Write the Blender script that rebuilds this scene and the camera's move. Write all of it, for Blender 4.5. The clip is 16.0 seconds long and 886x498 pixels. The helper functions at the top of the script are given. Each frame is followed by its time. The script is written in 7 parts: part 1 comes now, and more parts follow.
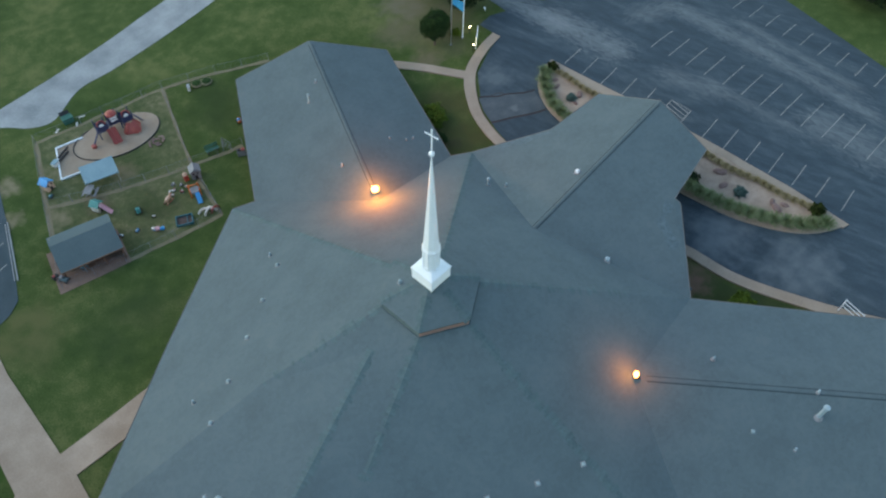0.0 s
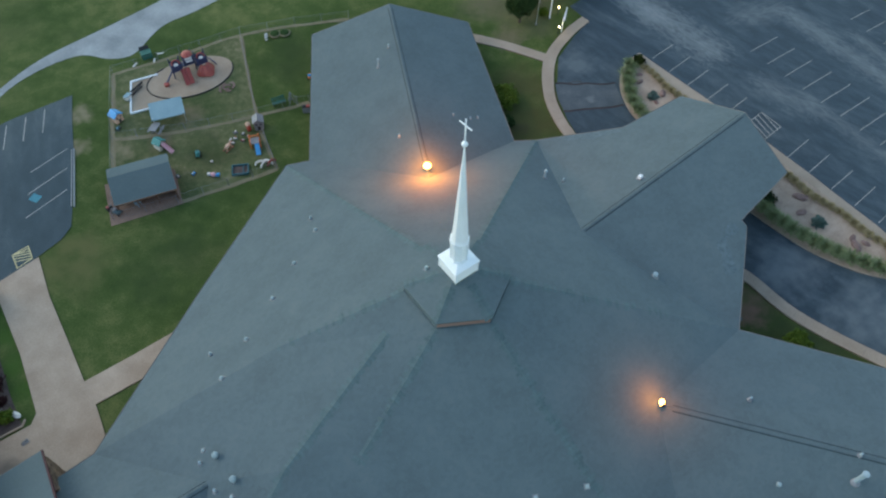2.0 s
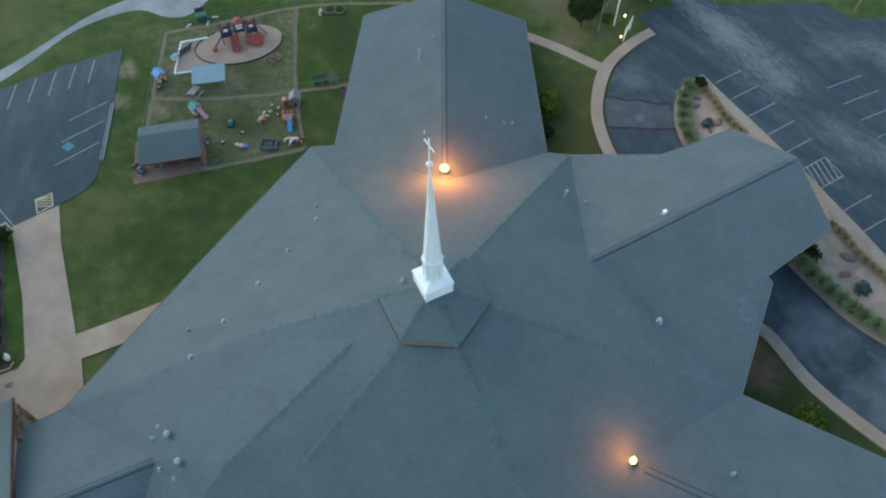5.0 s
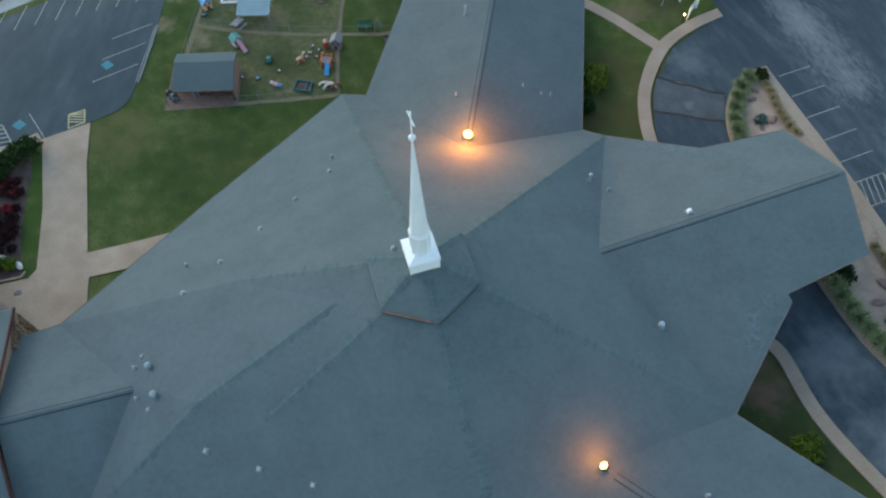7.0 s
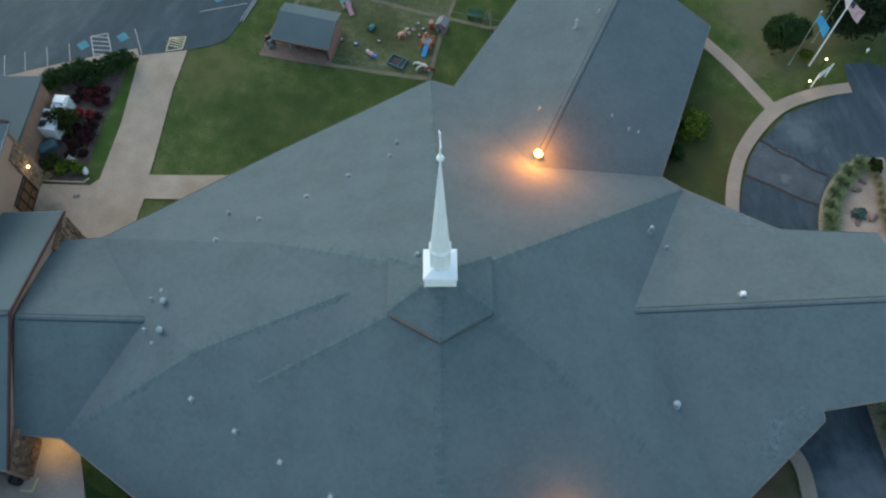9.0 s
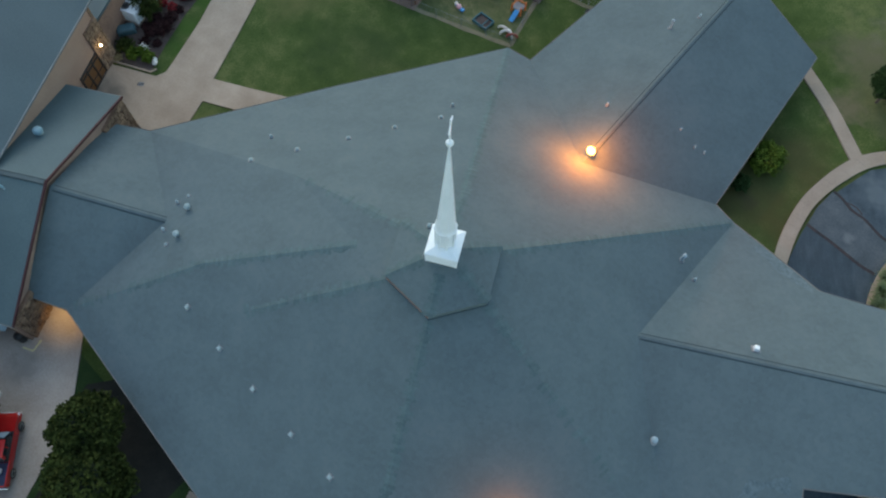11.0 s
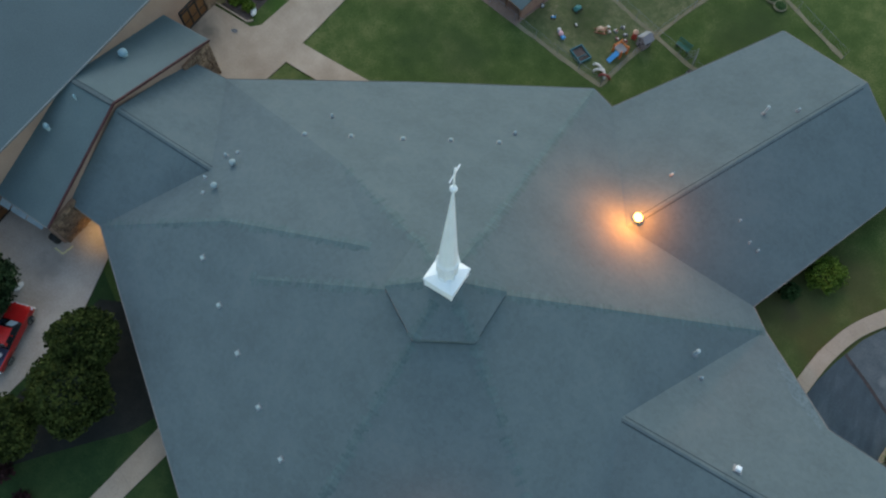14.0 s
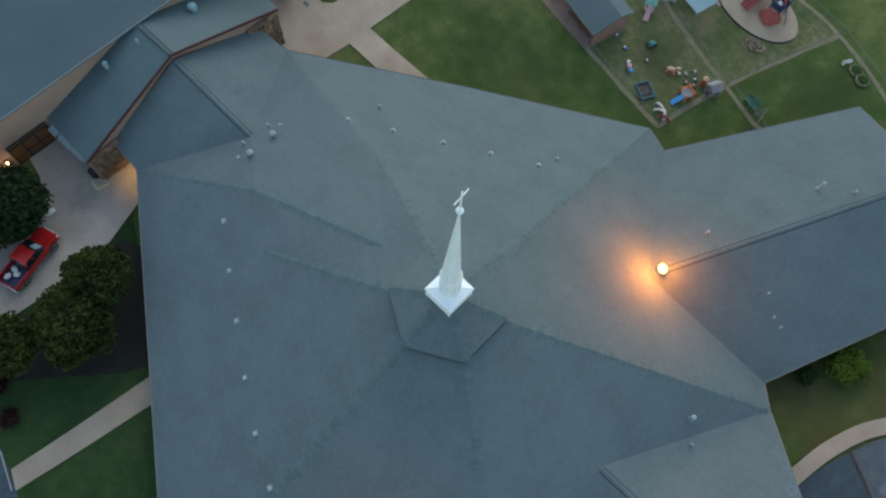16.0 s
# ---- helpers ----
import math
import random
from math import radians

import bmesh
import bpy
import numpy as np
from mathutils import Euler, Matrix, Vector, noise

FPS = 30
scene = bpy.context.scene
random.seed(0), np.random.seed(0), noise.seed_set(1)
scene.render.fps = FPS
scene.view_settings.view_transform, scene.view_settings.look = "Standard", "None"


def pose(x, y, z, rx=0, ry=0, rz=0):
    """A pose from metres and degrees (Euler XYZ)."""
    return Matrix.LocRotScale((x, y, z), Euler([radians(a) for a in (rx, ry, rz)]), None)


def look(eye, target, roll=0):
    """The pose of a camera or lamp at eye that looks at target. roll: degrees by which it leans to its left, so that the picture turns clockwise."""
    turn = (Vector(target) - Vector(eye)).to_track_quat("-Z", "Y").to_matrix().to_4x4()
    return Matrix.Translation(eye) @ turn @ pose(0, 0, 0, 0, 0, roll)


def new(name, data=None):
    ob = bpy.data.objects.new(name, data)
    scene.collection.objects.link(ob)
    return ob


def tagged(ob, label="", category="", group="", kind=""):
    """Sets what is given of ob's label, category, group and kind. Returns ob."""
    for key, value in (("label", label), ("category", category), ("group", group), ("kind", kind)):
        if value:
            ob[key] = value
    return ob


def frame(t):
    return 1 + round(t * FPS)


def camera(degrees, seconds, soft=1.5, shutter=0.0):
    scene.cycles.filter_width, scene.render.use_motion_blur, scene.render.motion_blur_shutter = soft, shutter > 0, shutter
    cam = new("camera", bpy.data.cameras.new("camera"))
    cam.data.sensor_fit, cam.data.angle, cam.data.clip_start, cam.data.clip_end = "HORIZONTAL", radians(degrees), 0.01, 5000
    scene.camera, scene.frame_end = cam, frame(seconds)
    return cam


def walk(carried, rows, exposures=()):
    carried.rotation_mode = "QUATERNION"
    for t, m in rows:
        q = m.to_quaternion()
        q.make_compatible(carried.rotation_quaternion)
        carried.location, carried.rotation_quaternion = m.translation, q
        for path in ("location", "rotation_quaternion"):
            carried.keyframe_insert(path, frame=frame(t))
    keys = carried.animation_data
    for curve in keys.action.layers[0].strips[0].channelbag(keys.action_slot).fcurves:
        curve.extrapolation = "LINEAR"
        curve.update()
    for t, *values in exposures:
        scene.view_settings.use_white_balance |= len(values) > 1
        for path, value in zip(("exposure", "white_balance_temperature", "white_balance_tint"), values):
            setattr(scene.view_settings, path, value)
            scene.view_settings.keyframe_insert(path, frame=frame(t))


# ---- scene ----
cam = camera(61.8, 16.0, soft=2.2)
PATH = [
    (0, (-22.419, -20.782, 57.956), (-13.382, -12.840, 41.979), 1.47),
    (0.5, (-21.288, -20.848, 57.824), (-12.636, -12.588, 41.795), 1.50),
    (1, (-20.243, -21.070, 57.577), (-12.167, -12.569, 41.375), 1.33),
    (1.5, (-19.148, -21.261, 57.304), (-11.706, -12.588, 40.891), 1.16),
    (2, (-18.088, -21.420, 57.154), (-11.131, -12.504, 40.659), 1.20),
    (2.5, (-16.995, -21.560, 57.029), (-10.432, -12.424, 40.492), 1.15),
    (3, (-15.748, -21.769, 56.961), (-9.535, -12.437, 40.399), 0.97),
    (3.5, (-14.387, -21.929, 56.893), (-8.520, -12.416, 40.307), 0.74),
    (4, (-13.138, -22.085, 56.745), (-7.521, -12.423, 40.159), 0.58),
    (4.5, (-11.608, -22.229, 56.599), (-6.419, -12.470, 39.931), 0.18),
    (7, (-4.817, -21.925, 55.822), (-2.157, -12.638, 38.310), -1.22),
    (7.5, (-3.583, -21.327, 55.658), (-1.661, -11.967, 38.089), -0.59),
    (8, (-2.355, -20.801, 55.633), (-1.133, -11.345, 38.052), -0.11),
    (8.5, (-1.165, -20.307, 55.688), (-0.563, -11.010, 37.990), 0.30),
    (9, (-0.153, -19.721, 55.574), (-0.005, -10.568, 37.792), 0.42),
    (9.5, (0.852, -19.180, 55.600), (0.400, -10.086, 37.793), 0.74),
    (10, (1.927, -18.649, 55.639), (0.921, -10.270, 37.507), 1.55),
    (12.5, (5.666, -15.009, 56.097), (3.151, -7.733, 37.638), 2.63),
    (13, (6.112, -14.459, 56.292), (3.230, -7.233, 37.867), 2.98),
    (13.5, (6.543, -13.765, 56.430), (3.256, -6.881, 37.942), 3.07),
    (14, (6.930, -13.010, 56.533), (3.342, -6.609, 37.927), 3.34),
    (14.5, (7.275, -12.232, 56.377), (3.392, -6.168, 37.718), 3.48),
    (15, (7.635, -11.615, 56.475), (3.484, -5.767, 37.805), 3.85),
    (15.5, (7.872, -11.067, 56.562), (3.494, -5.422, 37.882), 4.43),
    (16, (8.023, -10.562, 56.607), (3.487, -5.109, 37.907), 5.16),
]
walk(cam, [(t, look(eye, target, roll)) for t, eye, target, roll in PATH], [(0.0, 1.71, 7700, 1), (8.0, 1.68, 7850, 1), (16.0, 1.63, 8200, 2)])

# ---- world, sun and exposure ----
world = bpy.data.worlds.new("dusk")
scene.world = world
world.use_nodes = True
wn = world.node_tree.nodes
sky = wn.new("ShaderNodeTexSky")
sky.sky_type = "NISHITA"
sky.sun_disc = False
sky.sun_elevation = radians(34)
sky.sun_rotation = radians(-34)
sky.air_density, sky.dust_density, sky.ozone_density = 1.0, 0.6, 2.0
world.node_tree.links.new(sky.outputs["Color"], wn["Background"].inputs["Color"])
wn["Background"].inputs["Strength"].default_value = 0.118
sun = new("sun", bpy.data.lights.new("sun", "SUN"))
sun.data.energy, sun.data.angle, sun.data.color = 0.125, radians(40), (1.0, 0.88, 0.78)
sun.matrix_world = look((-22, 33, 28.0), (0, 0, 0))


# ---- materials ----
def base_material(name, rough=0.8, metal=0.0):
    m = bpy.data.materials.new(name)
    m.use_nodes = True
    b = m.node_tree.nodes["Principled BSDF"]
    b.inputs["Roughness"].default_value, b.inputs["Metallic"].default_value = rough, metal
    return m, m.node_tree.nodes, m.node_tree.links, b


def surface(name, dark, light, scale=1.0, fine=12.0, rough=0.85, metal=0.0, bump=0.3, mix=0.5, vary=0.0, island=0.0):
    """Two scales of noise between two base colours, with a fine bump. vary, island: change from object to object, from piece to piece."""
    m, n, l, b = base_material(name, rough, metal)
    where = n.new("ShaderNodeNewGeometry")
    big, small = n.new("ShaderNodeTexNoise"), n.new("ShaderNodeTexNoise")
    big.inputs["Scale"].default_value, big.inputs["Detail"].default_value = scale, 5
    small.inputs["Scale"].default_value, small.inputs["Detail"].default_value = fine, 3
    for t in (big, small):
        l.new(where.outputs["Position"], t.inputs["Vector"])
    add = n.new("ShaderNodeMix")
    add.inputs["Factor"].default_value = mix
    l.new(big.outputs["Fac"], add.inputs["A"]), l.new(small.outputs["Fac"], add.inputs["B"])
    ramp = n.new("ShaderNodeValToRGB")
    ramp.color_ramp.elements[0].position, ramp.color_ramp.elements[1].position = 0.36, 0.64
    ramp.color_ramp.elements[0].color, ramp.color_ramp.elements[1].color = (*dark, 1), (*light, 1)
    l.new(add.outputs["Result"], ramp.inputs["Fac"])
    out = ramp.outputs["Color"]
    if vary or island:
        info, hsv = n.new("ShaderNodeObjectInfo"), n.new("ShaderNodeHueSaturation")
        span = n.new("ShaderNodeMapRange")
        span.inputs["To Min"].default_value, span.inputs["To Max"].default_value = 1 - vary - island, 1 + vary + island
        l.new(where.outputs["Random Per Island"] if island else info.outputs["Random"], span.inputs["Value"]), l.new(span.outputs["Result"], hsv.inputs["Value"])
        l.new(out, hsv.inputs["Color"])
        out = hsv.outputs["Color"]
    l.new(out, b.inputs["Base Color"])
    if bump:
        bp = n.new("ShaderNodeBump")
        bp.inputs["Strength"].default_value, bp.inputs["Distance"].default_value = bump, 0.02
        l.new(small.outputs["Fac"], bp.inputs["Height"]), l.new(bp.outputs["Normal"], b.inputs["Normal"])
    return m


def three_tone(name, colours, scale, fine, rough=0.95, stretch=(1, 1, 1), bump=0.4, spots=(0.3, 0.5, 0.7), turn=0.0, swirl=0.0):
    """Patchy ground cover: a broad noise picks between three colours and a fine one breaks it up."""
    m, n, l, b = base_material(name, rough)
    where, mapping = n.new("ShaderNodeNewGeometry"), n.new("ShaderNodeMapping")
    mapping.inputs["Scale"].default_value = stretch
    mapping.inputs["Rotation"].default_value = (0, 0, radians(turn))
    mapping.vector_type = "TEXTURE"
    l.new(where.outputs["Position"], mapping.inputs["Vector"])
    big, mid, small = (n.new("ShaderNodeTexNoise") for _ in range(3))
    big.inputs["Distortion"].default_value = swirl
    for t, s, d in ((big, scale, 6), (mid, scale * 6, 4), (small, fine, 3)):
        t.inputs["Scale"].default_value, t.inputs["Detail"].default_value = s, d
    l.new(mapping.outputs["Vector"], big.inputs["Vector"])
    l.new(mapping.outputs["Vector"], mid.inputs["Vector"])
    l.new(where.outputs["Position"], small.inputs["Vector"])
    one, two = n.new("ShaderNodeMix"), n.new("ShaderNodeMix")
    one.inputs["Factor"].default_value, two.inputs["Factor"].default_value = 0.42, 0.32
    l.new(big.outputs["Fac"], one.inputs["A"]), l.new(mid.outputs["Fac"], one.inputs["B"])
    l.new(one.outputs["Result"], two.inputs["A"]), l.new(small.outputs["Fac"], two.inputs["B"])
    ramp = n.new("ShaderNodeValToRGB")
    ramp.color_ramp.elements.new(0.5)
    for e, c, p in zip(ramp.color_ramp.elements, colours, spots):
        e.position, e.color = p, (*c, 1)
    l.new(two.outputs["Result"], ramp.inputs["Fac"]), l.new(ramp.outputs["Color"], b.inputs["Base Color"])
    bp = n.new("ShaderNodeBump")
    bp.inputs["Strength"].default_value, bp.inputs["Distance"].default_value = bump, 0.05
    l.new(small.outputs["Fac"], bp.inputs["Height"]), l.new(bp.outputs["Normal"], b.inputs["Normal"])
    return m


def shingle_material(name, dark, light, rows=0.16):
    """Asphalt shingles: courses a hand wide along the height, broken into tabs, with blotches."""
    m, n, l, b = base_material(name, 0.9)
    where = n.new("ShaderNodeNewGeometry")
    big, grain, tabs = n.new("ShaderNodeTexNoise"), n.new("ShaderNodeTexNoise"), n.new("ShaderNodeTexVoronoi")
    big.inputs["Scale"].default_value, big.inputs["Detail"].default_value = 0.35, 6
    grain.inputs["Scale"].default_value, grain.inputs["Detail"].default_value = 9.0, 4
    tabs.inputs["Scale"].default_value = 3.6
    for t in (big, grain, tabs):
        l.new(where.outputs["Position"], t.inputs["Vector"])
    one, two = n.new("ShaderNodeMix"), n.new("ShaderNodeMix")
    one.inputs["Factor"].default_value, two.inputs["Factor"].default_value = 0.35, 0.14
    split = n.new("ShaderNodeSeparateColor")
    l.new(tabs.outputs["Color"], split.inputs["Color"])
    l.new(big.outputs["Fac"], one.inputs["A"]), l.new(grain.outputs["Fac"], one.inputs["B"])
    l.new(one.outputs["Result"], two.inputs["A"]), l.new(split.outputs["Red"], two.inputs["B"])
    ramp = n.new("ShaderNodeValToRGB")
    ramp.color_ramp.elements[0].position, ramp.color_ramp.elements[1].position = 0.33, 0.66
    ramp.color_ramp.elements[0].color, ramp.color_ramp.elements[1].color = (*dark, 1), (*light, 1)
    teal = ramp.color_ramp.elements.new(0.56)
    teal.color = (light[0] * 0.9, light[1] * 0.96, light[2] * 0.98, 1)
    l.new(two.outputs["Result"], ramp.inputs["Fac"]), l.new(ramp.outputs["Color"], b.inputs["Base Color"])
    height, course = n.new("ShaderNodeSeparateXYZ"), n.new("ShaderNodeMath")
    l.new(where.outputs["Position"], height.inputs["Vector"])
    course.operation = "PINGPONG"
    course.inputs[1].default_value = rows
    l.new(height.outputs["Z"], course.inputs[0])
    total = n.new("ShaderNodeMath")
    l.new(course.outputs["Value"], total.inputs[0]), l.new(grain.outputs["Fac"], total.inputs[1])
    bp = n.new("ShaderNodeBump")
    bp.inputs["Strength"].default_value, bp.inputs["Distance"].default_value = 0.16, 0.03
    l.new(total.outputs["Value"], bp.inputs["Height"]), l.new(bp.outputs["Normal"], b.inputs["Normal"])
    return m


def glowing(name, colour, strength):
    m, n, l, b = base_material(name, 0.4)
    b.inputs["Base Color"].default_value = (*colour, 1)
    b.inputs["Emission Color"].default_value = (*colour, 1)
    b.inputs["Emission Strength"].default_value = strength
    return m


SHINGLE = shingle_material("grey_shingles", (0.071, 0.101, 0.109), (0.096, 0.129, 0.137))
CAPSHINGLE = surface("cap_shingles", (0.058, 0.098, 0.104), (0.088, 0.134, 0.140), 1.1, 6, 0.9, bump=0.2, island=0.1)
MOTTLED = surface("mottled_shingles", (0.060, 0.095, 0.108), (0.110, 0.154, 0.170), 2.2, 5.5, 0.9, bump=0.3)
GRASS = three_tone("lawn", ((0.036, 0.064, 0.017), (0.063, 0.095, 0.027), (0.140, 0.150, 0.057)), 0.11, 9.0, spots=(0.38, 0.5, 0.64))
# darker copy of the lawn green, standing in for shade
GRASSSHADE = three_tone("shaded_lawn", ((0.015, 0.036, 0.013), (0.026, 0.052, 0.018), (0.046, 0.070, 0.026)), 0.2, 9.0, spots=(0.36, 0.5, 0.66))
GRASSDRY = three_tone("worn_lawn", ((0.052, 0.080, 0.028), (0.106, 0.120, 0.054), (0.235, 0.20, 0.122)), 0.25, 8.0, spots=(0.36, 0.52, 0.68))
DIRT = surface("bare_earth", (0.15, 0.13, 0.075), (0.24, 0.205, 0.13), 0.8, 9, 0.95, bump=0.5)
MULCH = surface("bark_mulch", (0.050, 0.036, 0.031), (0.125, 0.088, 0.075), 1.2, 10, 0.95, bump=0.8)
SAND = surface("play_mulch", (0.30, 0.225, 0.16), (0.39, 0.31, 0.23), 0.8, 14, 0.95, bump=0.5)
ASPHALT = three_tone("asphalt", ((0.016, 0.034, 0.047), (0.027, 0.050, 0.065), (0.080, 0.108, 0.120)), 0.2, 14.0, 0.75, (2.2, 0.7, 1.0), 0.2, (0.38, 0.50, 0.68), -84, 1.6)
# soil colour lowered to hold the shade under trees and eave
SHADESOIL = surface("shaded_soil", (0.006, 0.007, 0.006), (0.016, 0.017, 0.013), 1.2, 9, 0.95, bump=0.6)
EASTSTRIPE = surface("worn_road_paint", (0.18, 0.175, 0.16), (0.38, 0.365, 0.335), 1.5, 10, 0.7, bump=0.0)
ASPHALTEVEN = three_tone("even_asphalt", ((0.024, 0.048, 0.057), (0.039, 0.067, 0.077), (0.098, 0.128, 0.134)), 0.14, 12.0, 0.8, (2.0, 0.8, 1), 0.2, (0.36, 0.50, 0.70), 66, 1.0)
ASPHALTOLD = surface("old_asphalt", (0.042, 0.060, 0.070), (0.088, 0.108, 0.118), 0.7, 9, 0.85)
TAR = surface("rusty_tar", (0.010, 0.012, 0.014), (0.05, 0.036, 0.034), 1.6, 9, 0.8, bump=0.2)
BOULDER = surface("red_boulder", (0.13, 0.078, 0.066), (0.25, 0.165, 0.145), 2.0, 9, 0.9, bump=0.5, vary=0.12)
CONCRETE = surface("concrete", (0.325, 0.243, 0.176), (0.465, 0.362, 0.272), 0.35, 8, 0.9, bump=0.15, mix=0.35)
CONCRETEGREY = surface("grey_concrete", (0.30, 0.252, 0.212), (0.43, 0.372, 0.322), 0.4, 8, 0.9, bump=0.15, mix=0.4)
CONCRETEWARM = surface("brushed_concrete", (0.265, 0.21, 0.158), (0.35, 0.285, 0.222), 0.5, 9, 0.9, bump=0.15, vary=0.05)
GRAVEL = surface("pale_gravel", (0.20, 0.222, 0.225), (0.33, 0.352, 0.352), 0.3, 4, 0.95, bump=0.2, mix=0.25)
JOINT = surface("joint", (0.22, 0.18, 0.14), (0.28, 0.23, 0.18), 1, 8)
STRIPE = surface("road_paint", (0.26, 0.26, 0.245), (0.42, 0.41, 0.385), 1.5, 14, 0.7, bump=0.0)
YELLOW = surface("yellow_paint", (0.50, 0.42, 0.20), (0.62, 0.54, 0.30), 1.5, 14, 0.7, bump=0.0)
BLUEPAINT = surface("blue_paint", (0.025, 0.17, 0.22), (0.05, 0.25, 0.30), 1.5, 14, 0.7, bump=0.0)
WHITE = surface("white_paint", (0.70, 0.755, 0.77), (0.78, 0.83, 0.845), 0.8, 10, 0.45, bump=0.05)
OFFWHITE = surface("off_white_plastic", (0.6, 0.58, 0.53), (0.7, 0.68, 0.63), 2, 10, 0.5, bump=0.05)
FASCIA = surface("fascia_paint", (0.13, 0.13, 0.125), (0.19, 0.19, 0.18), 1, 9, 0.6, bump=0.05)
STUCCO = surface("tan_stucco", (0.30, 0.190, 0.138), (0.36, 0.235, 0.172), 0.6, 12, 0.9, bump=0.3)
REDTRIM = surface("red_brown_trim", (0.042, 0.010, 0.012), (0.064, 0.017, 0.018), 1, 9, 0.8, bump=0.05)
COPPER = surface("terracotta_trim", (0.21, 0.125, 0.10), (0.28, 0.17, 0.135), 1, 9, 0.6, bump=0.05)
BRICK = surface("brown_brick", (0.18, 0.10, 0.07), (0.27, 0.16, 0.11), 1.2, 6, 0.9, bump=0.5)
STONE = surface("rubble_stone", (0.10, 0.058, 0.036), (0.31, 0.198, 0.122), 0.9, 4, 0.9, bump=0.6, vary=0.25)
METAL = surface("galvanised_metal", (0.42, 0.45, 0.46), (0.55, 0.58, 0.58), 3, 15, 0.4, 0.7, bump=0.05)
VENTMETAL = surface("painted_vent", (0.21, 0.29, 0.30), (0.32, 0.41, 0.415), 3, 12, 0.7, bump=0.05)
DARK = surface("dark_rubber", (0.012, 0.012, 0.013), (0.03, 0.03, 0.03), 3, 15, 0.7, bump=0.1)
VENTCAP = surface("vent_cap", (0.052, 0.078, 0.084), (0.072, 0.100, 0.106), 1.0, 9, 0.9, bump=0.1)
VENTSTRIP = surface("ridge_vent", (0.014, 0.030, 0.036), (0.030, 0.052, 0.058), 2, 10, 0.9, bump=0.2)
METALROOF = surface("blue_grey_roof", (0.050, 0.089, 0.098), (0.071, 0.116, 0.125), 0.3, 9, 0.75, bump=0.1)
HALLROOF = surface("dark_blue_roof", (0.039, 0.072, 0.083), (0.056, 0.096, 0.108), 0.25, 9, 0.75, bump=0.1)
AWNING = surface("grey_blue_awning", (0.24, 0.33, 0.36), (0.32, 0.41, 0.44), 0.8, 8, 0.7, bump=0.1)
ISLANDBED = surface("island_gravel", (0.245, 0.18, 0.135), (0.41, 0.315, 0.243), 0.9, 11, 0.95, bump=0.6)
SHEDFLOOR = surface("earth_boards", (0.17, 0.115, 0.088), (0.25, 0.175, 0.135), 1.2, 8, 0.95, bump=0.3)
CANOPY = surface("pale_blue_canopy", (0.14, 0.255, 0.295), (0.195, 0.32, 0.36), 0.8, 8, 0.6, bump=0.1)
WOOD = surface("weathered_wood", (0.12, 0.07, 0.045), (0.2, 0.125, 0.085), 1.5, 9, 0.8, bump=0.3)
TANBOARD = surface("tan_boards", (0.20, 0.135, 0.10), (0.28, 0.195, 0.15), 1.5, 9, 0.85, bump=0.2)
RED = surface("red_plastic", (0.26, 0.042, 0.034), (0.34, 0.07, 0.052), 1.5, 9, 0.45, bump=0.05)
NAVY = surface("navy_plastic", (0.018, 0.03, 0.075), (0.035, 0.05, 0.11), 1.5, 9, 0.45, bump=0.05)
BLUE = surface("bright_blue_plastic", (0.02, 0.22, 0.5), (0.04, 0.32, 0.62), 1.5, 9, 0.4, bump=0.05)
SLATEBLUE = surface("slate_blue_metal", (0.028, 0.080, 0.098), (0.046, 0.112, 0.13), 1.5, 9, 0.5, bump=0.05)
SEAGREEN = surface("sea_green_boards", (0.012, 0.085, 0.10), (0.025, 0.13, 0.15), 1.5, 9, 0.6, bump=0.1)
TEAL = surface("teal_plastic", (0.02, 0.17, 0.16), (0.04, 0.25, 0.23), 1.5, 9, 0.45, bump=0.05)
ORANGE = surface("orange_plastic", (0.5, 0.13, 0.03), (0.62, 0.19, 0.05), 1.5, 9, 0.45, bump=0.05)
PINK = surface("pink_plastic", (0.55, 0.3, 0.33), (0.65, 0.38, 0.4), 1.5, 9, 0.45, bump=0.05)
GREYPL = surface("grey_plastic", (0.16, 0.17, 0.18), (0.23, 0.24, 0.25), 1.5, 9, 0.55, bump=0.05)
PEACH = surface("peach_plastic", (0.55, 0.36, 0.24), (0.65, 0.45, 0.32), 1.5, 9, 0.5, bump=0.05)
GREENPL = surface("green_plastic", (0.016, 0.105, 0.078), (0.025, 0.15, 0.11), 1.5, 9, 0.5, bump=0.05)
CARPAINT = surface("red_car_paint", (0.40, 0.012, 0.012), (0.46, 0.02, 0.018), 0.5, 5, 0.22, bump=0.0)
GLASSDARK = surface("tinted_glass", (0.012, 0.016, 0.02), (0.02, 0.026, 0.03), 1, 5, 0.08, bump=0.0)
CHROME = surface("bright_metal", (0.5, 0.5, 0.5), (0.6, 0.6, 0.6), 1, 8, 0.25, 1.0, bump=0.0)
BARK = surface("bark", (0.06, 0.045, 0.035), (0.12, 0.09, 0.07), 3, 14, 0.95, bump=0.8)
# near-black end of the noise puts shade between the leaves into the colour
LEAF = surface("oak_leaves", (0.003, 0.009, 0.002), (0.060, 0.080, 0.019), 1.0, 6, 0.95, bump=0.0)
CROWNSHADE = surface("crown_shade", (0.002, 0.006, 0.002), (0.010, 0.017, 0.006), 2.0, 6, 0.95, bump=0.6)
LEAFDARK = surface("dark_leaves", (0.008, 0.018, 0.007), (0.026, 0.046, 0.017), 1.2, 4, 0.95, bump=0.0)
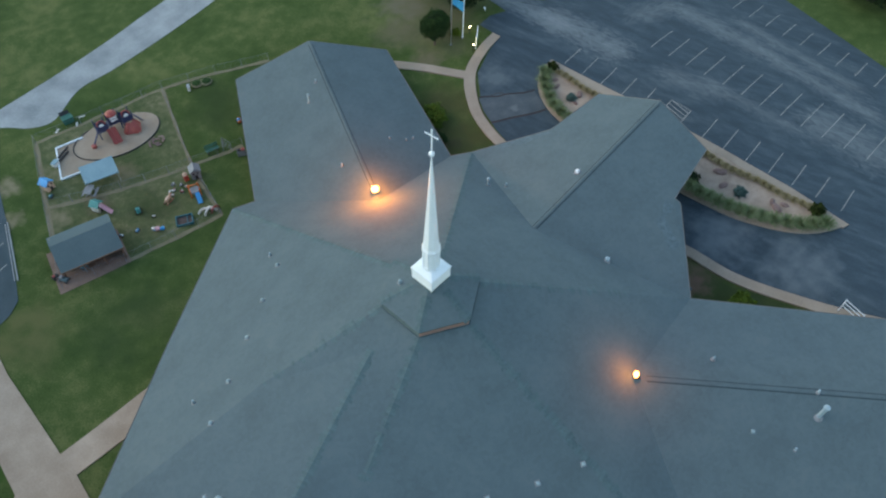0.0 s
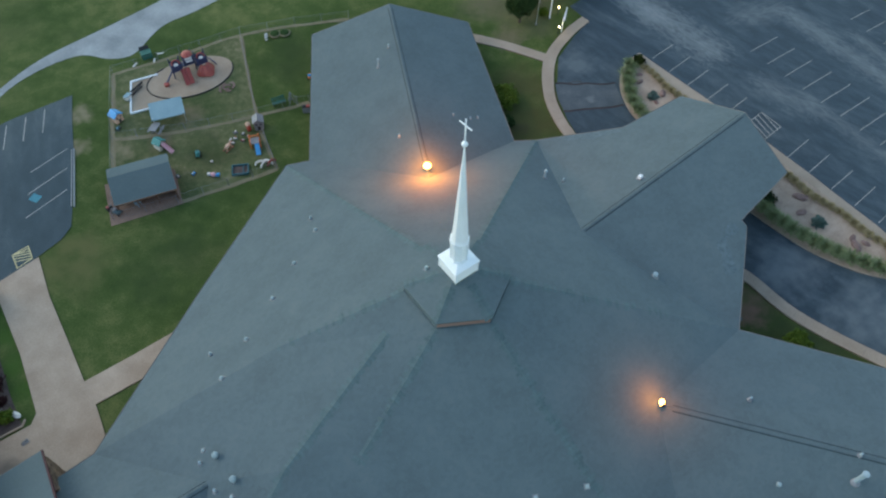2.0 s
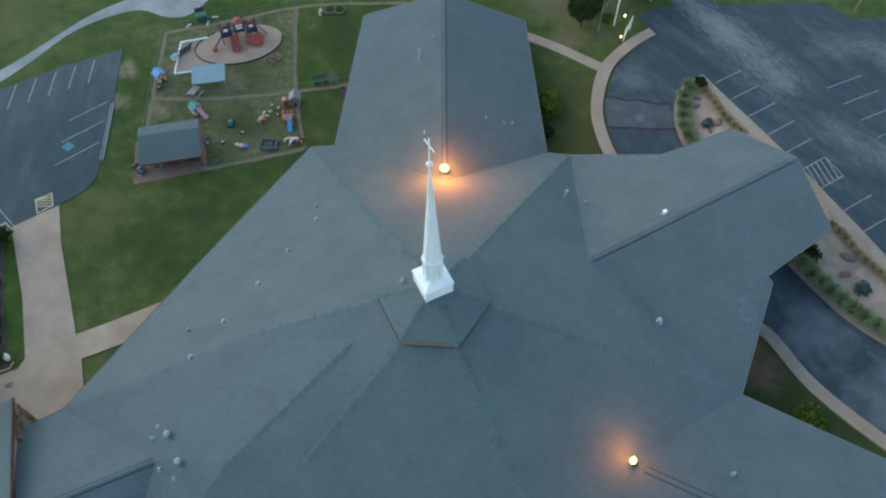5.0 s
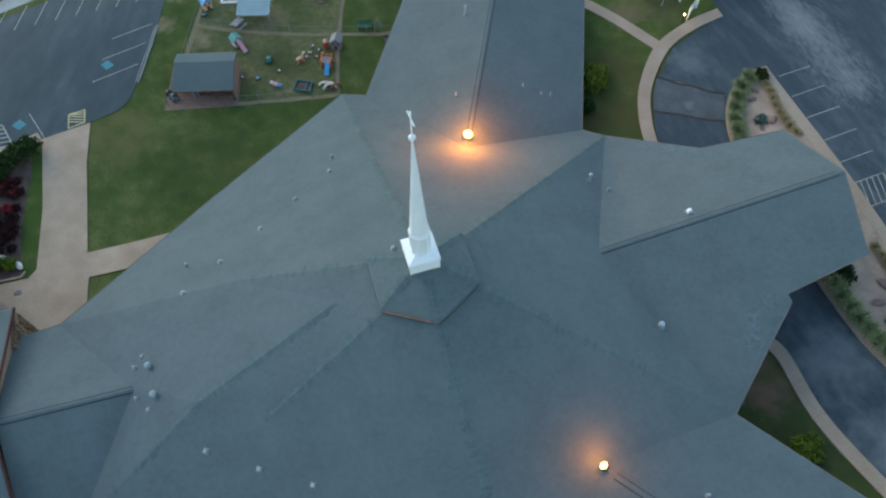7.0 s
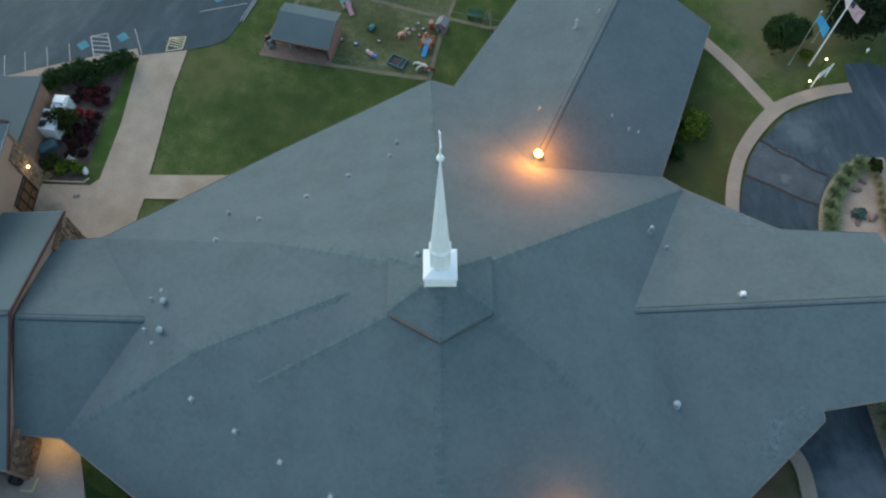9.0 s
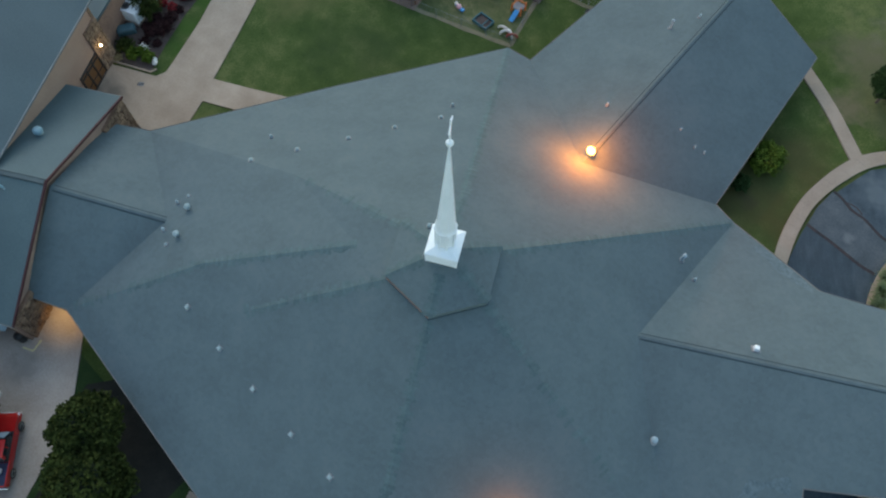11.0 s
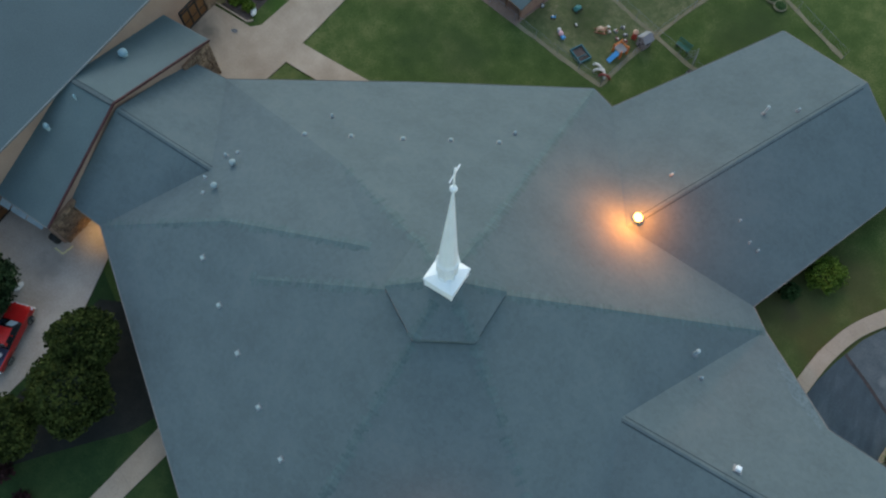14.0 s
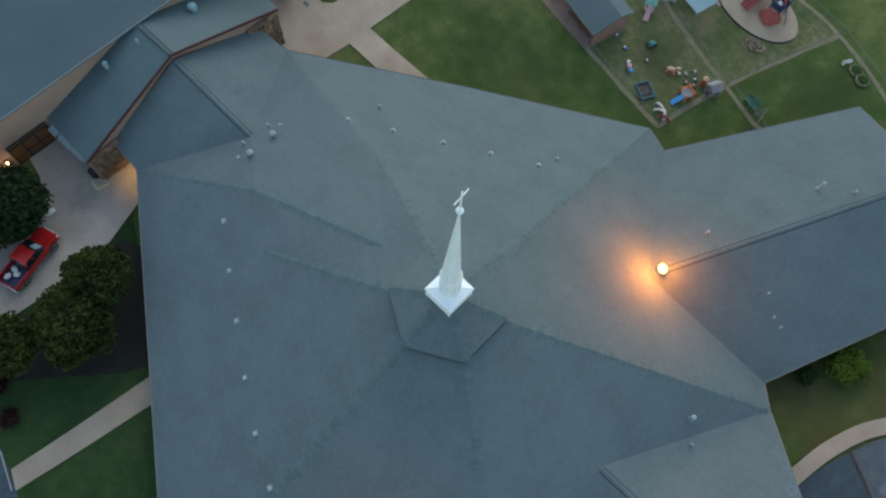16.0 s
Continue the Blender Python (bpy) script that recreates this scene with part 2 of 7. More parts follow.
LEAFEVER = surface("evergreen_leaves", (0.013, 0.034, 0.010), (0.046, 0.084, 0.027), 1.2, 5, 0.95, bump=0.0)
LEAFLIME = surface("lime_leaves", (0.045, 0.088, 0.010), (0.115, 0.17, 0.024), 1.2, 4, 0.7, bump=0.0)
LEAFRED = surface("red_flowers", (0.10, 0.016, 0.018), (0.38, 0.040, 0.044), 1.2, 5, 0.7, bump=0.0)
LEAFMAROON = surface("red_maroon_leaves", (0.03, 0.012, 0.013), (0.13, 0.028, 0.030), 1.2, 5, 0.75, bump=0.0)
LEAFPURPLE = surface("maroon_leaves", (0.019, 0.010, 0.010), (0.052, 0.020, 0.020), 1.2, 4, 0.75, bump=0.0)
BLADE = surface("ornamental_grass", (0.095, 0.134, 0.058), (0.225, 0.265, 0.132), 0.9, 5, 0.85, bump=0.0)
BLADEDRY = surface("dry_grass", (0.2, 0.16, 0.08), (0.33, 0.26, 0.14), 0.9, 5, 0.85, bump=0.0)
BLUEBUSH = surface("blue_green_leaves", (0.05, 0.098, 0.082), (0.125, 0.18, 0.155), 1.2, 5, 0.8, bump=0.0)
FLAGBLUE = surface("sky_blue_cloth", (0.03, 0.3, 0.55), (0.05, 0.4, 0.65), 1, 5, 0.8, bump=0.0)
FLAGPINK = surface("striped_cloth", (0.42, 0.22, 0.25), (0.62, 0.52, 0.55), 2.5, 6, 0.8, bump=0.0)
FLAGPALE = surface("pale_cloth", (0.55, 0.5, 0.55), (0.68, 0.62, 0.66), 1, 5, 0.8, bump=0.0)
FLOOD = glowing("sodium_lamp", (1.0, 0.36, 0.09), 6.0)
GLOBE = glowing("warm_globe", (1.0, 0.82, 0.55), 5.0)
WINDOWLIT = glowing("lit_window", (0.13, 0.058, 0.02), 0.010)


for leafy in (LEAF, LEAFDARK, LEAFEVER, LEAFLIME, LEAFRED, LEAFMAROON, LEAFPURPLE, BLADE, BLADEDRY, BLUEBUSH, GRASS, GRASSDRY, GRASSSHADE):
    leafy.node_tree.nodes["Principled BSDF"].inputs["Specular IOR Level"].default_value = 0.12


def wear_patch(m, centre, reach, colour, grain=0.28):
    """A patch, ragged with noise, where the surface is worn, dusty or stained."""
    n, l = m.node_tree.nodes, m.node_tree.links
    b = n["Principled BSDF"]
    before = b.inputs["Base Color"].links[0].from_socket
    where, far, rag = n.new("ShaderNodeNewGeometry"), n.new("ShaderNodeVectorMath"), n.new("ShaderNodeTexNoise")
    far.operation = "DISTANCE"
    far.inputs[1].default_value = centre
    l.new(where.outputs["Position"], far.inputs[0]), l.new(where.outputs["Position"], rag.inputs["Vector"])
    rag.inputs["Scale"].default_value, rag.inputs["Detail"].default_value = grain, 6
    near = n.new("ShaderNodeMapRange")
    near.inputs["From Min"].default_value, near.inputs["From Max"].default_value = reach, reach * 0.25
    near.inputs["To Min"].default_value, near.inputs["To Max"].default_value = -0.25, 0.42
    l.new(far.outputs["Value"], near.inputs["Value"])
    total, hard, mix = n.new("ShaderNodeMath"), n.new("ShaderNodeMapRange"), n.new("ShaderNodeMix")
    l.new(near.outputs["Result"], total.inputs[0]), l.new(rag.outputs["Fac"], total.inputs[1])
    hard.inputs["From Min"].default_value, hard.inputs["From Max"].default_value = 0.56, 1.0
    hard.inputs["To Max"].default_value = 0.8
    l.new(total.outputs["Value"], hard.inputs["Value"])
    mix.data_type = "RGBA"
    l.new(hard.outputs["Result"], mix.inputs["Factor"])
    l.new(before, mix.inputs[6])
    mix.inputs[7].default_value = (*colour, 1)
    l.new(mix.outputs[2], b.inputs["Base Color"])


wear_patch(GRASS, (35.41, 32.85, 1.2), 12.0, (0.14, 0.125, 0.075))
wear_patch(GRASS, (24.95, 18.99, -0.7), 13.0, (0.066, 0.064, 0.026))
wear_patch(GRASS, (26.19, -16.98, 0.7), 18.0, (0.036, 0.050, 0.020))
wear_patch(GRASS, (24.2, -11.0, 0.1), 4.6, (0.15, 0.098, 0.072), 0.6)
wear_patch(GRASS, (23.6, -12.2, 0.1), 2.4, (0.17, 0.105, 0.078), 1.2)
wear_patch(GRASS, (26.0, -17.5, 0.3), 7.0, (0.034, 0.052, 0.022), 0.7)
for y in (18.5, 21.5, 24.5, 27.0):
    wear_patch(GRASS, (-29.9, y, 0.1), 2.4, (0.046, 0.096, 0.020), 0.6)
wear_patch(GRASS, (22.2, 17.6, 0.0), 2.4, (0.055, 0.048, 0.030), 0.9)
wear_patch(GRASS, (29.7, 28.2, 0.4), 3.4, (0.15, 0.128, 0.078), 1.3)
wear_patch(GRASS, (30.6, 34.2, 0.6), 4.5, (0.13, 0.118, 0.068), 1.1)
wear_patch(GRASS, (35.0, 37.4, 0.9), 6.0, (0.15, 0.135, 0.090), 0.9)
wear_patch(GRASS, (-32.0, 68.0, 0.5), 34.0, (0.105, 0.118, 0.046), 0.14)
wear_patch(GRASS, (-14.57, 46.11, -0.1), 2.6, (0.26, 0.215, 0.14), 0.9)
wear_patch(GRASS, (-16.56, 42.21, -0.2), 2.2, (0.25, 0.205, 0.13), 0.9)
wear_patch(GRASS, (-22.05, 28.77, -0.6), 7.0, (0.125, 0.125, 0.050), 0.5)
wear_patch(GRASS, (-14.86, 24.41, -1.7), 8.5, (0.036, 0.060, 0.020), 0.35)
wear_patch(GRASS, (8.46, 41.89, -1.0), 6.5, (0.040, 0.062, 0.021), 0.4)
wear_patch(GRASSDRY, (-4.79, 40.64, -1.4), 2.6, (0.20, 0.165, 0.10), 0.9)
wear_patch(GRASSDRY, (-13.09, 39.81, -0.8), 2.6, (0.27, 0.22, 0.14), 0.9)
wear_patch(GRASSDRY, (-9.05, 39.06, -1.3), 2.6, (0.15, 0.125, 0.08), 0.9)
wear_patch(GRASSDRY, (-5.52, 34.72, -1.9), 4.5, (0.042, 0.060, 0.023), 0.5)
wear_patch(ASPHALT, (29.8, -11.0, 0.8), 6.0, (0.115, 0.142, 0.155), 0.7)
wear_patch(ASPHALT, (30.6, -19.0, 1.2), 6.5, (0.10, 0.128, 0.142), 0.7)
wear_patch(ASPHALT, (32.8, 20.6, 0.6), 4.0, (0.095, 0.125, 0.138), 0.8)
wear_patch(ASPHALTOLD, (30.8, 15.7, 0.0), 1.0, (0.13, 0.15, 0.16), 1.6)
wear_patch(CONCRETEGREY, (-29.4, -12.2, 0.4), 2.6, (0.24, 0.21, 0.185), 1.5)
wear_patch(CONCRETE, (-33.85, 12.15, 0.4), 3.4, (0.14, 0.115, 0.09), 0.7)



def wear_lane(m, a, b, width, colour, amount):
    """Dust and silt washed along a wheel track from a to b: streaks that follow the track and thin out at its sides."""
    n, l = m.node_tree.nodes, m.node_tree.links
    shader = n["Principled BSDF"]
    before = shader.inputs["Base Color"].links[0].from_socket
    d = Vector((b[0] - a[0], b[1] - a[1], 0))
    length = d.length
    d.normalize()

    def math_node(kind, x, y=None, clamp=False):
        q = n.new("ShaderNodeMath")
        q.operation, q.use_clamp = kind, clamp
        for k, v in enumerate((x, y)):
            if v is None:
                continue
            if isinstance(v, (int, float)):
                q.inputs[k].default_value = v
            else:
                l.new(v, q.inputs[k])
        return q.outputs["Value"]

    def dot(axis):
        q = n.new("ShaderNodeVectorMath")
        q.operation = "DOT_PRODUCT"
        q.inputs[1].default_value = axis
        l.new(away.outputs["Vector"], q.inputs[0])
        return q.outputs["Value"]

    where, away = n.new("ShaderNodeNewGeometry"), n.new("ShaderNodeVectorMath")
    away.operation = "SUBTRACT"
    away.inputs[1].default_value = (a[0], a[1], 0)
    l.new(where.outputs["Position"], away.inputs[0])
    u, v = dot(tuple(d)), dot((-d.y, d.x, 0))
    side = math_node("SUBTRACT", 1.0, math_node("DIVIDE", math_node("ABSOLUTE", v), width), True)
    ends = math_node("DIVIDE", math_node("MINIMUM", math_node("ADD", u, 2.0), math_node("SUBTRACT", length + 2.0, u)), 5.0, True)
    band = math_node("MULTIPLY", math_node("POWER", side, 0.7), ends)
    streak, grain = n.new("ShaderNodeCombineXYZ"), n.new("ShaderNodeTexNoise")
    l.new(math_node("MULTIPLY", u, 0.46), streak.inputs["X"]), l.new(math_node("MULTIPLY", v, 1.25), streak.inputs["Y"])
    grain.inputs["Scale"].default_value, grain.inputs["Detail"].default_value, grain.inputs["Distortion"].default_value = 1.0, 9, 2.2
    l.new(streak.outputs["Vector"], grain.inputs["Vector"])
    mask, mix = n.new("ShaderNodeMapRange"), n.new("ShaderNodeMix")
    mask.inputs["From Min"].default_value, mask.inputs["From Max"].default_value, mask.inputs["To Max"].default_value = 0.68, 1.2, amount
    l.new(math_node("ADD", math_node("MULTIPLY", band, 0.6), math_node("MULTIPLY", grain.outputs["Fac"], 0.85)), mask.inputs["Value"])
    mix.data_type = "RGBA"
    l.new(math_node("MULTIPLY", mask.outputs["Result"], math_node("GREATER_THAN", band, 0.0)), mix.inputs["Factor"])
    l.new(before, mix.inputs["A"])
    mix.inputs["B"].default_value = (*colour, 1)
    l.new(mix.outputs["Result"], shader.inputs["Base Color"])


SILT = (0.19, 0.215, 0.22)
for a, b, width, amount in (((44.2, 33.0), (45.3, 17.0), 3.0, 0.85), ((45.2, 25.0), (45.6, 9.0), 4.2, 0.8), ((45.7, 8.0), (46.6, -3.0), 3.0, 0.45), ((47.6, 3.0), (46.4, -12.0), 2.0, 0.4), ((57.5, 13.0), (56.3, -4.0), 2.8, 0.6),
                            ((56.6, 0.0), (53.5, -18.0), 2.4, 0.6), ((60.5, 6.0), (56.5, -15.0), 1.6, 0.5), ((50.0, 15.0), (60.0, 11.0), 3.6, 0.45), ((49.5, -8.0), (48.0, -22.0), 5.0, 0.6)):
    wear_lane(ASPHALT, a, b, width, SILT, amount)


# ---- building blocks ----
def link_mesh(name, bm, material, parent=None, label=""):
    mesh = bpy.data.meshes.new(name)
    bm.normal_update()
    bm.to_mesh(mesh)
    bm.free()
    mesh.materials.append(material)
    ob = new(name, mesh)
    ob.parent = parent
    if label:
        ob["label"] = label
    return ob


def part(name, bm, material, parent, label=""):
    return link_mesh(name, bm, material, parent, label)


def thing(name, m, label, category, group="", kind=""):
    ob = new(name)
    ob.empty_display_size = 0.2
    ob.matrix_basis = m
    return tagged(ob, label, category, group, kind)


def add_box(bm, size, at=(0, 0, 0), turn=(0, 0, 0), bevel=0.0, taper=1.0):
    """A box standing on at, tapered towards its top, with bevelled edges."""
    sx, sy, sz = size
    m = Matrix.Translation(at) @ Euler([radians(a) for a in turn]).to_matrix().to_4x4()
    b = bmesh.new()
    bmesh.ops.create_cube(b, size=1, matrix=Matrix.Translation((0, 0, sz / 2)) @ Matrix.Diagonal((sx, sy, sz, 1)))
    for v in b.verts:
        if v.co.z > sz / 2:
            v.co.x *= taper
            v.co.y *= taper
    if bevel:
        bmesh.ops.bevel(b, geom=b.edges[:], offset=bevel, segments=1, affect="EDGES")
    b.transform(m)
    merge(bm, b)
    return bm


def merge(bm, b):
    tmp = bpy.data.meshes.new("tmp")
    b.to_mesh(tmp)
    b.free()
    bm.from_mesh(tmp)
    bpy.data.meshes.remove(tmp)


def box(size, at=(0, 0, 0), turn=(0, 0, 0), bevel=0.0, taper=1.0):
    return add_box(bmesh.new(), size, at, turn, bevel, taper)


def add_rod(bm, a, b, r1, r2=None, sides=8):
    a, b = Vector(a), Vector(b)
    way = b - a
    t = bmesh.new()
    bmesh.ops.create_cone(t, cap_ends=True, segments=sides, radius1=r1, radius2=r1 if r2 is None else r2, depth=way.length)
    t.transform(Matrix.Translation((a + b) / 2) @ way.to_track_quat("Z", "Y").to_matrix().to_4x4())
    merge(bm, t)
    return bm


def rod(a, b, r1, r2=None, sides=8):
    return add_rod(bmesh.new(), a, b, r1, r2, sides)


def add_ball(bm, at, r, squash=(1, 1, 1), sub=2, rough=0.0):
    t = bmesh.new()
    bmesh.ops.create_icosphere(t, subdivisions=sub, radius=r)
    for v in t.verts:
        if rough:
            v.co *= 1 + rough * noise.noise(v.co * 2.3 / r + Vector(at))
        v.co = Vector((v.co.x * squash[0], v.co.y * squash[1], v.co.z * squash[2])) + Vector(at)
    merge(bm, t)
    return bm


def ball(at, r, squash=(1, 1, 1), sub=2, rough=0.0):
    return add_ball(bmesh.new(), at, r, squash, sub, rough)


def lathe(profile, sides=16, at=(0, 0, 0), spin=0.0):
    bm = bmesh.new()
    rings = []
    for r, z in profile:
        rings.append([bm.verts.new((at[0] + r * math.cos(spin + 2 * math.pi * k / sides), at[1] + r * math.sin(spin + 2 * math.pi * k / sides), at[2] + z)) for k in range(sides)])
    for lo, hi in zip(rings, rings[1:]):
        for k in range(sides):
            bm.faces.new((lo[k], lo[(k + 1) % sides], hi[(k + 1) % sides], hi[k]))
    bm.faces.new(rings[0][::-1]), bm.faces.new(rings[-1])
    return bm


def slab(faces, thick):
    """A shell from polygons given by their corners, thickened downwards; shared corners are welded."""
    bm = bmesh.new()
    for corners in faces:
        bm.faces.new([bm.verts.new(c) for c in corners])
    bm.normal_update()
    bmesh.ops.triangulate(bm, faces=[fc for fc in bm.faces if len(fc.verts) > 4])
    bmesh.ops.remove_doubles(bm, verts=bm.verts[:], dist=0.01)
    bmesh.ops.recalc_face_normals(bm, faces=bm.faces[:])
    if sum(fc.normal.z * fc.calc_area() for fc in bm.faces) < 0:
        bmesh.ops.reverse_faces(bm, faces=bm.faces[:])
    got = bmesh.ops.extrude_face_region(bm, geom=bm.faces[:])
    old = [v for v in bm.verts if v not in set(g for g in got["geom"] if isinstance(g, bmesh.types.BMVert))]
    for v in old:
        v.co.z -= thick
    bmesh.ops.recalc_face_normals(bm, faces=bm.faces[:])
    return bm


def ground_z(x, y):
    """The church stands in a shallow hollow, shaped to fit the camera's view, that falls gently to the north and levels
    out away from it.
    """
    def rise(u):
        u = min(max(u, 0), 1)
        return u * u * (3 - 2 * u)

    return -1.5 - 0.035 * min(max(y, -40), 40) + 2.4 * rise((math.hypot(x, y) - 26) / 26) + 1.6 * rise(abs(x) / 36)


def on_ground(x, y, rz=0.0, up=0.0):
    return pose(x, y, ground_z(x, y) + up, 0, 0, rz)


def drape(points, up, thick=0.0, step=2.0):
    """A sheet over the ground inside an outline, cut on the ground's own grid, with an edge of the given thickness."""
    bm = bmesh.new()
    bm.faces.new([bm.verts.new((x, y, 0)) for x, y in points])
    bm.normal_update()
    bmesh.ops.triangulate(bm, faces=bm.faces[:])
    for axis in (0, 1):
        lo, hi = min(p[axis] for p in points), max(p[axis] for p in points)
        k = math.ceil(lo / step) * step
        while k < hi:
            no = (1, 0, 0) if axis == 0 else (0, 1, 0)
            co = (k, 0, 0) if axis == 0 else (0, k, 0)
            bmesh.ops.bisect_plane(bm, geom=bm.verts[:] + bm.edges[:] + bm.faces[:], plane_co=co, plane_no=no, dist=0.0005)
            k += step
    bm.normal_update()
    down = [fc for fc in bm.faces if fc.normal.z < 0]
    if down:
        bmesh.ops.reverse_faces(bm, faces=down)
    for v in bm.verts:
        v.co.z = ground_z(v.co.x, v.co.y) + up
    if thick:
        rim = [e for e in bm.edges if e.is_boundary]
        got = bmesh.ops.extrude_edge_only(bm, edges=rim)
        for v in got["geom"]:
            if isinstance(v, bmesh.types.BMVert):
                v.co.z -= thick
        bmesh.ops.recalc_face_normals(bm, faces=bm.faces[:])
    return bm


def ribbon(line, width, left=0.5):
    """The outline of a strip along a line of points."""
    a, b = [], []
    for k, p in enumerate(line):
        q0, q1 = line[max(k - 1, 0)], line[min(k + 1, len(line) - 1)]
        d = Vector((q1[0] - q0[0], q1[1] - q0[1])).normalized()
        nrm = Vector((-d.y, d.x))
        a.append((p[0] + nrm.x * width * left, p[1] + nrm.y * width * left))
        b.append((p[0] - nrm.x * width * (1 - left), p[1] - nrm.y * width * (1 - left)))
    return a + b[::-1]


def smooth_line(points, n=6):
    """A Catmull-Rom curve through points in the plane."""
    out = []
    p = [points[0], *points, points[-1]]
    for k in range(1, len(p) - 2):
        for s in range(n):
            t = s / n
            out.append(tuple(0.5 * (2 * p[k][c] + (p[k + 1][c] - p[k - 1][c]) * t + (2 * p[k - 1][c] - 5 * p[k][c] + 4 * p[k + 1][c] - p[k + 2][c]) * t * t + (3 * p[k][c] - p[k - 1][c] - 3 * p[k + 1][c] + p[k + 2][c]) * t ** 3) for c in (0, 1)))
    return out + [tuple(points[-1])]


def sheet(name, points, up, material, label, category="", thick=0.0, kind="structure"):
    ob = link_mesh(name, drape(points, up, thick), material)
    return tagged(ob, label, category or name.replace("_", " "), "", kind)


# ---- ground ----
def build_ground():
    ticks = [-3000, -1200, -500, -250, -140] + list(range(-100, 101, 2)) + [140, 250, 500, 1200, 3000]
    bm = bmesh.new()
    grid = [[bm.verts.new((x, y, ground_z(x, y))) for x in ticks] for y in ticks]
    for a, b in zip(grid, grid[1:]):
        for k in range(len(ticks) - 1):
            bm.faces.new((a[k], a[k + 1], b[k + 1], b[k]))
    tagged(link_mesh("ground", bm, GRASS), "mown green lawn with paler worn patches round the church", "lawn", "", "structure")


build_ground()
ROAD_N = smooth_line([(-94.23, 21.32), (-60.05, 36.85), (-38.24, 46.9), (-25.92, 51.23), (-15.98, 56.47), (-7.72, 58.28), (7.29, 60.42), (15.38, 61.5), (38.69, 63.41), (105.77, 68.55)])
ROAD_S = smooth_line([(-94.05, 18.3), (-59.97, 34.29), (-38.25, 44.93), (-26.21, 49.42), (-18.18, 54.38), (-11.51, 55.38), (-8.48, 52.88), (-5.88, 52.25), (-1.19, 54.94), (4.64, 55.2), (19.73, 56.51), (38.76, 59.52), (105.89, 64.73)])
sheet("road", ROAD_N + ROAD_S[::-1], 0.035, GRAVEL, "pale gravel lane along the lawn", "road")
LOT_WEST = [(-14.13, 49.38), (-15.68, 45.41), (-17.07, 41.6), (-19.91, 34.93), (-20.81, 32.94), (-22.11, 31.94), (-24.5, 31.06), (-28.96, 29.73), (-35.95, 27.3), (-40.55, 25.49), (-69.29, 16.94), (-75.6, 25.41), (-59.95, 33.57), (-40.2, 43.53), (-31.56, 46.56), (-26.5, 48.14), (-20.56, 49.11)]
sheet("parking_lot_west", LOT_WEST, 0.05, ASPHALTEVEN, "even dark grey asphalt car park beside the playground", "car park")
LOT_EAST = [(26.4, 12.92), (25.2, 6.28), (23.73, -7.65), (26.87, -9.6), (26.77, -14.7), (28.11, -20.62), (30.03, -27.08), (33.9, -36.78), (41.64, -55.78), (58.26, -47.81), (61.15, -28.82), (62.92, -13.15), (68.5, 3.23), (67.2, 13.2), (60.6, 15.2), (58.3, 16.4), (57.75, 19.7), (52.4, 22.4), (47.6, 24.6), (45.9, 27.0), (45.0, 31.5), (44.6, 38.0), (42.9, 38.0), (43.3, 31.5), (42.6, 26.8), (40.6, 27.7), (38.4, 27.6), (38.37, 24.35), (35.48, 23.62), (32.08, 22.38), (28.73, 18.84), (27.13, 15.34)]
sheet("parking_lot_east", LOT_EAST, 0.045, ASPHALT, "dark asphalt car park with pale worn wheel tracks", "car park")
sheet("parking_lot_south", [(-24.53, -26.22), (-18.74, -27.35), (-13.46, -29), (-11.57, -47.12), (-39.71, -46.32), (-38.25, -29.27)], 0.05, ASPHALT, "dark blue-grey asphalt car park behind the lawn", "car park")

# concrete walks, with kerb edges
PLAZA = [(-24.5, 30.96), (-25.25, 26.5), (-25.95, 16.84), (-17.15, 17.25), (-17.09, 14.54), (-25.99, 14.36), (-26.41, 11.07), (-27.36, 9.23), (-29.51, 9), (-30.1, 8.79), (-36.08, 8.73), (-36.11, 15.14), (-30.69, 15.37), (-30.02, 16.1), (-29.23, 22.1), (-28.77, 29.85)]
sheet("pavement", PLAZA, 0.10, CONCRETE, "pale tan concrete walk between the two buildings", "pavement", 0.12)
DRIVE = [(-27.09, -6.24), (-25.95, -9.59), (-24.81, -13.18), (-24.47, -17.07), (-24.77, -22.35), (-25.63, -27.58), (-30.47, -29.41), (-30.36, -21.57), (-29.84, -17.1), (-30.78, -14.46), (-32.91, -13.26), (-35.87, -12.67), (-36.11, -6.33)]
sheet("driveway", DRIVE, 0.10, CONCRETEGREY, "pale concrete drive beside the covered entrance", "driveway", 0.12)
ARC_O = smooth_line([(38.28, 25.33), (34.92, 24.92), (30.76, 23.34), (27.48, 19.6), (25.88, 16), (25.13, 12.65), (24.7, 9.4), (24.6, 6)])
ARC_I = smooth_line([(38.37, 24.2), (35.38, 23.77), (31.8, 22.44), (28.49, 18.95), (26.99, 15.65), (26.2, 12.22), (25.8, 9.2), (25.7, 6)])
sheet("sidewalk", ARC_O + ARC_I[::-1], 0.15, CONCRETEWARM, "curved tan concrete sidewalk with a kerb", "sidewalk", 0.15)
sheet("sidewalk_path", ribbon(smooth_line([(25.88, 31.98), (28.49, 27.99), (30.76, 23.64), (31.15, 22.95)], 4), 1.1), 0.12, CONCRETEWARM, "narrow concrete path across the lawn", "path", 0.12)
SOUTH_O = smooth_line([(26.09, -7.64), (26.87, -9.6), (26.87, -14.7), (28.11, -20.62), (30.03, -27.08), (33.9, -36.78)])
sheet("sidewalk_south", ribbon(SOUTH_O, 1.08, 0.05), 0.15, CONCRETEWARM, "tan concrete sidewalk along the drive", "sidewalk", 0.15)
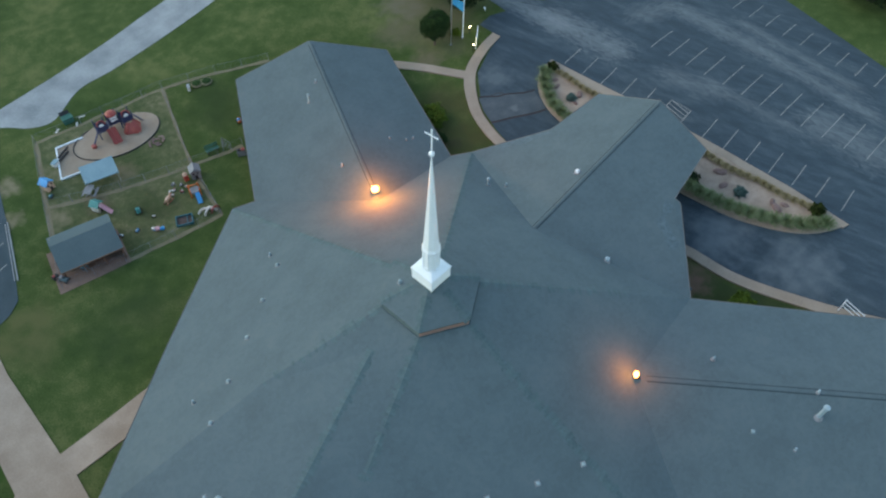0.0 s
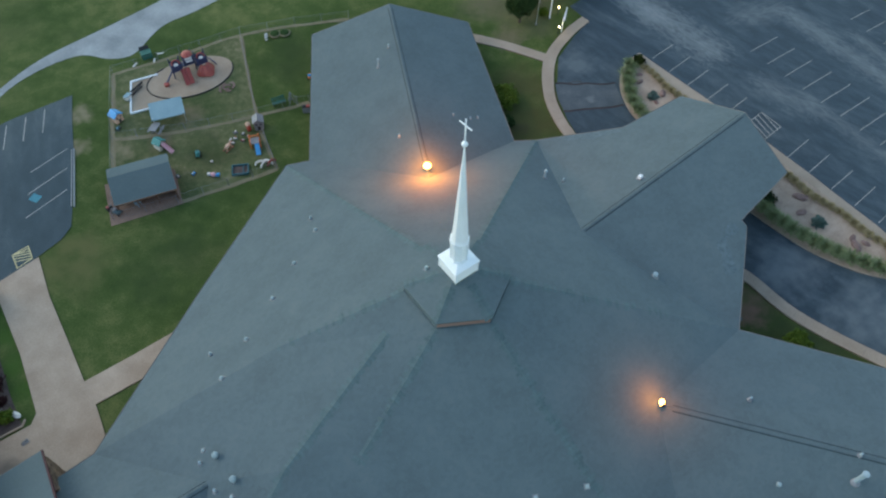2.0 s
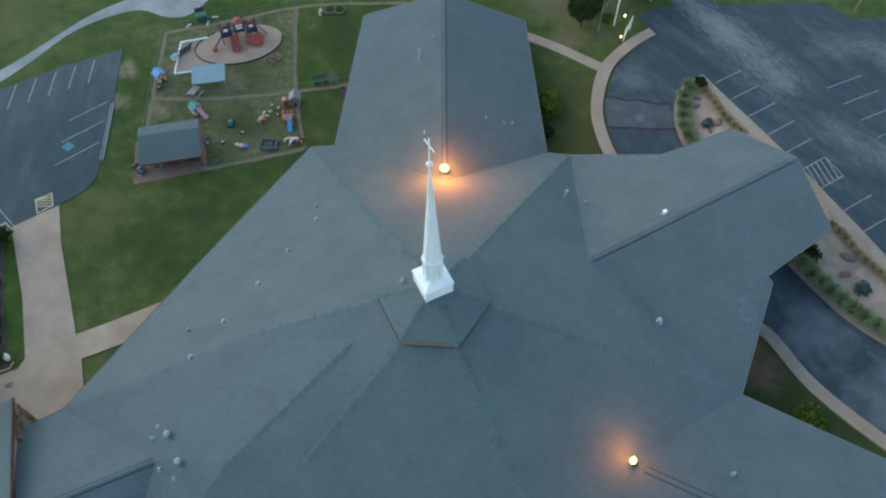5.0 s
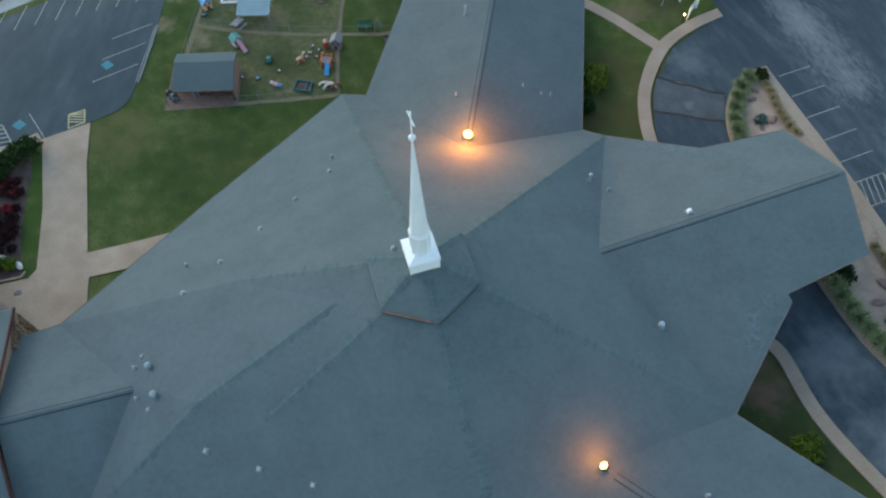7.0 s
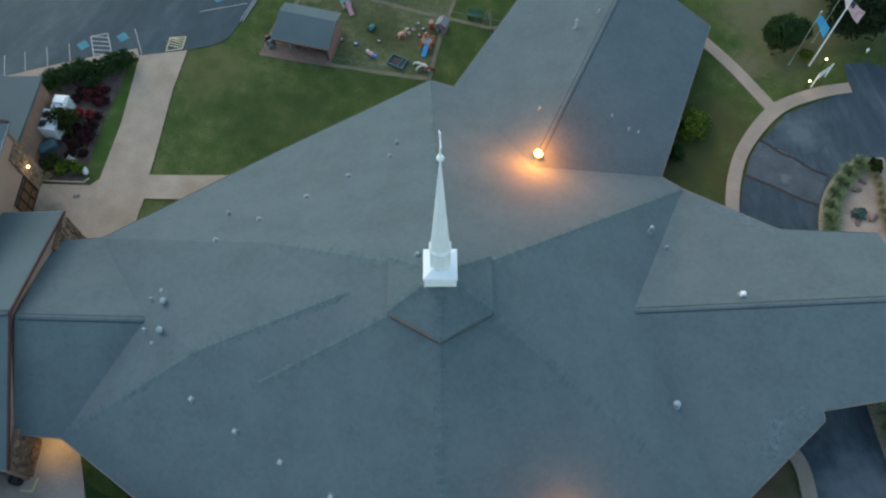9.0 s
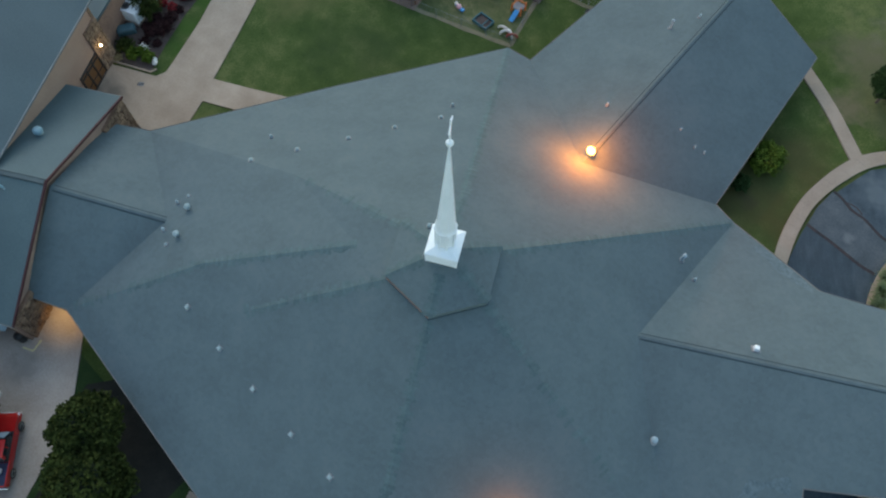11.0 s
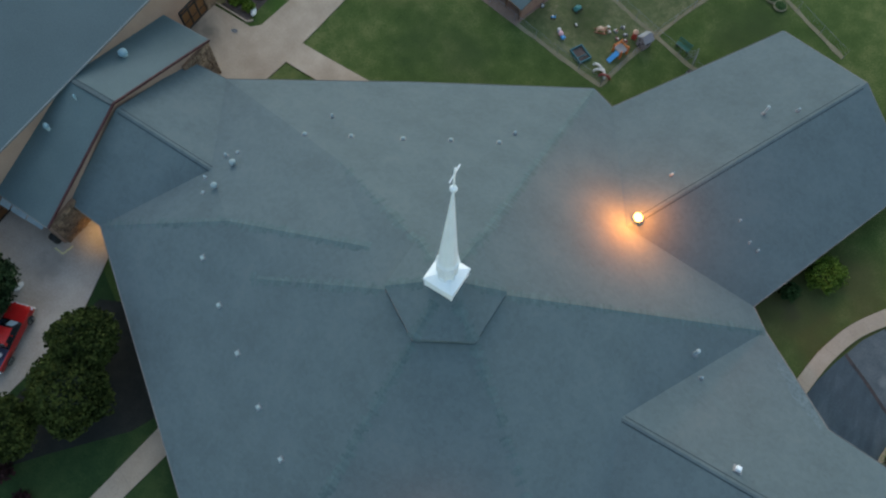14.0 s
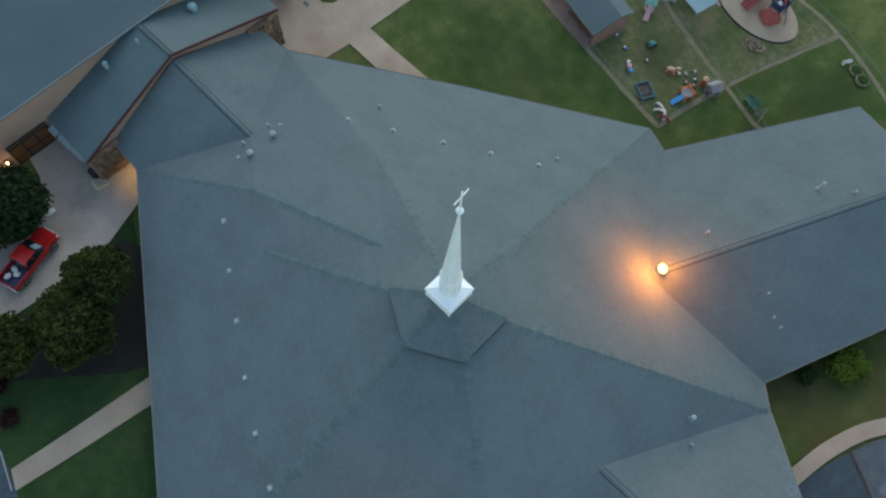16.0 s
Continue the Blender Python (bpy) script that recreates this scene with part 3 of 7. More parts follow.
sheet("path_south", [(-14.19, -17.02), (-12.33, -17.64), (-14.07, -28.8), (-15.51, -28.17)], 0.12, CONCRETEWARM, "straight concrete path to the car park", "path", 0.12)


# ---- the church ----
from mathutils.bvhtree import BVHTree

BOW = (-14.2, 17.6, 1.75)


def ring(radius, z, first=30):
    return [(radius * math.cos(radians(first + 60 * k)), radius * math.sin(radians(first + 60 * k)), z) for k in range(6)]


C30, C90, C150, C210, C270, C330 = ring(3.9, 11.7)
P_NORTH, P_SOUTH = (-0.74, 26.5, 0.65), (0.0, -26.2, 1.2)
WJ_N, WJ_S = (-27.1, 8.5, 3.0), (-26.65, -7.45, 3.3)
H_N, H_S = (-12.6, 5.5, 7.8), (-12.5, -5.35, 7.9)
Q_N, Q_S, P_W = (-18.3, 3.8, 6.45), (-16.6, -2.75, 7.7), (-6.0, 0.2, 10.85)
W_R, W_END = (-21.2, 0.35, 5.85), (-30.0, 0.22, 6.95)
W_EN, W_ES = (-30.4, 8.0, 3.6), (-29.9, -7.25, 3.6)
NV_L, NV_R, N_FL, N_FR = (1.5, 25.8, 0.5), (19.4, 15.25, 1.1), (11.0, 40.6, 1.85), (26.1, 31.5, 2.35)
N_R, N_O = (7.75, 13.95, 4.8), (18.65, 36.15, 5.3)
H30N, H30S = (20.8, 13.5, 1.85), (18.95, -13.4, 3.9)
E_R, E_O = (13.8, 0.42, 6.6), (33.86, 0.5, 8.5)
E_NI, E_NO, E_SO, E_SI, E_S2 = (26.6, 7.9, 4.8), (33.95, 7.25, 5.25), (32.95, -5.8, 6.75), (25.7, -6.8, 6.4), (25.8, -7.45, 6.15)
SV_L, S_R, S_O, S_FR, S_FL = (1.7, -25.5, 1.2), (7.9, -14.2, 5.9), (25.6, -37.0, 6.0), (33.9, -33.9, 3.6), (16.6, -44.5, 1.6)

church = thing("church_building", pose(0, 0, 0), "low six-sided church with grey shingle roof and gabled wings", "church")

ROOF_FACES = {
    "hall_roof": [(C150, C90, P_NORTH, BOW, WJ_N, H_N), (C210, H_S, WJ_S, P_SOUTH, C270), (C30, H30N, NV_R, N_R, NV_L, P_NORTH, C90),
                  (C330, C270, P_SOUTH, SV_L, S_R, H30S), (C30, C330, E_R), (C30, E_R, H30N), (C330, H30S, E_R),
                  (C150, P_W, C210), (C150, H_N, P_W), (H_N, Q_N, P_W), (C210, P_W, H_S), (P_W, Q_S, H_S), (H_N, WJ_N, Q_N), (H_S, Q_S, WJ_S),
                  (P_W, Q_N, W_R, Q_S), (Q_N, WJ_N, W_R), (Q_S, W_R, WJ_S), (C30, C90, C150, C210, C270, C330)],
    "north_wing_roof": [(N_R, N_O, N_FL, NV_L), (N_R, NV_R, N_FR, N_O)],
    "south_wing_roof": [(S_R, S_O, S_FR, H30S), (S_R, SV_L, S_FL, S_O)],
    "entrance_canopy_roof": [(E_R, E_O, E_NO, E_NI, H30N), (E_R, H30S, E_S2, E_SI, E_SO, E_O)],
    "west_wing_roof": [(W_R, WJ_N, W_EN, W_END), (W_R, W_END, W_ES, WJ_S)],
}
roof_top = bmesh.new()
for roof_name, faces in ROOF_FACES.items():
    roof = part(roof_name, slab(faces, 0.22), SHINGLE, church)
    roof.data.polygons.foreach_set("use_smooth", [True] * len(roof.data.polygons))
    roof.data.set_sharp_from_angle(angle=radians(7))
    for e in roof.data.edges:
        # the folds out of the west hip run out softly
        ends = [roof.data.vertices[k].co for k in e.vertices]
        if any((ends[0] - Vector(p)).length + (ends[1] - Vector(q)).length < 0.1 for p, q in ((P_W, H_S), (H_S, P_W), (H_S, Q_S), (Q_S, H_S))):
            e.use_edge_sharp = False
    for corners in faces:
        roof_top.faces.new([roof_top.verts.new(c) for c in corners])
roof_top.normal_update()
bmesh.ops.triangulate(roof_top, faces=roof_top.faces[:])
ROOF_TREE = BVHTree.FromBMesh(roof_top)
roof_top.free()


def roof_at(x, y):
    hit = ROOF_TREE.ray_cast((x, y, 60), (0, 0, -1))
    return (hit[0].z, hit[1]) if hit[0] else (None, None)


def fascia(a, b):
    """A painted board under the roof's edge with a gutter lip."""
    a, b = Vector(a), Vector(b)
    d = (b - a).normalized()
    out = Vector((d.y, -d.x, 0)).normalized()
    bm = bmesh.new()
    prof = [(0.0, -0.02), (0.05, -0.02), (0.06, 0.012), (0.085, 0.012), (0.08, -0.14), (0.03, -0.16), (0.03, -0.26), (0.0, -0.26)]
    rows = [[bm.verts.new(p + out * u + Vector((0, 0, w))) for u, w in prof] for p in (a, b)]
    for k in range(len(prof)):
        bm.faces.new((rows[0][k], rows[0][(k + 1) % len(prof)], rows[1][(k + 1) % len(prof)], rows[1][k]))
    bm.faces.new(rows[0][::-1]), bm.faces.new(rows[1])
    part("gutter", bm, FASCIA, church)


EAVES = [(N_FL, NV_L), (NV_L, P_NORTH), (P_NORTH, BOW), (BOW, WJ_N), (WJ_N, W_EN), (W_ES, WJ_S), (WJ_S, P_SOUTH), (P_SOUTH, SV_L), (SV_L, S_FL), (S_FR, H30S), (H30S, E_S2),
         (E_S2, E_SI), (E_SI, E_SO), (E_NO, E_NI), (E_NI, H30N), (H30N, NV_R), (NV_R, N_FR)]
for a, b in EAVES:
    fascia(a, b)
for a, b in ((N_FR, N_O), (N_O, N_FL), (E_SO, E_O), (E_O, E_NO), (S_FL, S_O), (S_O, S_FR)):
    fascia(a, b)


def wall_run(a, b, inset, material, name="wall", thick=0.3):
    za, zb = a[2] - 0.15, b[2] - 0.15
    a, b = Vector((a[0], a[1], 0)), Vector((b[0], b[1], 0))
    d = (b - a).normalized()
    inn = Vector((-d.y, d.x, 0))
    a, b = a + inn * inset + d * inset * 0.5, b + inn * inset - d * inset * 0.5
    low = min(ground_z(a.x, a.y), ground_z(b.x, b.y)) - 0.3
    bm = bmesh.new()
    vs = [bm.verts.new((p.x, p.y, z)) for z in (0, 1) for p in (a, b, b + inn * thick, a + inn * thick)]
    for k, v in enumerate(vs):
        v.co.z = low if k < 4 else (za if k in (4, 7) else zb)
    for k in range(4):
        bm.faces.new((vs[k], vs[(k + 1) % 4], vs[4 + (k + 1) % 4], vs[4 + k]))
    bm.faces.new(vs[:4][::-1]), bm.faces.new(vs[4:])
    return part(name, bm, material, church)


# walls stand inside the overhang; the outline runs with the inside on the left
for a, b in [(NV_L, N_FL), (P_NORTH, NV_L), (WJ_N, P_NORTH), (WJ_S, WJ_N), (P_SOUTH, WJ_S), (SV_L, P_SOUTH), (S_FL, SV_L), (S_FR, S_FL), (H30S, S_FR), (H30N, H30S), (NV_R, H30N), (N_FR, NV_R), (N_FL, N_FR)]:
    wall_run(b, a, 0.55, BRICK)


def gable(a, top, b, material, back=0.5, name="gable_wall"):
    """A triangular wall under a gable, set back from the verge."""
    a, top, b = Vector(a), Vector(top), Vector(b)
    out = (b - a).cross(Vector((0, 0, 1))).normalized()
    mid = (a + b) / 2
    if out.dot(mid) > 0:
        out = -out
    tri = [a + out * back, b + out * back, Vector((top.x, top.y, top.z)) + out * back * 0.3]
    bm = bmesh.new()
    lo = [bm.verts.new(p - Vector((0, 0, 0.3))) for p in tri]
    hi = [bm.verts.new(p - Vector((0, 0, 0.3)) + out * 0.25) for p in tri]
    bm.faces.new(lo), bm.faces.new(hi[::-1])
    for k in range(3):
        bm.faces.new((lo[k], hi[k], hi[(k + 1) % 3], lo[(k + 1) % 3]))
    bmesh.ops.recalc_face_normals(bm, faces=bm.faces[:])
    part(name, bm, material, church)


gable(N_FL, N_O, N_FR, STUCCO)
gable(E_NO, E_O, E_SO, STUCCO)
gable(S_FL, S_O, S_FR, STUCCO)

spout = Vector(H30S).lerp(Vector(E_S2), 0.12)
pipe = bmesh.new()
add_rod(pipe, spout + Vector((0.1, -0.12, -0.1)), spout + Vector((0.16, -0.2, -0.35)), 0.07)
add_rod(pipe, spout + Vector((0.16, -0.2, -0.35)), spout + Vector((0.1, -0.1, -2.5)), 0.06)
part("downspout", pipe, VENTCAP, church, "dark painted metal downspout")

# columns of the drive-through canopy
for x, y in ((33.7, 6.6), (32.6, -4.6), (28.2, 6.8), (27.6, -5.6)):
    bm = bmesh.new()
    g = ground_z(x, y)
    add_box(bm, (0.9, 0.9, 0.5), (x, y, g - 0.05), bevel=0.04)
    add_box(bm, (0.6, 0.6, roof_at(x, y)[0] - 0.2 - g - 0.3), (x, y, g + 0.3), bevel=0.03)
    part("column", bm, STONE, church)


def ridge_vent(a, b):
    """A vent along a ridge: a low folded cap of shingles between two dark louvred edges."""
    a, b = Vector(a), Vector(b)
    d = (b - a).normalized()
    side = Vector((-d.y, d.x, 0)).normalized()

    def over(p, w, up):
        q = p + side * w
        z = roof_at(q.x, q.y)[0]
        return Vector((q.x, q.y, (p.z - 0.4 * abs(w) if z is None else z) + up))

    n = max(3, int((b - a).length / 1.2))
    steps = [a.lerp(b, 0.01 + 0.98 * k / n) for k in range(n + 1)]
    top = bmesh.new()
    for p, q in zip(steps, steps[1:]):
        rows = [[top.verts.new(v) for v in (over(r, -0.2, 0.016), Vector((r.x, r.y, r.z + 0.02)), over(r, 0.2, 0.016))] for r in (p, p.lerp(q, 0.985))]
        for k in (0, 1):
            top.faces.new((rows[0][k], rows[0][k + 1], rows[1][k + 1], rows[1][k]))
    bmesh.ops.recalc_face_normals(top, faces=top.faces[:])
    v = part("ridge_vent", top, SHINGLE, church)
    for s in (-1, 1):
        edge = bmesh.new()
        for p, q in zip(steps, steps[1:]):
            rows = [[edge.verts.new(v2) for v2 in (over(r, s * 0.185, 0.034), over(r, s * 0.255, 0.026), over(r, s * 0.255, -0.02))] for r in (p, q)]
            for k in (0, 1):
                edge.faces.new((rows[0][k], rows[0][k + 1], rows[1][k + 1], rows[1][k]))
        bmesh.ops.recalc_face_normals(edge, faces=edge.faces[:])
        part("louvre_edge", edge, VENTSTRIP, v)


def along(a, b, t):
    return tuple(Vector(a).lerp(Vector(b), t))


ridge_vent(along(E_R, E_O, 0.0), along(E_R, E_O, 0.985))
ridge_vent(along(W_R, W_END, 0.0), along(W_R, W_END, 0.98))
ridge_vent(along(N_R, N_O, 0.05), along(N_R, N_O, 0.985))
ridge_vent(along(S_R, S_O, 0.03), along(S_R, S_O, 0.98))


HIPS = bmesh.new()


def hip_cap_row(a, b, seed, fade=0.0, drop=None):
    """Overlapping cap shingles up a hip, of uneven width, lying close on both slopes."""
    rnd = random.Random(seed)
    a, b = Vector(a), Vector(b)
    d = b - a
    n = int(d.length / 0.2)
    side = Vector((-d.y, d.x, 0)).normalized()

    def foot(p, w, up):
        q = p + side * w
        z = p.z - drop * abs(w) if drop else roof_at(q.x, q.y)[0]
        if z is None:
            z = p.z - 0.25 * abs(w)
        return Vector((q.x, q.y, z + up))

    for k in range(n):
        if rnd.random() < fade * k / n:
            continue
        w, w2 = 0.15 + 0.36 * rnd.random() ** 1.4, 0.15 + 0.36 * rnd.random() ** 1.4
        lift = 0.008 + 0.004 * rnd.random()
        p, q = a + d * (k - 0.05) / n, a + d * (k + 1.05) / n
        one = [HIPS.verts.new(c) for c in (foot(p, -w, lift), p + Vector((0, 0, lift + 0.006)), foot(p, w2, lift))]
        two = [HIPS.verts.new(c) for c in (foot(q, -w, lift * 0.5), q + Vector((0, 0, lift * 0.5 + 0.006)), foot(q, w2, lift * 0.5))]
        for m in (0, 1):
            HIPS.faces.new((one[m], two[m], two[m + 1], one[m + 1]))


for k, (a, b, fd) in enumerate(((C30, H30N, 0), (C90, P_NORTH, 0), (C150, H_N, 0.9), (C210, H_S, 0.2), (C270, P_SOUTH, 0), (C330, H30S, 1.3), (P_W, Q_S, 0), (Q_S, WJ_S, 0.3))):
    hip_cap_row(a, b, k, fd)

# raised six-sided cap under the steeple; the terracotta board is bare on one side only
cap = part("cupola_wall", lathe([(3.3, 11.3), (3.3, 12.2)], 6, spin=radians(30)), CAPSHINGLE, church)
part("cupola_fascia", lathe([(3.66, 11.6), (3.78, 11.65), (3.79, 12.24), (3.5, 12.28)], 6, spin=radians(30)), CAPSHINGLE, church)
board = box((0.04, 3.74, 0.44), (3.30, 0, 11.82), bevel=0.008)
board.transform(pose(0, 0, 0, 0, 0, 240))
part("fascia_board", board, COPPER, church, "bare terracotta fascia board")
part("cupola_edge", lathe([(3.74, 12.25), (3.84, 12.25), (3.84, 12.34), (3.74, 12.37)], 6, spin=radians(30)), REDTRIM, church)
part("cupola_roof", lathe([(3.87, 12.32), (3.87, 12.40), (0.9, 13.8)], 6, spin=radians(30)), SHINGLE, church)
for k in range(6):
    a, b = ring(3.83, 12.43)[k], ring(1.4, 13.58)[k]
    hip_cap_row(b, a, 30 + k, 0.0, 0.26)
bmesh.ops.recalc_face_normals(HIPS, faces=HIPS.faces[:])
part("hip_cap", HIPS, CAPSHINGLE, church)["kind"] = "stuff"


# ---- steeple ----
def build_steeple():
    s = thing("steeple", pose(0, 0, 13.6), "tall white church steeple with an octagonal spire, ball and cross", "steeple")
    part("plinth", box((1.74, 1.74, 1.0), (0, 0, -0.5)), CAPSHINGLE, s, "grey flashed plinth")
    case = part("base_box", box((1.92, 1.92, 1.12), (0, 0, 0.46), bevel=0.02), WHITE, s)
    for a in range(4):
        part("corner_board", box((0.13, 0.13, 1.04), (0.92 * (1 if a in (0, 3) else -1), 0.92 * (1 if a < 2 else -1), 0.47), bevel=0.01), WHITE, case)
    part("cornice", box((2.08, 2.08, 0.09), (0, 0, 1.54), bevel=0.02), WHITE, s)
    part("base_strip", box((1.78, 1.78, 0.12), (0, 0, 0.38), bevel=0.01), WHITE, s)
    part("skirt_roof", lathe([(1.44, 1.63), (1.44, 1.68), (0.95, 1.84), (0.68, 1.92)], 4, spin=radians(45)), WHITE, s)
    drum = part("drum", lathe([(0.58, 1.8), (0.58, 3.78)], 8, spin=radians(22.5)), WHITE, s)
    for k in range(8):
        a = radians(22.5 + 45 * k)
        part("pilaster", box((0.11, 0.11, 1.93), (0.595 * math.cos(a), 0.595 * math.sin(a), 1.82), (0, 0, math.degrees(a)), bevel=0.015), WHITE, drum)
        for size, at, name in (((0.03, 0.28, 1.15), (0.54, 0, 2.3), "panel"), ((0.14, 0.32, 0.12), (0.58, 0, 1.84), "drum_foot")):
            piece = box(size, at, bevel=0.012)
            piece.transform(pose(0, 0, 0, 0, 0, 45 * k))
            part(name, piece, WHITE, drum)
    part("drum_moulding", lathe([(0.56, 3.68), (0.68, 3.76), (0.70, 3.98), (0.6, 4.08)], 8, spin=radians(22.5)), WHITE, s)
    part("spire", lathe([(0.64, 4.04), (0.58, 4.23), (0.045, 12.75)], 8, spin=radians(22.5)), WHITE, s)
    part("ball", ball((0, 0, 13.02), 0.19, sub=3), WHITE, s)
    cross = bmesh.new()
    add_box(cross, (0.075, 0.075, 1.85), (0, 0, 13.15), bevel=0.01)
    add_box(cross, (0.065, 1.0, 0.075), (0, 0, 14.45), bevel=0.01)
    cross.transform(pose(0, 0, 0, 0, 0, 5))
    part("cross", cross, WHITE, s)


build_steeple()


# ---- roof vents and lamps ----
def box_vent(x, y, size=0.33, label="small square metal roof vent on grey shingles"):
    z, nrm = roof_at(x, y)
    v = thing("roof_vent", Matrix.Translation((x, y, z)) @ pose(0, 0, 0, 0, 0, math.degrees(math.atan2(nrm.y, nrm.x))), label, "roof vent", "square vents")
    slope = math.degrees(math.acos(min(1, abs(nrm.z))))
    b = box((size * 1.3, size * 1.3, 0.04), (0, 0, -0.01), (0, slope, 0))
    part("flashing", b, GREYPL, v)
    part("hood", box((size * 0.85, size * 0.85, size * 0.75), (0, 0, -0.05), (0, slope * 0.4, 0), bevel=0.03, taper=0.9), VENTMETAL, v)


def pipe_vent(x, y, h=0.5, r=0.07, lean=0.0, capped=False, label="thin metal vent pipe standing on the roof"):
    z, nrm = roof_at(x, y)
    v = thing("vent_pipe", pose(x, y, z, lean, 0, 0), label, "vent pipe", "vent pipes")
    part("flashing", lathe([(r * 2.4, -0.12), (r * 2.2, 0.02), (r * 1.2, 0.12)], 12), GREYPL, v)
    part("pipe", rod((0, 0, -0.1), (0, 0, h), r, sides=12), AWNING, v)
    if capped:
        part("rain_cap", lathe([(r * 1.1, h - 0.06), (r * 1.5, h), (r * 1.45, h + 0.08), (r * 0.4, h + 0.16)], 12), AWNING, v)


def turbine(x, y):
    z, nrm = roof_at(x, y)
    v = thing("turbine_vent", pose(x, y, z) @ Matrix.Scale(0.66, 4), "round galvanised turbine roof vent beside the ridge end", "roof vent", "turbine vents")
    part("collar", lathe([(0.30, -0.15), (0.24, 0.1), (0.22, 0.35)], 16), METAL, v)
    for k in range(14):
        a = 2 * math.pi * k / 14
        bm = bmesh.new()
        prof = [(0.22, 0.34), (0.36, 0.48), (0.38, 0.62), (0.28, 0.76), (0.08, 0.82)]
        rows = [[bm.verts.new((r * math.cos(a + s), r * math.sin(a + s), zz)) for r, zz in prof] for s in (0, 0.38)]
        for p in range(len(prof) - 1):
            bm.faces.new((rows[0][p], rows[1][p], rows[1][p + 1], rows[0][p + 1]))
        part("blade", bm, VENTMETAL, v)
    part("crown_plate", lathe([(0.12, 0.79), (0.12, 0.83), (0.03, 0.85)], 12), VENTMETAL, v)


for x, y in ((-3.96, 14.43), (-7.2, 12.44), (-10.34, 10.44), (-13.78, 8.37), (-16.8, 6.49), (-16.8, -5.73), (-13.65, -7.87), (-10.51, -9.88), (-7.09, -12.03), (-3.81, -13.94), (-0.5, -15.5)):
    box_vent(x, y)
for x, y, size in ((11.0, -23.4, 0.38), (-20.4, 2.6, 0.25), (-20.3, -1.6, 0.25)):
    box_vent(x, y, size, "small pale metal roof vent")
for x, y in ((-3.47, 16.2), (-16.53, 9.5), (14.9, 30.9), (8.75, 20.2), (15.1, 19.9), (16.6, 19.0), (17.5, 18.9), (12.1, -26.5), (14.0, -18.0), (-21.0, 1.9), (-21.05, -0.5), (16.6, -25.5), (17.64, 6.5)):
    pipe_vent(x, y, 0.42, 0.085)
pipe_vent(12.7, 29.6, 1.0, 0.10, capped=True, label="tall capped metal vent pipe on the wing roof")
pipe_vent(15.2, -26.5, 1.6, 0.17, capped=True, label="tall capped metal flue on the wing roof")
pipe_vent(16.46, 7.8, 0.9, 0.11, capped=True, label="tall capped metal vent pipe near the valley")
pipe_vent(16.2, -6.1, 0.4, 0.15, capped=True, label="stout capped metal vent on the roof slope")
wv = thing("roof_vent", pose(21.7, 1.42, roof_at(21.7, 1.42)[0], 0, 0, 2), "white boxy roof vent beside the canopy ridge", "roof vent")
part("hood", box((0.36, 0.36, 0.34), (0, 0, -0.04), (-14, 0, 0), bevel=0.03, taper=0.92), WHITE, wv)
part("flashing", box((0.6, 0.6, 0.05), (0, 0, -0.02), (-28, 0, 0)), GREYPL, wv)
turbine(-19.88, 1.52), turbine(-19.67, -0.83)
cv = thing("cupola_vent", pose(-1.45, 1.75, 13.02), "small grey vent on the roof of the cupola", "roof vent")
part("hood", box((0.26, 0.26, 0.32), (0, 0, 0), bevel=0.03, taper=0.85), VENTMETAL, cv)
part("flashing", box((0.4, 0.4, 0.05), (0, 0, 0.0), (0, -25, 0)), GREYPL, cv)


def floodlight(x, y, aim, power, size):
    """A lamp head on a short bracket at the end of a ridge, turned towards the steeple."""
    z, _ = roof_at(x, y)
    v = thing("floodlight", pose(x, y, z, 0, 0, aim), "lit warm floodlight on the roof ridge facing the steeple", "floodlight", "steeple floodlights")
    part("bracket", rod((0, 0, -0.1), (0, 0, 0.35), 0.05), DARK, v)
    part("housing", box((0.35, 0.5, 0.4), (-0.15, 0, 0.3), (0, 30, 0), bevel=0.05, taper=0.8), DARK, v)
    part("lens", ball((0.05, 0, 0.6), size, (0.8, 1.0, 1.0), 2), FLOOD, v, "glowing orange lamp lens")
    # light added above the head; its glow on the roof imitates camera glare
    lamp = new("flood_lamp", bpy.data.lights.new("flood_lamp", "POINT"))
    lamp.data.energy, lamp.data.color, lamp.data.shadow_soft_size = power, (1.0, 0.26, 0.055), 0.3
    lamp.location = (x + 0.2 * math.cos(radians(aim)), y + 0.2 * math.sin(radians(aim)), z + 1.7)


floodlight(8.17, 14.86, 240, 760, 0.38)
floodlight(8.0, -14.4, 120, 110, 0.26)


# ---- the link and the large hall beyond it ----
annex = thing("annex_building", pose(-36, 0, 0), "large blue-grey roofed annex with tan stucco walls joined by a link", "building")
AX = Matrix.Translation((36, 0, 0))


def annex_part(name, bm, material, label=""):
    bm.transform(AX)
    return part(name, bm, material, annex, label)


L_RW, L_RE = (-34.95, 0.22, 7.2), (-30.0, 0.25, 7.6)
LN_W, LN_E = (-34.95, 10.1, 4.4), (-29.75, 10.14, 4.6)
LS_W, LS_E = (-34.95, -9.75, 4.1), (-29.23, -9.86, 4.25)
annex_part("link_roof", slab([(L_RW, L_RE, LN_E, LN_W), (L_RE, L_RW, LS_W, LS_E)], 0.2), METALROOF)


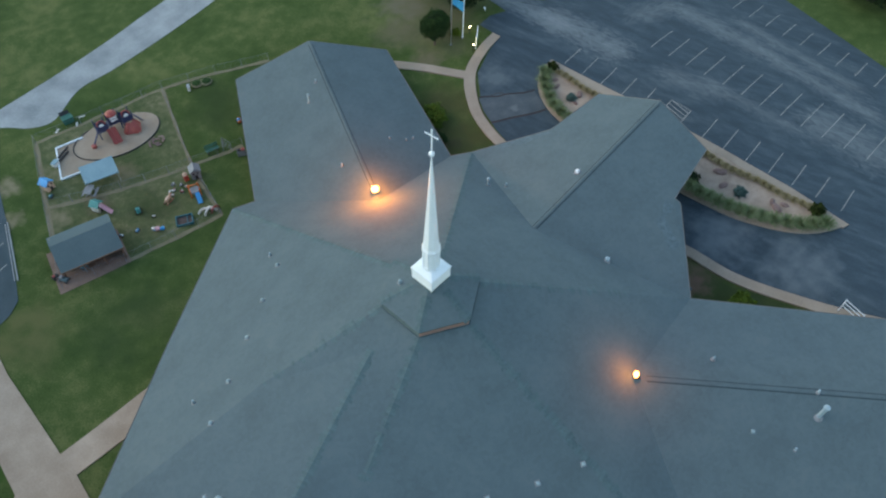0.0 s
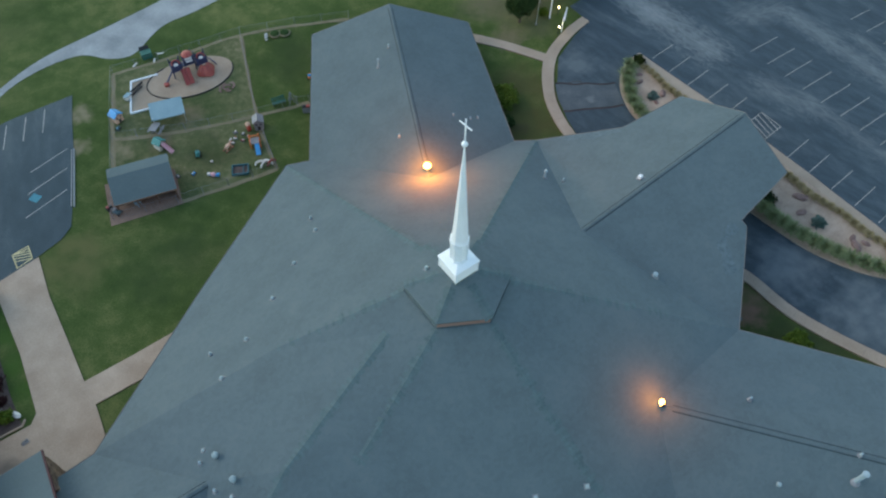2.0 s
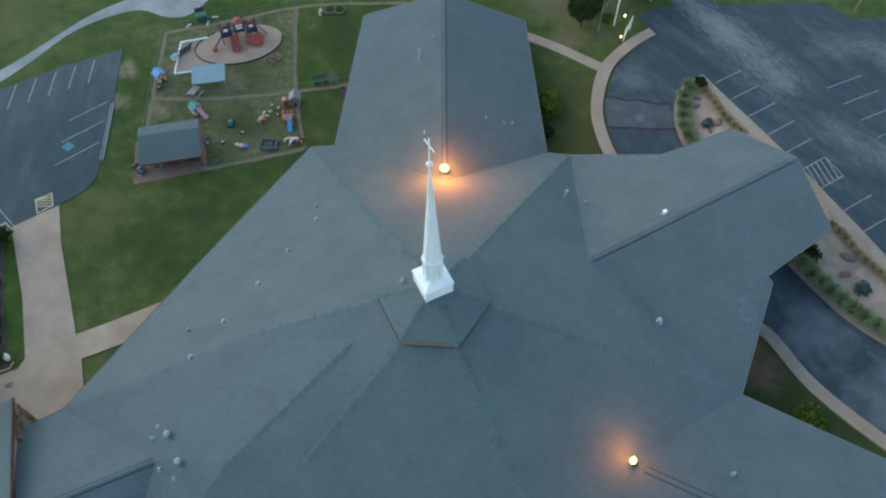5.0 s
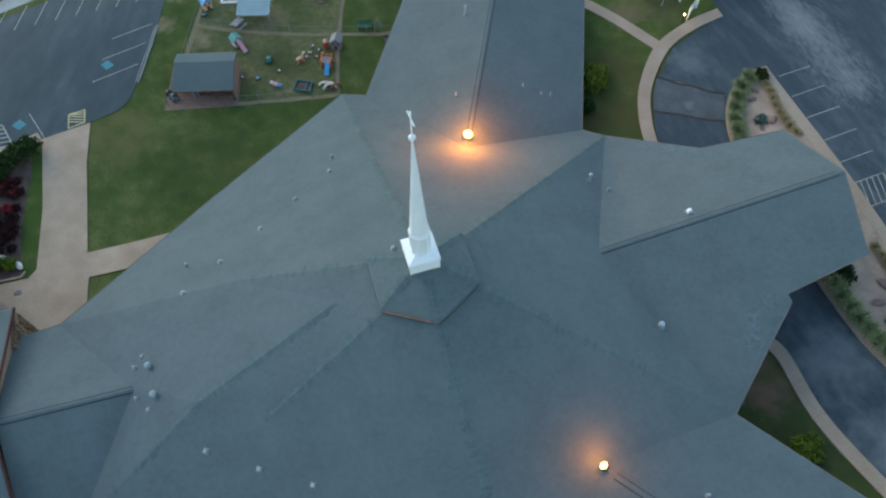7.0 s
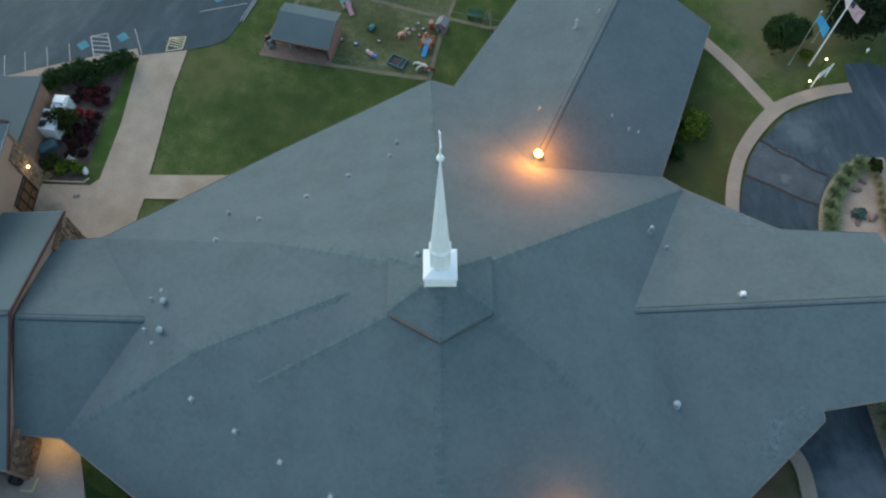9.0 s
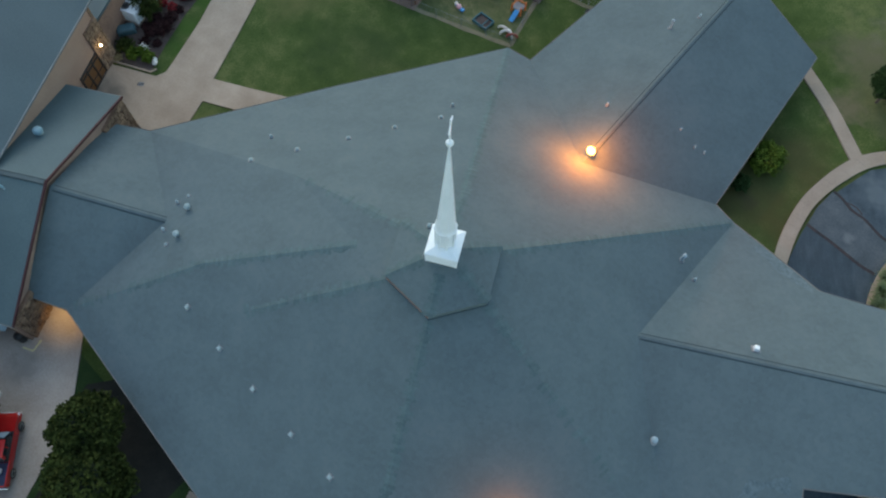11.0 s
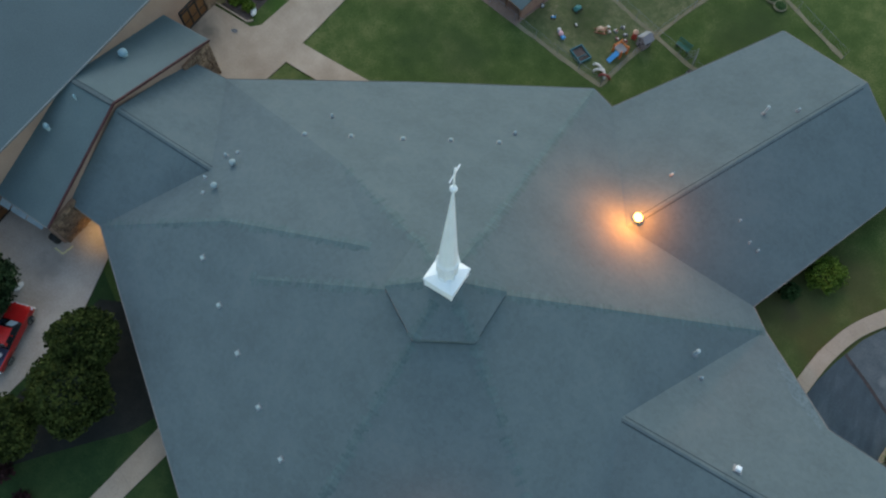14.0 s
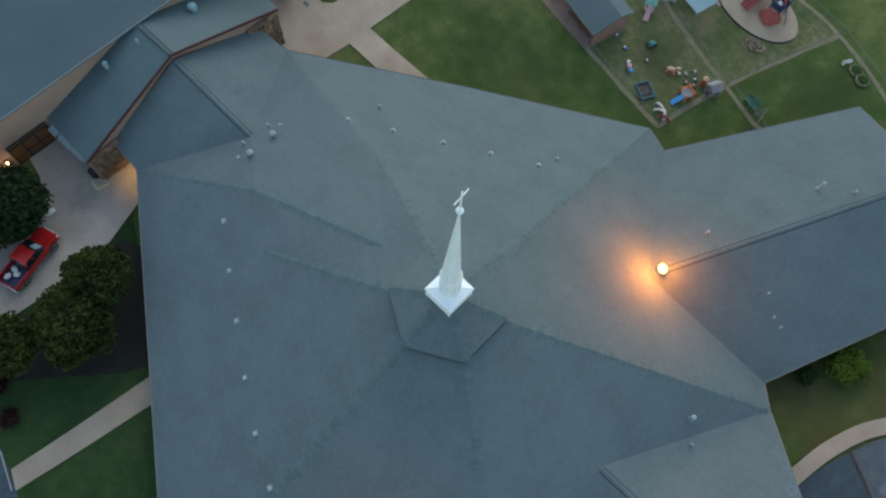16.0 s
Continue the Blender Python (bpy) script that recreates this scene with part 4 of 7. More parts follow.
def beam(a, b, w, h, drop=0.0):
    a, b = Vector(a), Vector(b)
    d = b - a
    bm = box((d.length, w, h), (0, 0, -h + drop))
    bm.transform(Matrix.Translation((a + b) / 2) @ (d.to_track_quat("X", "Z").to_matrix().to_4x4()))
    return bm


for a, b in ((L_RE, LN_E), (L_RE, LS_E)):
    annex_part("verge_trim", beam(a, b, 0.13, 0.2, 0.07), REDTRIM, "red-brown metal verge trim")
for y in (0.04, 0.42):
    annex_part("ridge_strip", beam((-34.8, y, 7.24), (-30.1, y, 7.62), 0.06, 0.14), VENTSTRIP)
annex_part("ridge_cap", beam((-34.8, 0.23, 7.24), (-30.1, 0.23, 7.62), 0.29, 0.12), VENTCAP)
for a, b in ((LN_W, LN_E), (LS_W, LS_E)):
    annex_part("gutter", beam(a, b, 0.12, 0.14), FASCIA)


def prism(corners, z0, z1):
    """An upright prism over an outline; z1 may be one height or one a corner."""
    tops = z1 if isinstance(z1, (list, tuple)) else [z1] * len(corners)
    bm = bmesh.new()
    lo = [bm.verts.new((x, y, z0)) for x, y in corners]
    hi = [bm.verts.new((x, y, z)) for (x, y), z in zip(corners, tops)]
    bm.faces.new(lo[::-1]), bm.faces.new(hi)
    for k in range(len(corners)):
        bm.faces.new((lo[k], lo[(k + 1) % len(corners)], hi[(k + 1) % len(corners)], hi[k]))
    bmesh.ops.recalc_face_normals(bm, faces=bm.faces[:])
    return bm


# the band of stucco that shows above the lower west wing, and stone ends below
band = bmesh.new()
for (a, b) in ((LS_E, L_RE), (L_RE, LN_E)):
    p = [(a[0] - 0.35, a[1], -1.0), (b[0] - 0.35, b[1], -1.0), (b[0] - 0.35, b[1], b[2] - 0.2), (a[0] - 0.35, a[1], a[2] - 0.2)]
    lo = [band.verts.new(c) for c in p]
    hi = [band.verts.new((c[0] - 0.3, c[1], c[2])) for c in p]
    band.faces.new(lo), band.faces.new(hi[::-1])
    for k in range(4):
        band.faces.new((lo[k], hi[k], hi[(k + 1) % 4], lo[(k + 1) % 4]))
bmesh.ops.recalc_face_normals(band, faces=band.faces[:])
annex_part("link_wall", band, STUCCO)
annex_part("wing_wall", prism([(-34.7, 9.5), (-30.15, 9.6), (-30.15, 9.3), (-34.7, 9.2)], -1.0, 4.5), STUCCO)
annex_part("wing_wall", prism([(-34.7, -9.0), (-29.65, -9.1), (-29.65, -8.8), (-34.7, -8.7)], -1.0, 4.2), STUCCO)

def stone_face(name, origin, along_way, width, height, out, seed):
    """A wall of rubble stones of uneven size set in a recessed mortar bed; the stones are parts of the wall."""
    rnd = random.Random(seed)
    o, u, n = Vector(origin), Vector(along_way).normalized(), Vector(out).normalized()
    c = [o, o + u * width, o + u * width - n * 0.2, o - n * 0.2]
    w = annex_part(name, prism([(p.x, p.y) for p in c], o.z, o.z + height), BRICK, "rough brown rubble stone wall")
    z = 0.0
    while z < height - 0.08:
        h = min(0.22 + 0.2 * rnd.random(), height - z)
        x = -0.1 * rnd.random()
        while x < width - 0.05:
            l = 0.28 + 0.35 * rnd.random()
            a, b = max(x, 0) + 0.02, min(x + l, width) - 0.02
            x += l
            if b - a < 0.08:
                continue
            d = 0.05 + 0.06 * rnd.random()
            s = box((b - a, d + 0.05, h - 0.035), (0, 0, 0), (0, 5 * (rnd.random() - 0.5), 0), bevel=0.03, taper=0.97)
            m = Matrix((u.to_4d(), n.to_4d(), Vector((0, 0, 1, 0)), (0, 0, 0, 1))).transposed()
            m[0][3], m[1][3], m[2][3], m[3] = 0, 0, 0, (0, 0, 0, 1)
            s.transform(AX @ Matrix.Translation(o + u * (a + b) / 2 + n * d / 2 + Vector((0, 0, z + 0.017))) @ m)
            part("stone", s, STONE, w)
        z += h


stone_face("stone_end", (-29.45, -9.65, -0.2), (0, 1, 0), 2.7, 4.15, (1, 0, 0), 1)
stone_face("stone_end", (-29.95, 6.9, -0.8), (0, 1, 0), 3.2, 5.15, (1, 0, 0), 2)
stone_face("stone_pier", (-34.7, 14.4, 0.0), (0, 1, 0), 2.0, 5.6, (1, 0, 0), 3)
stone_face("stone_pier", (-34.7, -17.5, 0.3), (0, 1, 0), 3.5, 2.7, (1, 0, 0), 4)

# large hall: eave along x = -36, roof rising to the west
annex_part("hall_wall", prism([(-34.8, -40), (-34.8, 16.4), (-35.1, 16.4), (-35.1, -40)], -0.8, 7.2), STUCCO)
B_SE, B_NE = (-34.4, -40, 7.4), (-34.4, 16.8, 7.4)
B_SW, B_NW = (-57.5, -40, 12.0), (-57.5, 16.8, 12.0)
annex_part("hall_roof", slab([(B_SE, B_NE, B_NW, B_SW)], 0.25), HALLROOF)
annex_part("hall_verge", beam(B_NE, B_NW, 0.2, 0.3, 0.08), REDTRIM)
annex_part("eave_gutter", beam(B_SE, B_NE, 0.10, 0.12), GREYPL)
annex_part("north_wall", prism([(-34.75, 16.4), (-56.5, 16.4), (-56.5, 16.1), (-34.75, 16.1)], -0.8, [7.1, 11.3, 11.3, 7.1]), STONE)
annex_part("west_wall", prism([(-56.9, -39.8), (-57.2, -39.8), (-57.2, 16.1), (-56.9, 16.1)], -0.8, 11.7), STUCCO)
annex_part("south_wall", prism([(-35.1, -39.8), (-56.9, -39.8), (-56.9, -39.5), (-35.1, -39.5)], -0.8, [7.2, 11.6, 11.6, 7.2]), STUCCO)
# lower roof on the north side of the hall
annex_part("low_roof", slab([((-35.4, 16.45, 4.3), (-35.2, 24.4, 4.0), (-57.5, 24.4, 4.0), (-57.5, 16.45, 4.3))], 0.25), HALLROOF)
annex_part("low_wall", prism([(-35.4, 16.5), (-35.3, 23.9), (-56.5, 23.9), (-56.5, 16.5)], -0.5, 3.9), BRICK)


def glazed_door(x, y, rz, n, w):
    """A dark framed glass door front with dim warm light behind it, set into the wall."""
    d = thing("entrance_door", pose(x, y, ground_z(x, y) + 0.1, 0, 0, rz), "dark framed glass entrance doors with warm light inside", "door", "entrance doors")
    fr = bmesh.new()
    for k in range(n + 1):
        add_box(fr, (0.13, 0.16, 2.5), ((k - n / 2) * w, 0, 0), bevel=0.01)
    for z in (0, 2.05, 2.42):
        add_box(fr, (n * w, 0.15, 0.12), (0, 0, z), bevel=0.01)
    frame_part = part("door_frame", fr, DARK, d)
    for k in range(n):
        part("pane", box((w - 0.12, 0.03, 2.4), ((k + 0.5 - n / 2) * w, 0.02, 0.05)), WINDOWLIT, frame_part)
        part("push_bar", box((w - 0.2, 0.05, 0.06), ((k + 0.5 - n / 2) * w, -0.09, 0.95), bevel=0.01), DARK, d)


glazed_door(-34.75, 13.0, 90, 3, 0.95)
glazed_door(-34.75, -11.9, 90, 3, 1.15)


def link_vent(x, y, r, label):
    """A round domed vent standing on the link's roof."""
    z = 7.25 - 2.9 * abs(y - 0.2) / 10.0
    v = thing("roof_vent", pose(x, y, z), label, "roof vent", "link vents")
    part("collar", lathe([(r * 0.9, -0.2), (r * 0.7, 0.1), (r * 0.7, 0.3)], 14), VENTMETAL, v)
    part("dome", lathe([(r * 0.75, 0.28), (r, 0.36), (r * 0.95, 0.55), (r * 0.6, 0.7), (r * 0.1, 0.76)], 16), CANOPY, v, "pale blue-grey dome")


link_vent(-33.47, 4.59, 0.38, "large pale domed vent on the link roof")
link_vent(-33.73, -3.77, 0.22, "pale domed vent on the link roof")
link_vent(-33.04, -0.85, 0.11, "small pale vent on the link roof")

# mottled stretches of shingles along the eaves beside the canopy
def mottled(a, b, middle, reach, depth, inward, phase):
    outline = []
    for k in range(36):
        t = 2 * math.pi * k / 36
        u = middle + reach * (1 + 0.13 * math.sin(3 * t + phase)) * math.cos(t)
        w = depth * (0.42 + (0.52 + 0.1 * math.sin(5 * t + phase) + 0.05 * math.sin(9 * t)) * math.sin(t))
        e = Vector(along(a, b, min(u, 0.995))) + Vector(inward) * max(w, 0.04)
        outline.append((e.x, e.y, roof_at(e.x, e.y)[0] + 0.012))
    flat = bmesh.new()
    flat.faces.new([flat.verts.new(c) for c in outline])
    flat.normal_update()
    if flat.faces[:][0].normal.z < 0:
        bmesh.ops.reverse_faces(flat, faces=flat.faces[:])
    part("mottled_shingles", flat, MOTTLED, church, "mottled blue-grey patch on the shingles")


mottled(H30S, E_S2, 0.73, 0.25, 2.3, (-0.614, 0.789, 0), 0.0)
mottled(H30N, E_NI, 0.62, 0.33, 1.1, (-0.69, -0.72, 0), 1.3)


# ---- markings on the car parks ----
def stripe(lot, a, b, width=0.08, material=None, up=0.066, name="stripe"):
    ob = link_mesh(name, drape(ribbon([a, b], width), up), material or (EASTSTRIPE if lot.name == "parking_lot_east" else STRIPE), lot)
    return ob


west, east, south = (bpy.data.objects[n] for n in ("parking_lot_west", "parking_lot_east", "parking_lot_south"))
for k in range(-4, 5):
    stripe(west, (-25.30 + 2.013 * k, 48.10 + 0.165 * k), (-26.67 + 2.012 * k, 44.85 + 0.182 * k))
stripe(west, (-17.12, 42.0), (-19.9, 35.2), 0.07)
for a, b in (((-17.39, 42.35), (-21.5, 41.06)), ((-18.41, 39.97), (-22.7, 38.52)), ((-19.42, 37.38), (-23.87, 35.83))):
    stripe(west, a, b)
for a, b in (((-28.58, 29.97), (-29.71, 33.07)), ((-34.69, 27.87), (-35.43, 30.73)), ((-36.62, 27.17), (-37.36, 30.15)), ((-38.44, 26.37), (-39.26, 29.57)), ((-40.22, 25.81), (-41, 29.06)), ((-42.7, 25.02), (-43.59, 28.4)), ((-45.31, 24.14), (-46.17, 27.57))):
    stripe(west, a, b)


def hatch(lot, corners, n, material, width=0.12, lean=1.0):
    a, b, c, d = (Vector(p) for p in corners)
    for p, q in ((a, b), (b, c), (c, d), (d, a)):
        stripe(lot, tuple(p), tuple(q), width, material, name="hatch_line")
    for k in range(n):
        u, v = k / n, min((k + lean) / n, 1.0)
        stripe(lot, tuple(a.lerp(d, u)), tuple(b.lerp(c, v)), width, material, name="hatch_line")


hatch(west, ((-31.13, 29.17), (-32.64, 28.57), (-33.59, 31.73), (-32.1, 32.22)), 6, STRIPE)
hatch(west, ((-25, 31.13), (-26.46, 30.67), (-26.3, 32.29), (-24.83, 32.6)), 5, YELLOW, 0.1, 2.4)
for x, y, rz in ((-22.29, 37.76, 35), (-30.64, 31.91, 40), (-34.09, 30.62, 40)):
    c, s = math.cos(radians(rz)) * 0.45, math.sin(radians(rz)) * 0.45
    link_mesh("accessible_bay_mark", drape([(x - c + s, y - s - c), (x + c + s, y + s - c), (x + c - s, y + s + c), (x - c - s, y - s + c)], 0.07), BLUEPAINT, west)
for a, b in (((39.75, 15.45), (42.99, 15.46)), ((39.72, 12.87), (42.98, 12.91)), ((39.71, 10.21), (42.98, 10.26)), ((39.7, 7.41), (43, 7.49)), ((39.72, 4.81), (43.03, 4.91)), ((39.74, -3.03), (43.02, -2.92)), ((39.7, -5.59), (42.97, -5.48)), ((39.64, -8.26), (42.86, -8.16)), ((39.54, -10.88), (42.76, -10.75)), ((39.44, -13.48), (42.64, -13.34)), ((39.33, -16.02), (42.48, -15.92)), ((39.18, -18.69), (42.32, -18.5))):
    stripe(east, a, b)
hatch(east, ((39.77, -0.07), (39.84, 2.48), (42.51, 2.54), (42.42, -0.01)), 5, EASTSTRIPE, 0.09)
for k in range(12):
    stripe(east, (48.54 + -0.145 * k, 9.21 + -2.439 * k), (52.85 + -0.073 * k, 9.00 + -2.437 * k))
for k in range(9):
    stripe(east, (62.04 + -0.417 * k, 5.87 + -2.421 * k), (65.33 + -0.421 * k, 5.65 + -2.407 * k))
for k in range(4):
    stripe(south, (-19.26 + -2.470 * k, -27.95 + 0.258 * k), (-19.54 + -2.442 * k, -31.86 + 0.261 * k))
stripe(south, (-17.06, -27.96), (-14.26, -29))
# rusty tar seams, and the paler lane between them
for line, w in (([(29.4, 19.8), (30.1, 19.2), (30.9, 18.25), (31.9, 17.6), (33.1, 16.35), (34.3, 15.55)], 0.24), ([(27.5, 16.3), (28.2, 15.8), (29.3, 15.1), (30.4, 14.3), (31.7, 13.35), (32.85, 12.75)], 0.27), ([(30.5, 18.9), (31.2, 18.6), (31.7, 18.0)], 0.1)):
    link_mesh("tar_seam", drape(ribbon(smooth_line(line, 3), w), 0.060), TAR, east)
link_mesh("worn_patch", drape([(29.3, 19.75), (30.9, 18.15), (31.9, 17.5), (34.2, 15.5), (32.9, 12.8), (30.4, 14.35), (27.55, 16.3), (28.2, 18.0)], 0.052), ASPHALTOLD, east)

# joints in the sidewalks
for k in range(2, len(ARC_O) - 1, 2):
    link_mesh("joint", drape(ribbon([ARC_O[k], ARC_I[k]], 0.03), 0.156), JOINT, bpy.data.objects["sidewalk"])
for t in (0.35, 0.7):
    link_mesh("joint", drape(ribbon([(-14.19 + -1.32 * t, -17.02 + -11.15 * t), (-12.33 + -1.74 * t, -17.64 + -11.16 * t)], 0.06), 0.126), JOINT, bpy.data.objects["path_south"])
for k in range(3, len(SOUTH_O) - 1, 3):
    x, y = SOUTH_O[k]
    link_mesh("joint", drape(ribbon([(x, y), (x - 1.15, y - 0.25)], 0.05), 0.156), JOINT, bpy.data.objects["sidewalk_south"])
# long kerb stone beside the west car park
kerb = thing("parking_kerb", pose(0, 0, 0), "long pale concrete kerb beside the car park", "kerb", "", "structure")
for k in range(4):
    a = Vector((-16.87, 42)).lerp(Vector((-19.71, 34.95)), k / 4)
    b = Vector((-16.87, 42)).lerp(Vector((-19.71, 34.95)), (k + 0.96) / 4)
    part("kerb_stone", drape(ribbon([tuple(a), tuple(b)], 0.11), 0.15, 0.15), GRAVEL, kerb)


# ---- plants ----
def leaf_cloud(rnd, centre, radii, count, size, inner=0.55, lumps=5.0, lump=0.28):
    """Small folded leaf clumps scattered through the outer part of an uneven, lumpy ball."""
    pts, faces = [], []
    for _ in range(count):
        v = Vector((rnd.gauss(0, 1), rnd.gauss(0, 1), rnd.gauss(0, 1))).normalized()
        if v.z < -0.55:
            v.z *= 0.4
        grow = 1 + lump * noise.noise(v * lumps * 0.5 + Vector(centre)) + 0.5 * lump * noise.noise(v * lumps + Vector(centre) * 3)
        r = grow * (inner + (1 - inner) * rnd.random() ** 0.45)
        p = Vector(centre) + Vector((v.x * radii[0], v.y * radii[1], v.z * radii[2])) * r
        s = size * (0.6 + 0.8 * rnd.random())
        q = Euler((rnd.random() * 6.3, rnd.random() * 1.6 - 0.8, rnd.random() * 6.3)).to_matrix()
        b = len(pts)
        for c in ((-s, -s * 0.5, 0), (0, -s * 0.6, s * 0.25), (s, 0, 0), (0, s * 0.6, s * 0.25), (-s, s * 0.5, 0.0)):
            pts.append(p + q @ Vector(c))
        faces += [(b, b + 1, b + 3, b + 4), (b + 1, b + 2, b + 3)]
    return pts, faces


def mesh_of(name, pts, faces, material, parent):
    me = bpy.data.meshes.new(name)
    me.from_pydata(pts, [], faces)
    me.materials.append(material)
    ob = new(name, me)
    ob.parent = parent
    return ob


def tree(x, y, radius, height, leaf, seed, label, group="", count=5200, size=0.19, category="tree", stretch=1.0):
    """A tapered trunk, forking limbs and a crown of several overlapping clumps."""
    rnd = random.Random(seed)
    t = thing("tree", on_ground(x, y), label, category, group)
    mid = height - radius * 0.85 * stretch
    trunk = part("trunk", rod((0, 0, -0.2), (0.1, 0.05, mid * 0.75), radius * 0.085, radius * 0.05, 10), BARK, t)
    clumps = [((0, 0, mid), (radius * 0.82, radius * 0.82, radius * 0.8 * stretch), 0.34)]
    for k in range(7):
        a = 6.283 * (k + 0.4 * rnd.random()) / 7
        d = radius * (0.42 + 0.16 * rnd.random())
        z = mid + radius * stretch * (0.45 * rnd.random() - 0.2)
        r = radius * (0.46 + 0.16 * rnd.random())
        clumps.append(((d * math.cos(a), d * math.sin(a), z), (r, r, r * 0.85 * stretch), 0.66 / 7))
    pts, faces = [], []
    for c, r, share in clumps:
        p, f = leaf_cloud(rnd, c, r, int(count * share), size)
        b = len(pts)
        pts += p
        faces += [tuple(i + b for i in q) for q in f]
        if c[0]:
            part("limb", rod((0.05, 0.02, mid * 0.45), (c[0] * 0.8, c[1] * 0.8, c[2]), radius * 0.04, radius * 0.015, 6), BARK, trunk)
    mesh_of("crown", pts, faces, leaf, t)
    # dark ball added inside the crown so its gaps look shaded
    part("inner_crown", ball((0, 0, mid), radius * 0.66, (1, 1, 0.9 * stretch), 3, 0.3), CROWNSHADE, t, "dark solid core that makes the gaps in the crown read as shade")
    return t


def shrub(x, y, radius, height, leaf, seed, label, category="shrub", group="", count=900, size=0.1):
    rnd = random.Random(seed)
    t = thing("shrub", on_ground(x, y), label, category, group)
    st = bmesh.new()
    for k in range(5):
        a = 1.26 * k
        add_rod(st, (0, 0, -0.05), (radius * 0.5 * math.cos(a), radius * 0.5 * math.sin(a), height * 0.6), 0.025, 0.01, 5)
    part("stems", st, BARK, t)
    pts, faces = leaf_cloud(rnd, (0, 0, height * 0.52), (radius, radius, height * 0.52), count, size, 0.45, 4.2, 0.55)
    mesh_of("foliage", pts, faces, leaf, t)
    if radius > 1.0:
        # solid ball added in place of shaded leaves, to close the gaps
        part("inner_foliage", ball((0, 0, height * 0.5), radius * 0.72, (1, 1, 0.5 * height / radius), 3, 0.3), LEAF, t, "dark green core filling the shrub in place of shaded leaves")
    return t


def tuft(x, y, r, h, material, seed, label, group):
    rnd = random.Random(seed)
    t = thing("ornamental_grass", on_ground(x, y, 0, 0.1), label, "ornamental grass", group)
    pts, faces = [], []
    for _ in range(210):
        a, d = rnd.random() * 6.283, r * rnd.random() ** 0.7
        out = Vector((math.cos(a), math.sin(a), 0))
        side = Vector((-out.y, out.x, 0)) * (0.02 + 0.02 * rnd.random())
        foot = out * d * 0.35
        hh = h * (0.65 + 0.5 * rnd.random())
        mid, tip = out * d * 0.75 + Vector((0, 0, hh * 0.8)), out * (d * 1.15) + Vector((0, 0, hh * (1.0 - 0.35 * d / r)))
        b = len(pts)
        pts += [foot - side, foot + side, mid + side, mid - side, tip]
        faces += [(b, b + 1, b + 2, b + 3), (b + 3, b + 2, b + 4)]
    mesh_of("blades", pts, faces, material, t)
    return t


tree(-21.5, -14.9, 2.45, 5.4, LEAF, 1, "round dense green tree beside the church eave", "entrance trees", 17000, 0.125)
tree(-19.9, -18.5, 2.95, 5.5, LEAF, 2, "broad dense green tree over the lawn", "entrance trees", 19000, 0.125)
tree(-21.9, -22.9, 2.4, 4.9, LEAF, 3, "dense green tree beside the concrete drive", "entrance trees", 15000, 0.125)
tree(-30.97, -16.49, 3.4, 5.2, LEAFDARK, 4, "dark green tree beside the annex wall", "entrance trees", 16000, 0.13)
tree(-31.99, -22.03, 2.9, 5.0, LEAFDARK, 5, "dark green tree behind the parked pickup", "entrance trees", 14000, 0.13)
tree(32.2, 29.4, 1.7, 4.9, LEAFEVER, 6, "tall rounded dark evergreen beside the flagpoles", "", 24000, 0.065, stretch=1.6)
tree(34.3, 30.6, 1.2, 2.8, LEAFEVER, 16, "smaller dark evergreen behind the flagpoles", "", 5000, 0.09)
tree(39.7, 31.4, 3.2, 6.0, LEAFDARK, 17, "dark evergreen beside the small signs", "", 13000, 0.13)
tree(39.4, 37.0, 3.4, 7.0, LEAFDARK, 7, "large dark evergreen at the edge of the car park", "", 12000, 0.16)
tree(49.3, 33.0, 3.4, 6.5, LEAFDARK, 8, "large dark evergreen at the edge of the car park", "", 10000, 0.16)
tree(75.09, -5.94, 4.2, 6.5, LEAFDARK, 9, "spreading dark tree beyond the car park", "", 5500, 0.26)
tree(78.93, -15.29, 3.6, 6.0, LEAFDARK, 10, "spreading dark tree beyond the car park", "", 4500, 0.26)
shrub(23.5, 21.6, 1.5, 1.8, LEAFLIME, 20, "bright lime green shrub against the wing wall", count=4600, size=0.085)
shrub(21.8, 18.9, 0.75, 0.9, LEAFEVER, 25, "low dark shrub in the corner of the wing", count=1000)
shrub(24, -16.88, 1.1, 1.2, LEAFLIME, 21, "bright lime green shrub beside the wing eave", count=3600, size=0.085)
shrub(35.1, 28.6, 0.6, 0.7, LEAFLIME, 22, "small yellowish shrub below the flagpoles", count=700)
shrub(-18.52, -26.15, 0.75, 0.7, LEAFPURPLE, 23, "small maroon-leaved shrub on the lawn", count=500)
shrub(-20.93, -25.34, 0.7, 0.7, LEAFPURPLE, 24, "small maroon-leaved shrub on the lawn", count=450)

# hedge and planting bed beside the annex
sheet("flower_bed", [(-35.26, 15.66), (-31.25, 15.76), (-31.15, 18.6), (-30.7, 22.5), (-29.9, 26.2), (-29.71, 28.84), (-35.91, 26.5)], 0.045, MULCH, "dark mulched planting bed beside the annex", "flower bed")
for k, (x, y, r, h) in enumerate(((-35.5, 25.8, 0.95, 1.5), (-34.26, 26.57, 0.85, 1.3), (-33.05, 27.03, 0.9, 1.4), (-31.76, 27.6, 0.85, 1.2), (-30.54, 28.08, 0.95, 1.4), (-29.61, 28.55, 0.85, 1.3), (-32.36, 26.35, 0.7, 1.0))):
    shrub(x, y, r * 1.05, h * 1.02 * (1.0 + 0.35 * ((k * 7) % 3) / 2), LEAFEVER, 40 + k, "dark green bush in a row beside the car park", "bush", "hedge bushes", 1500)
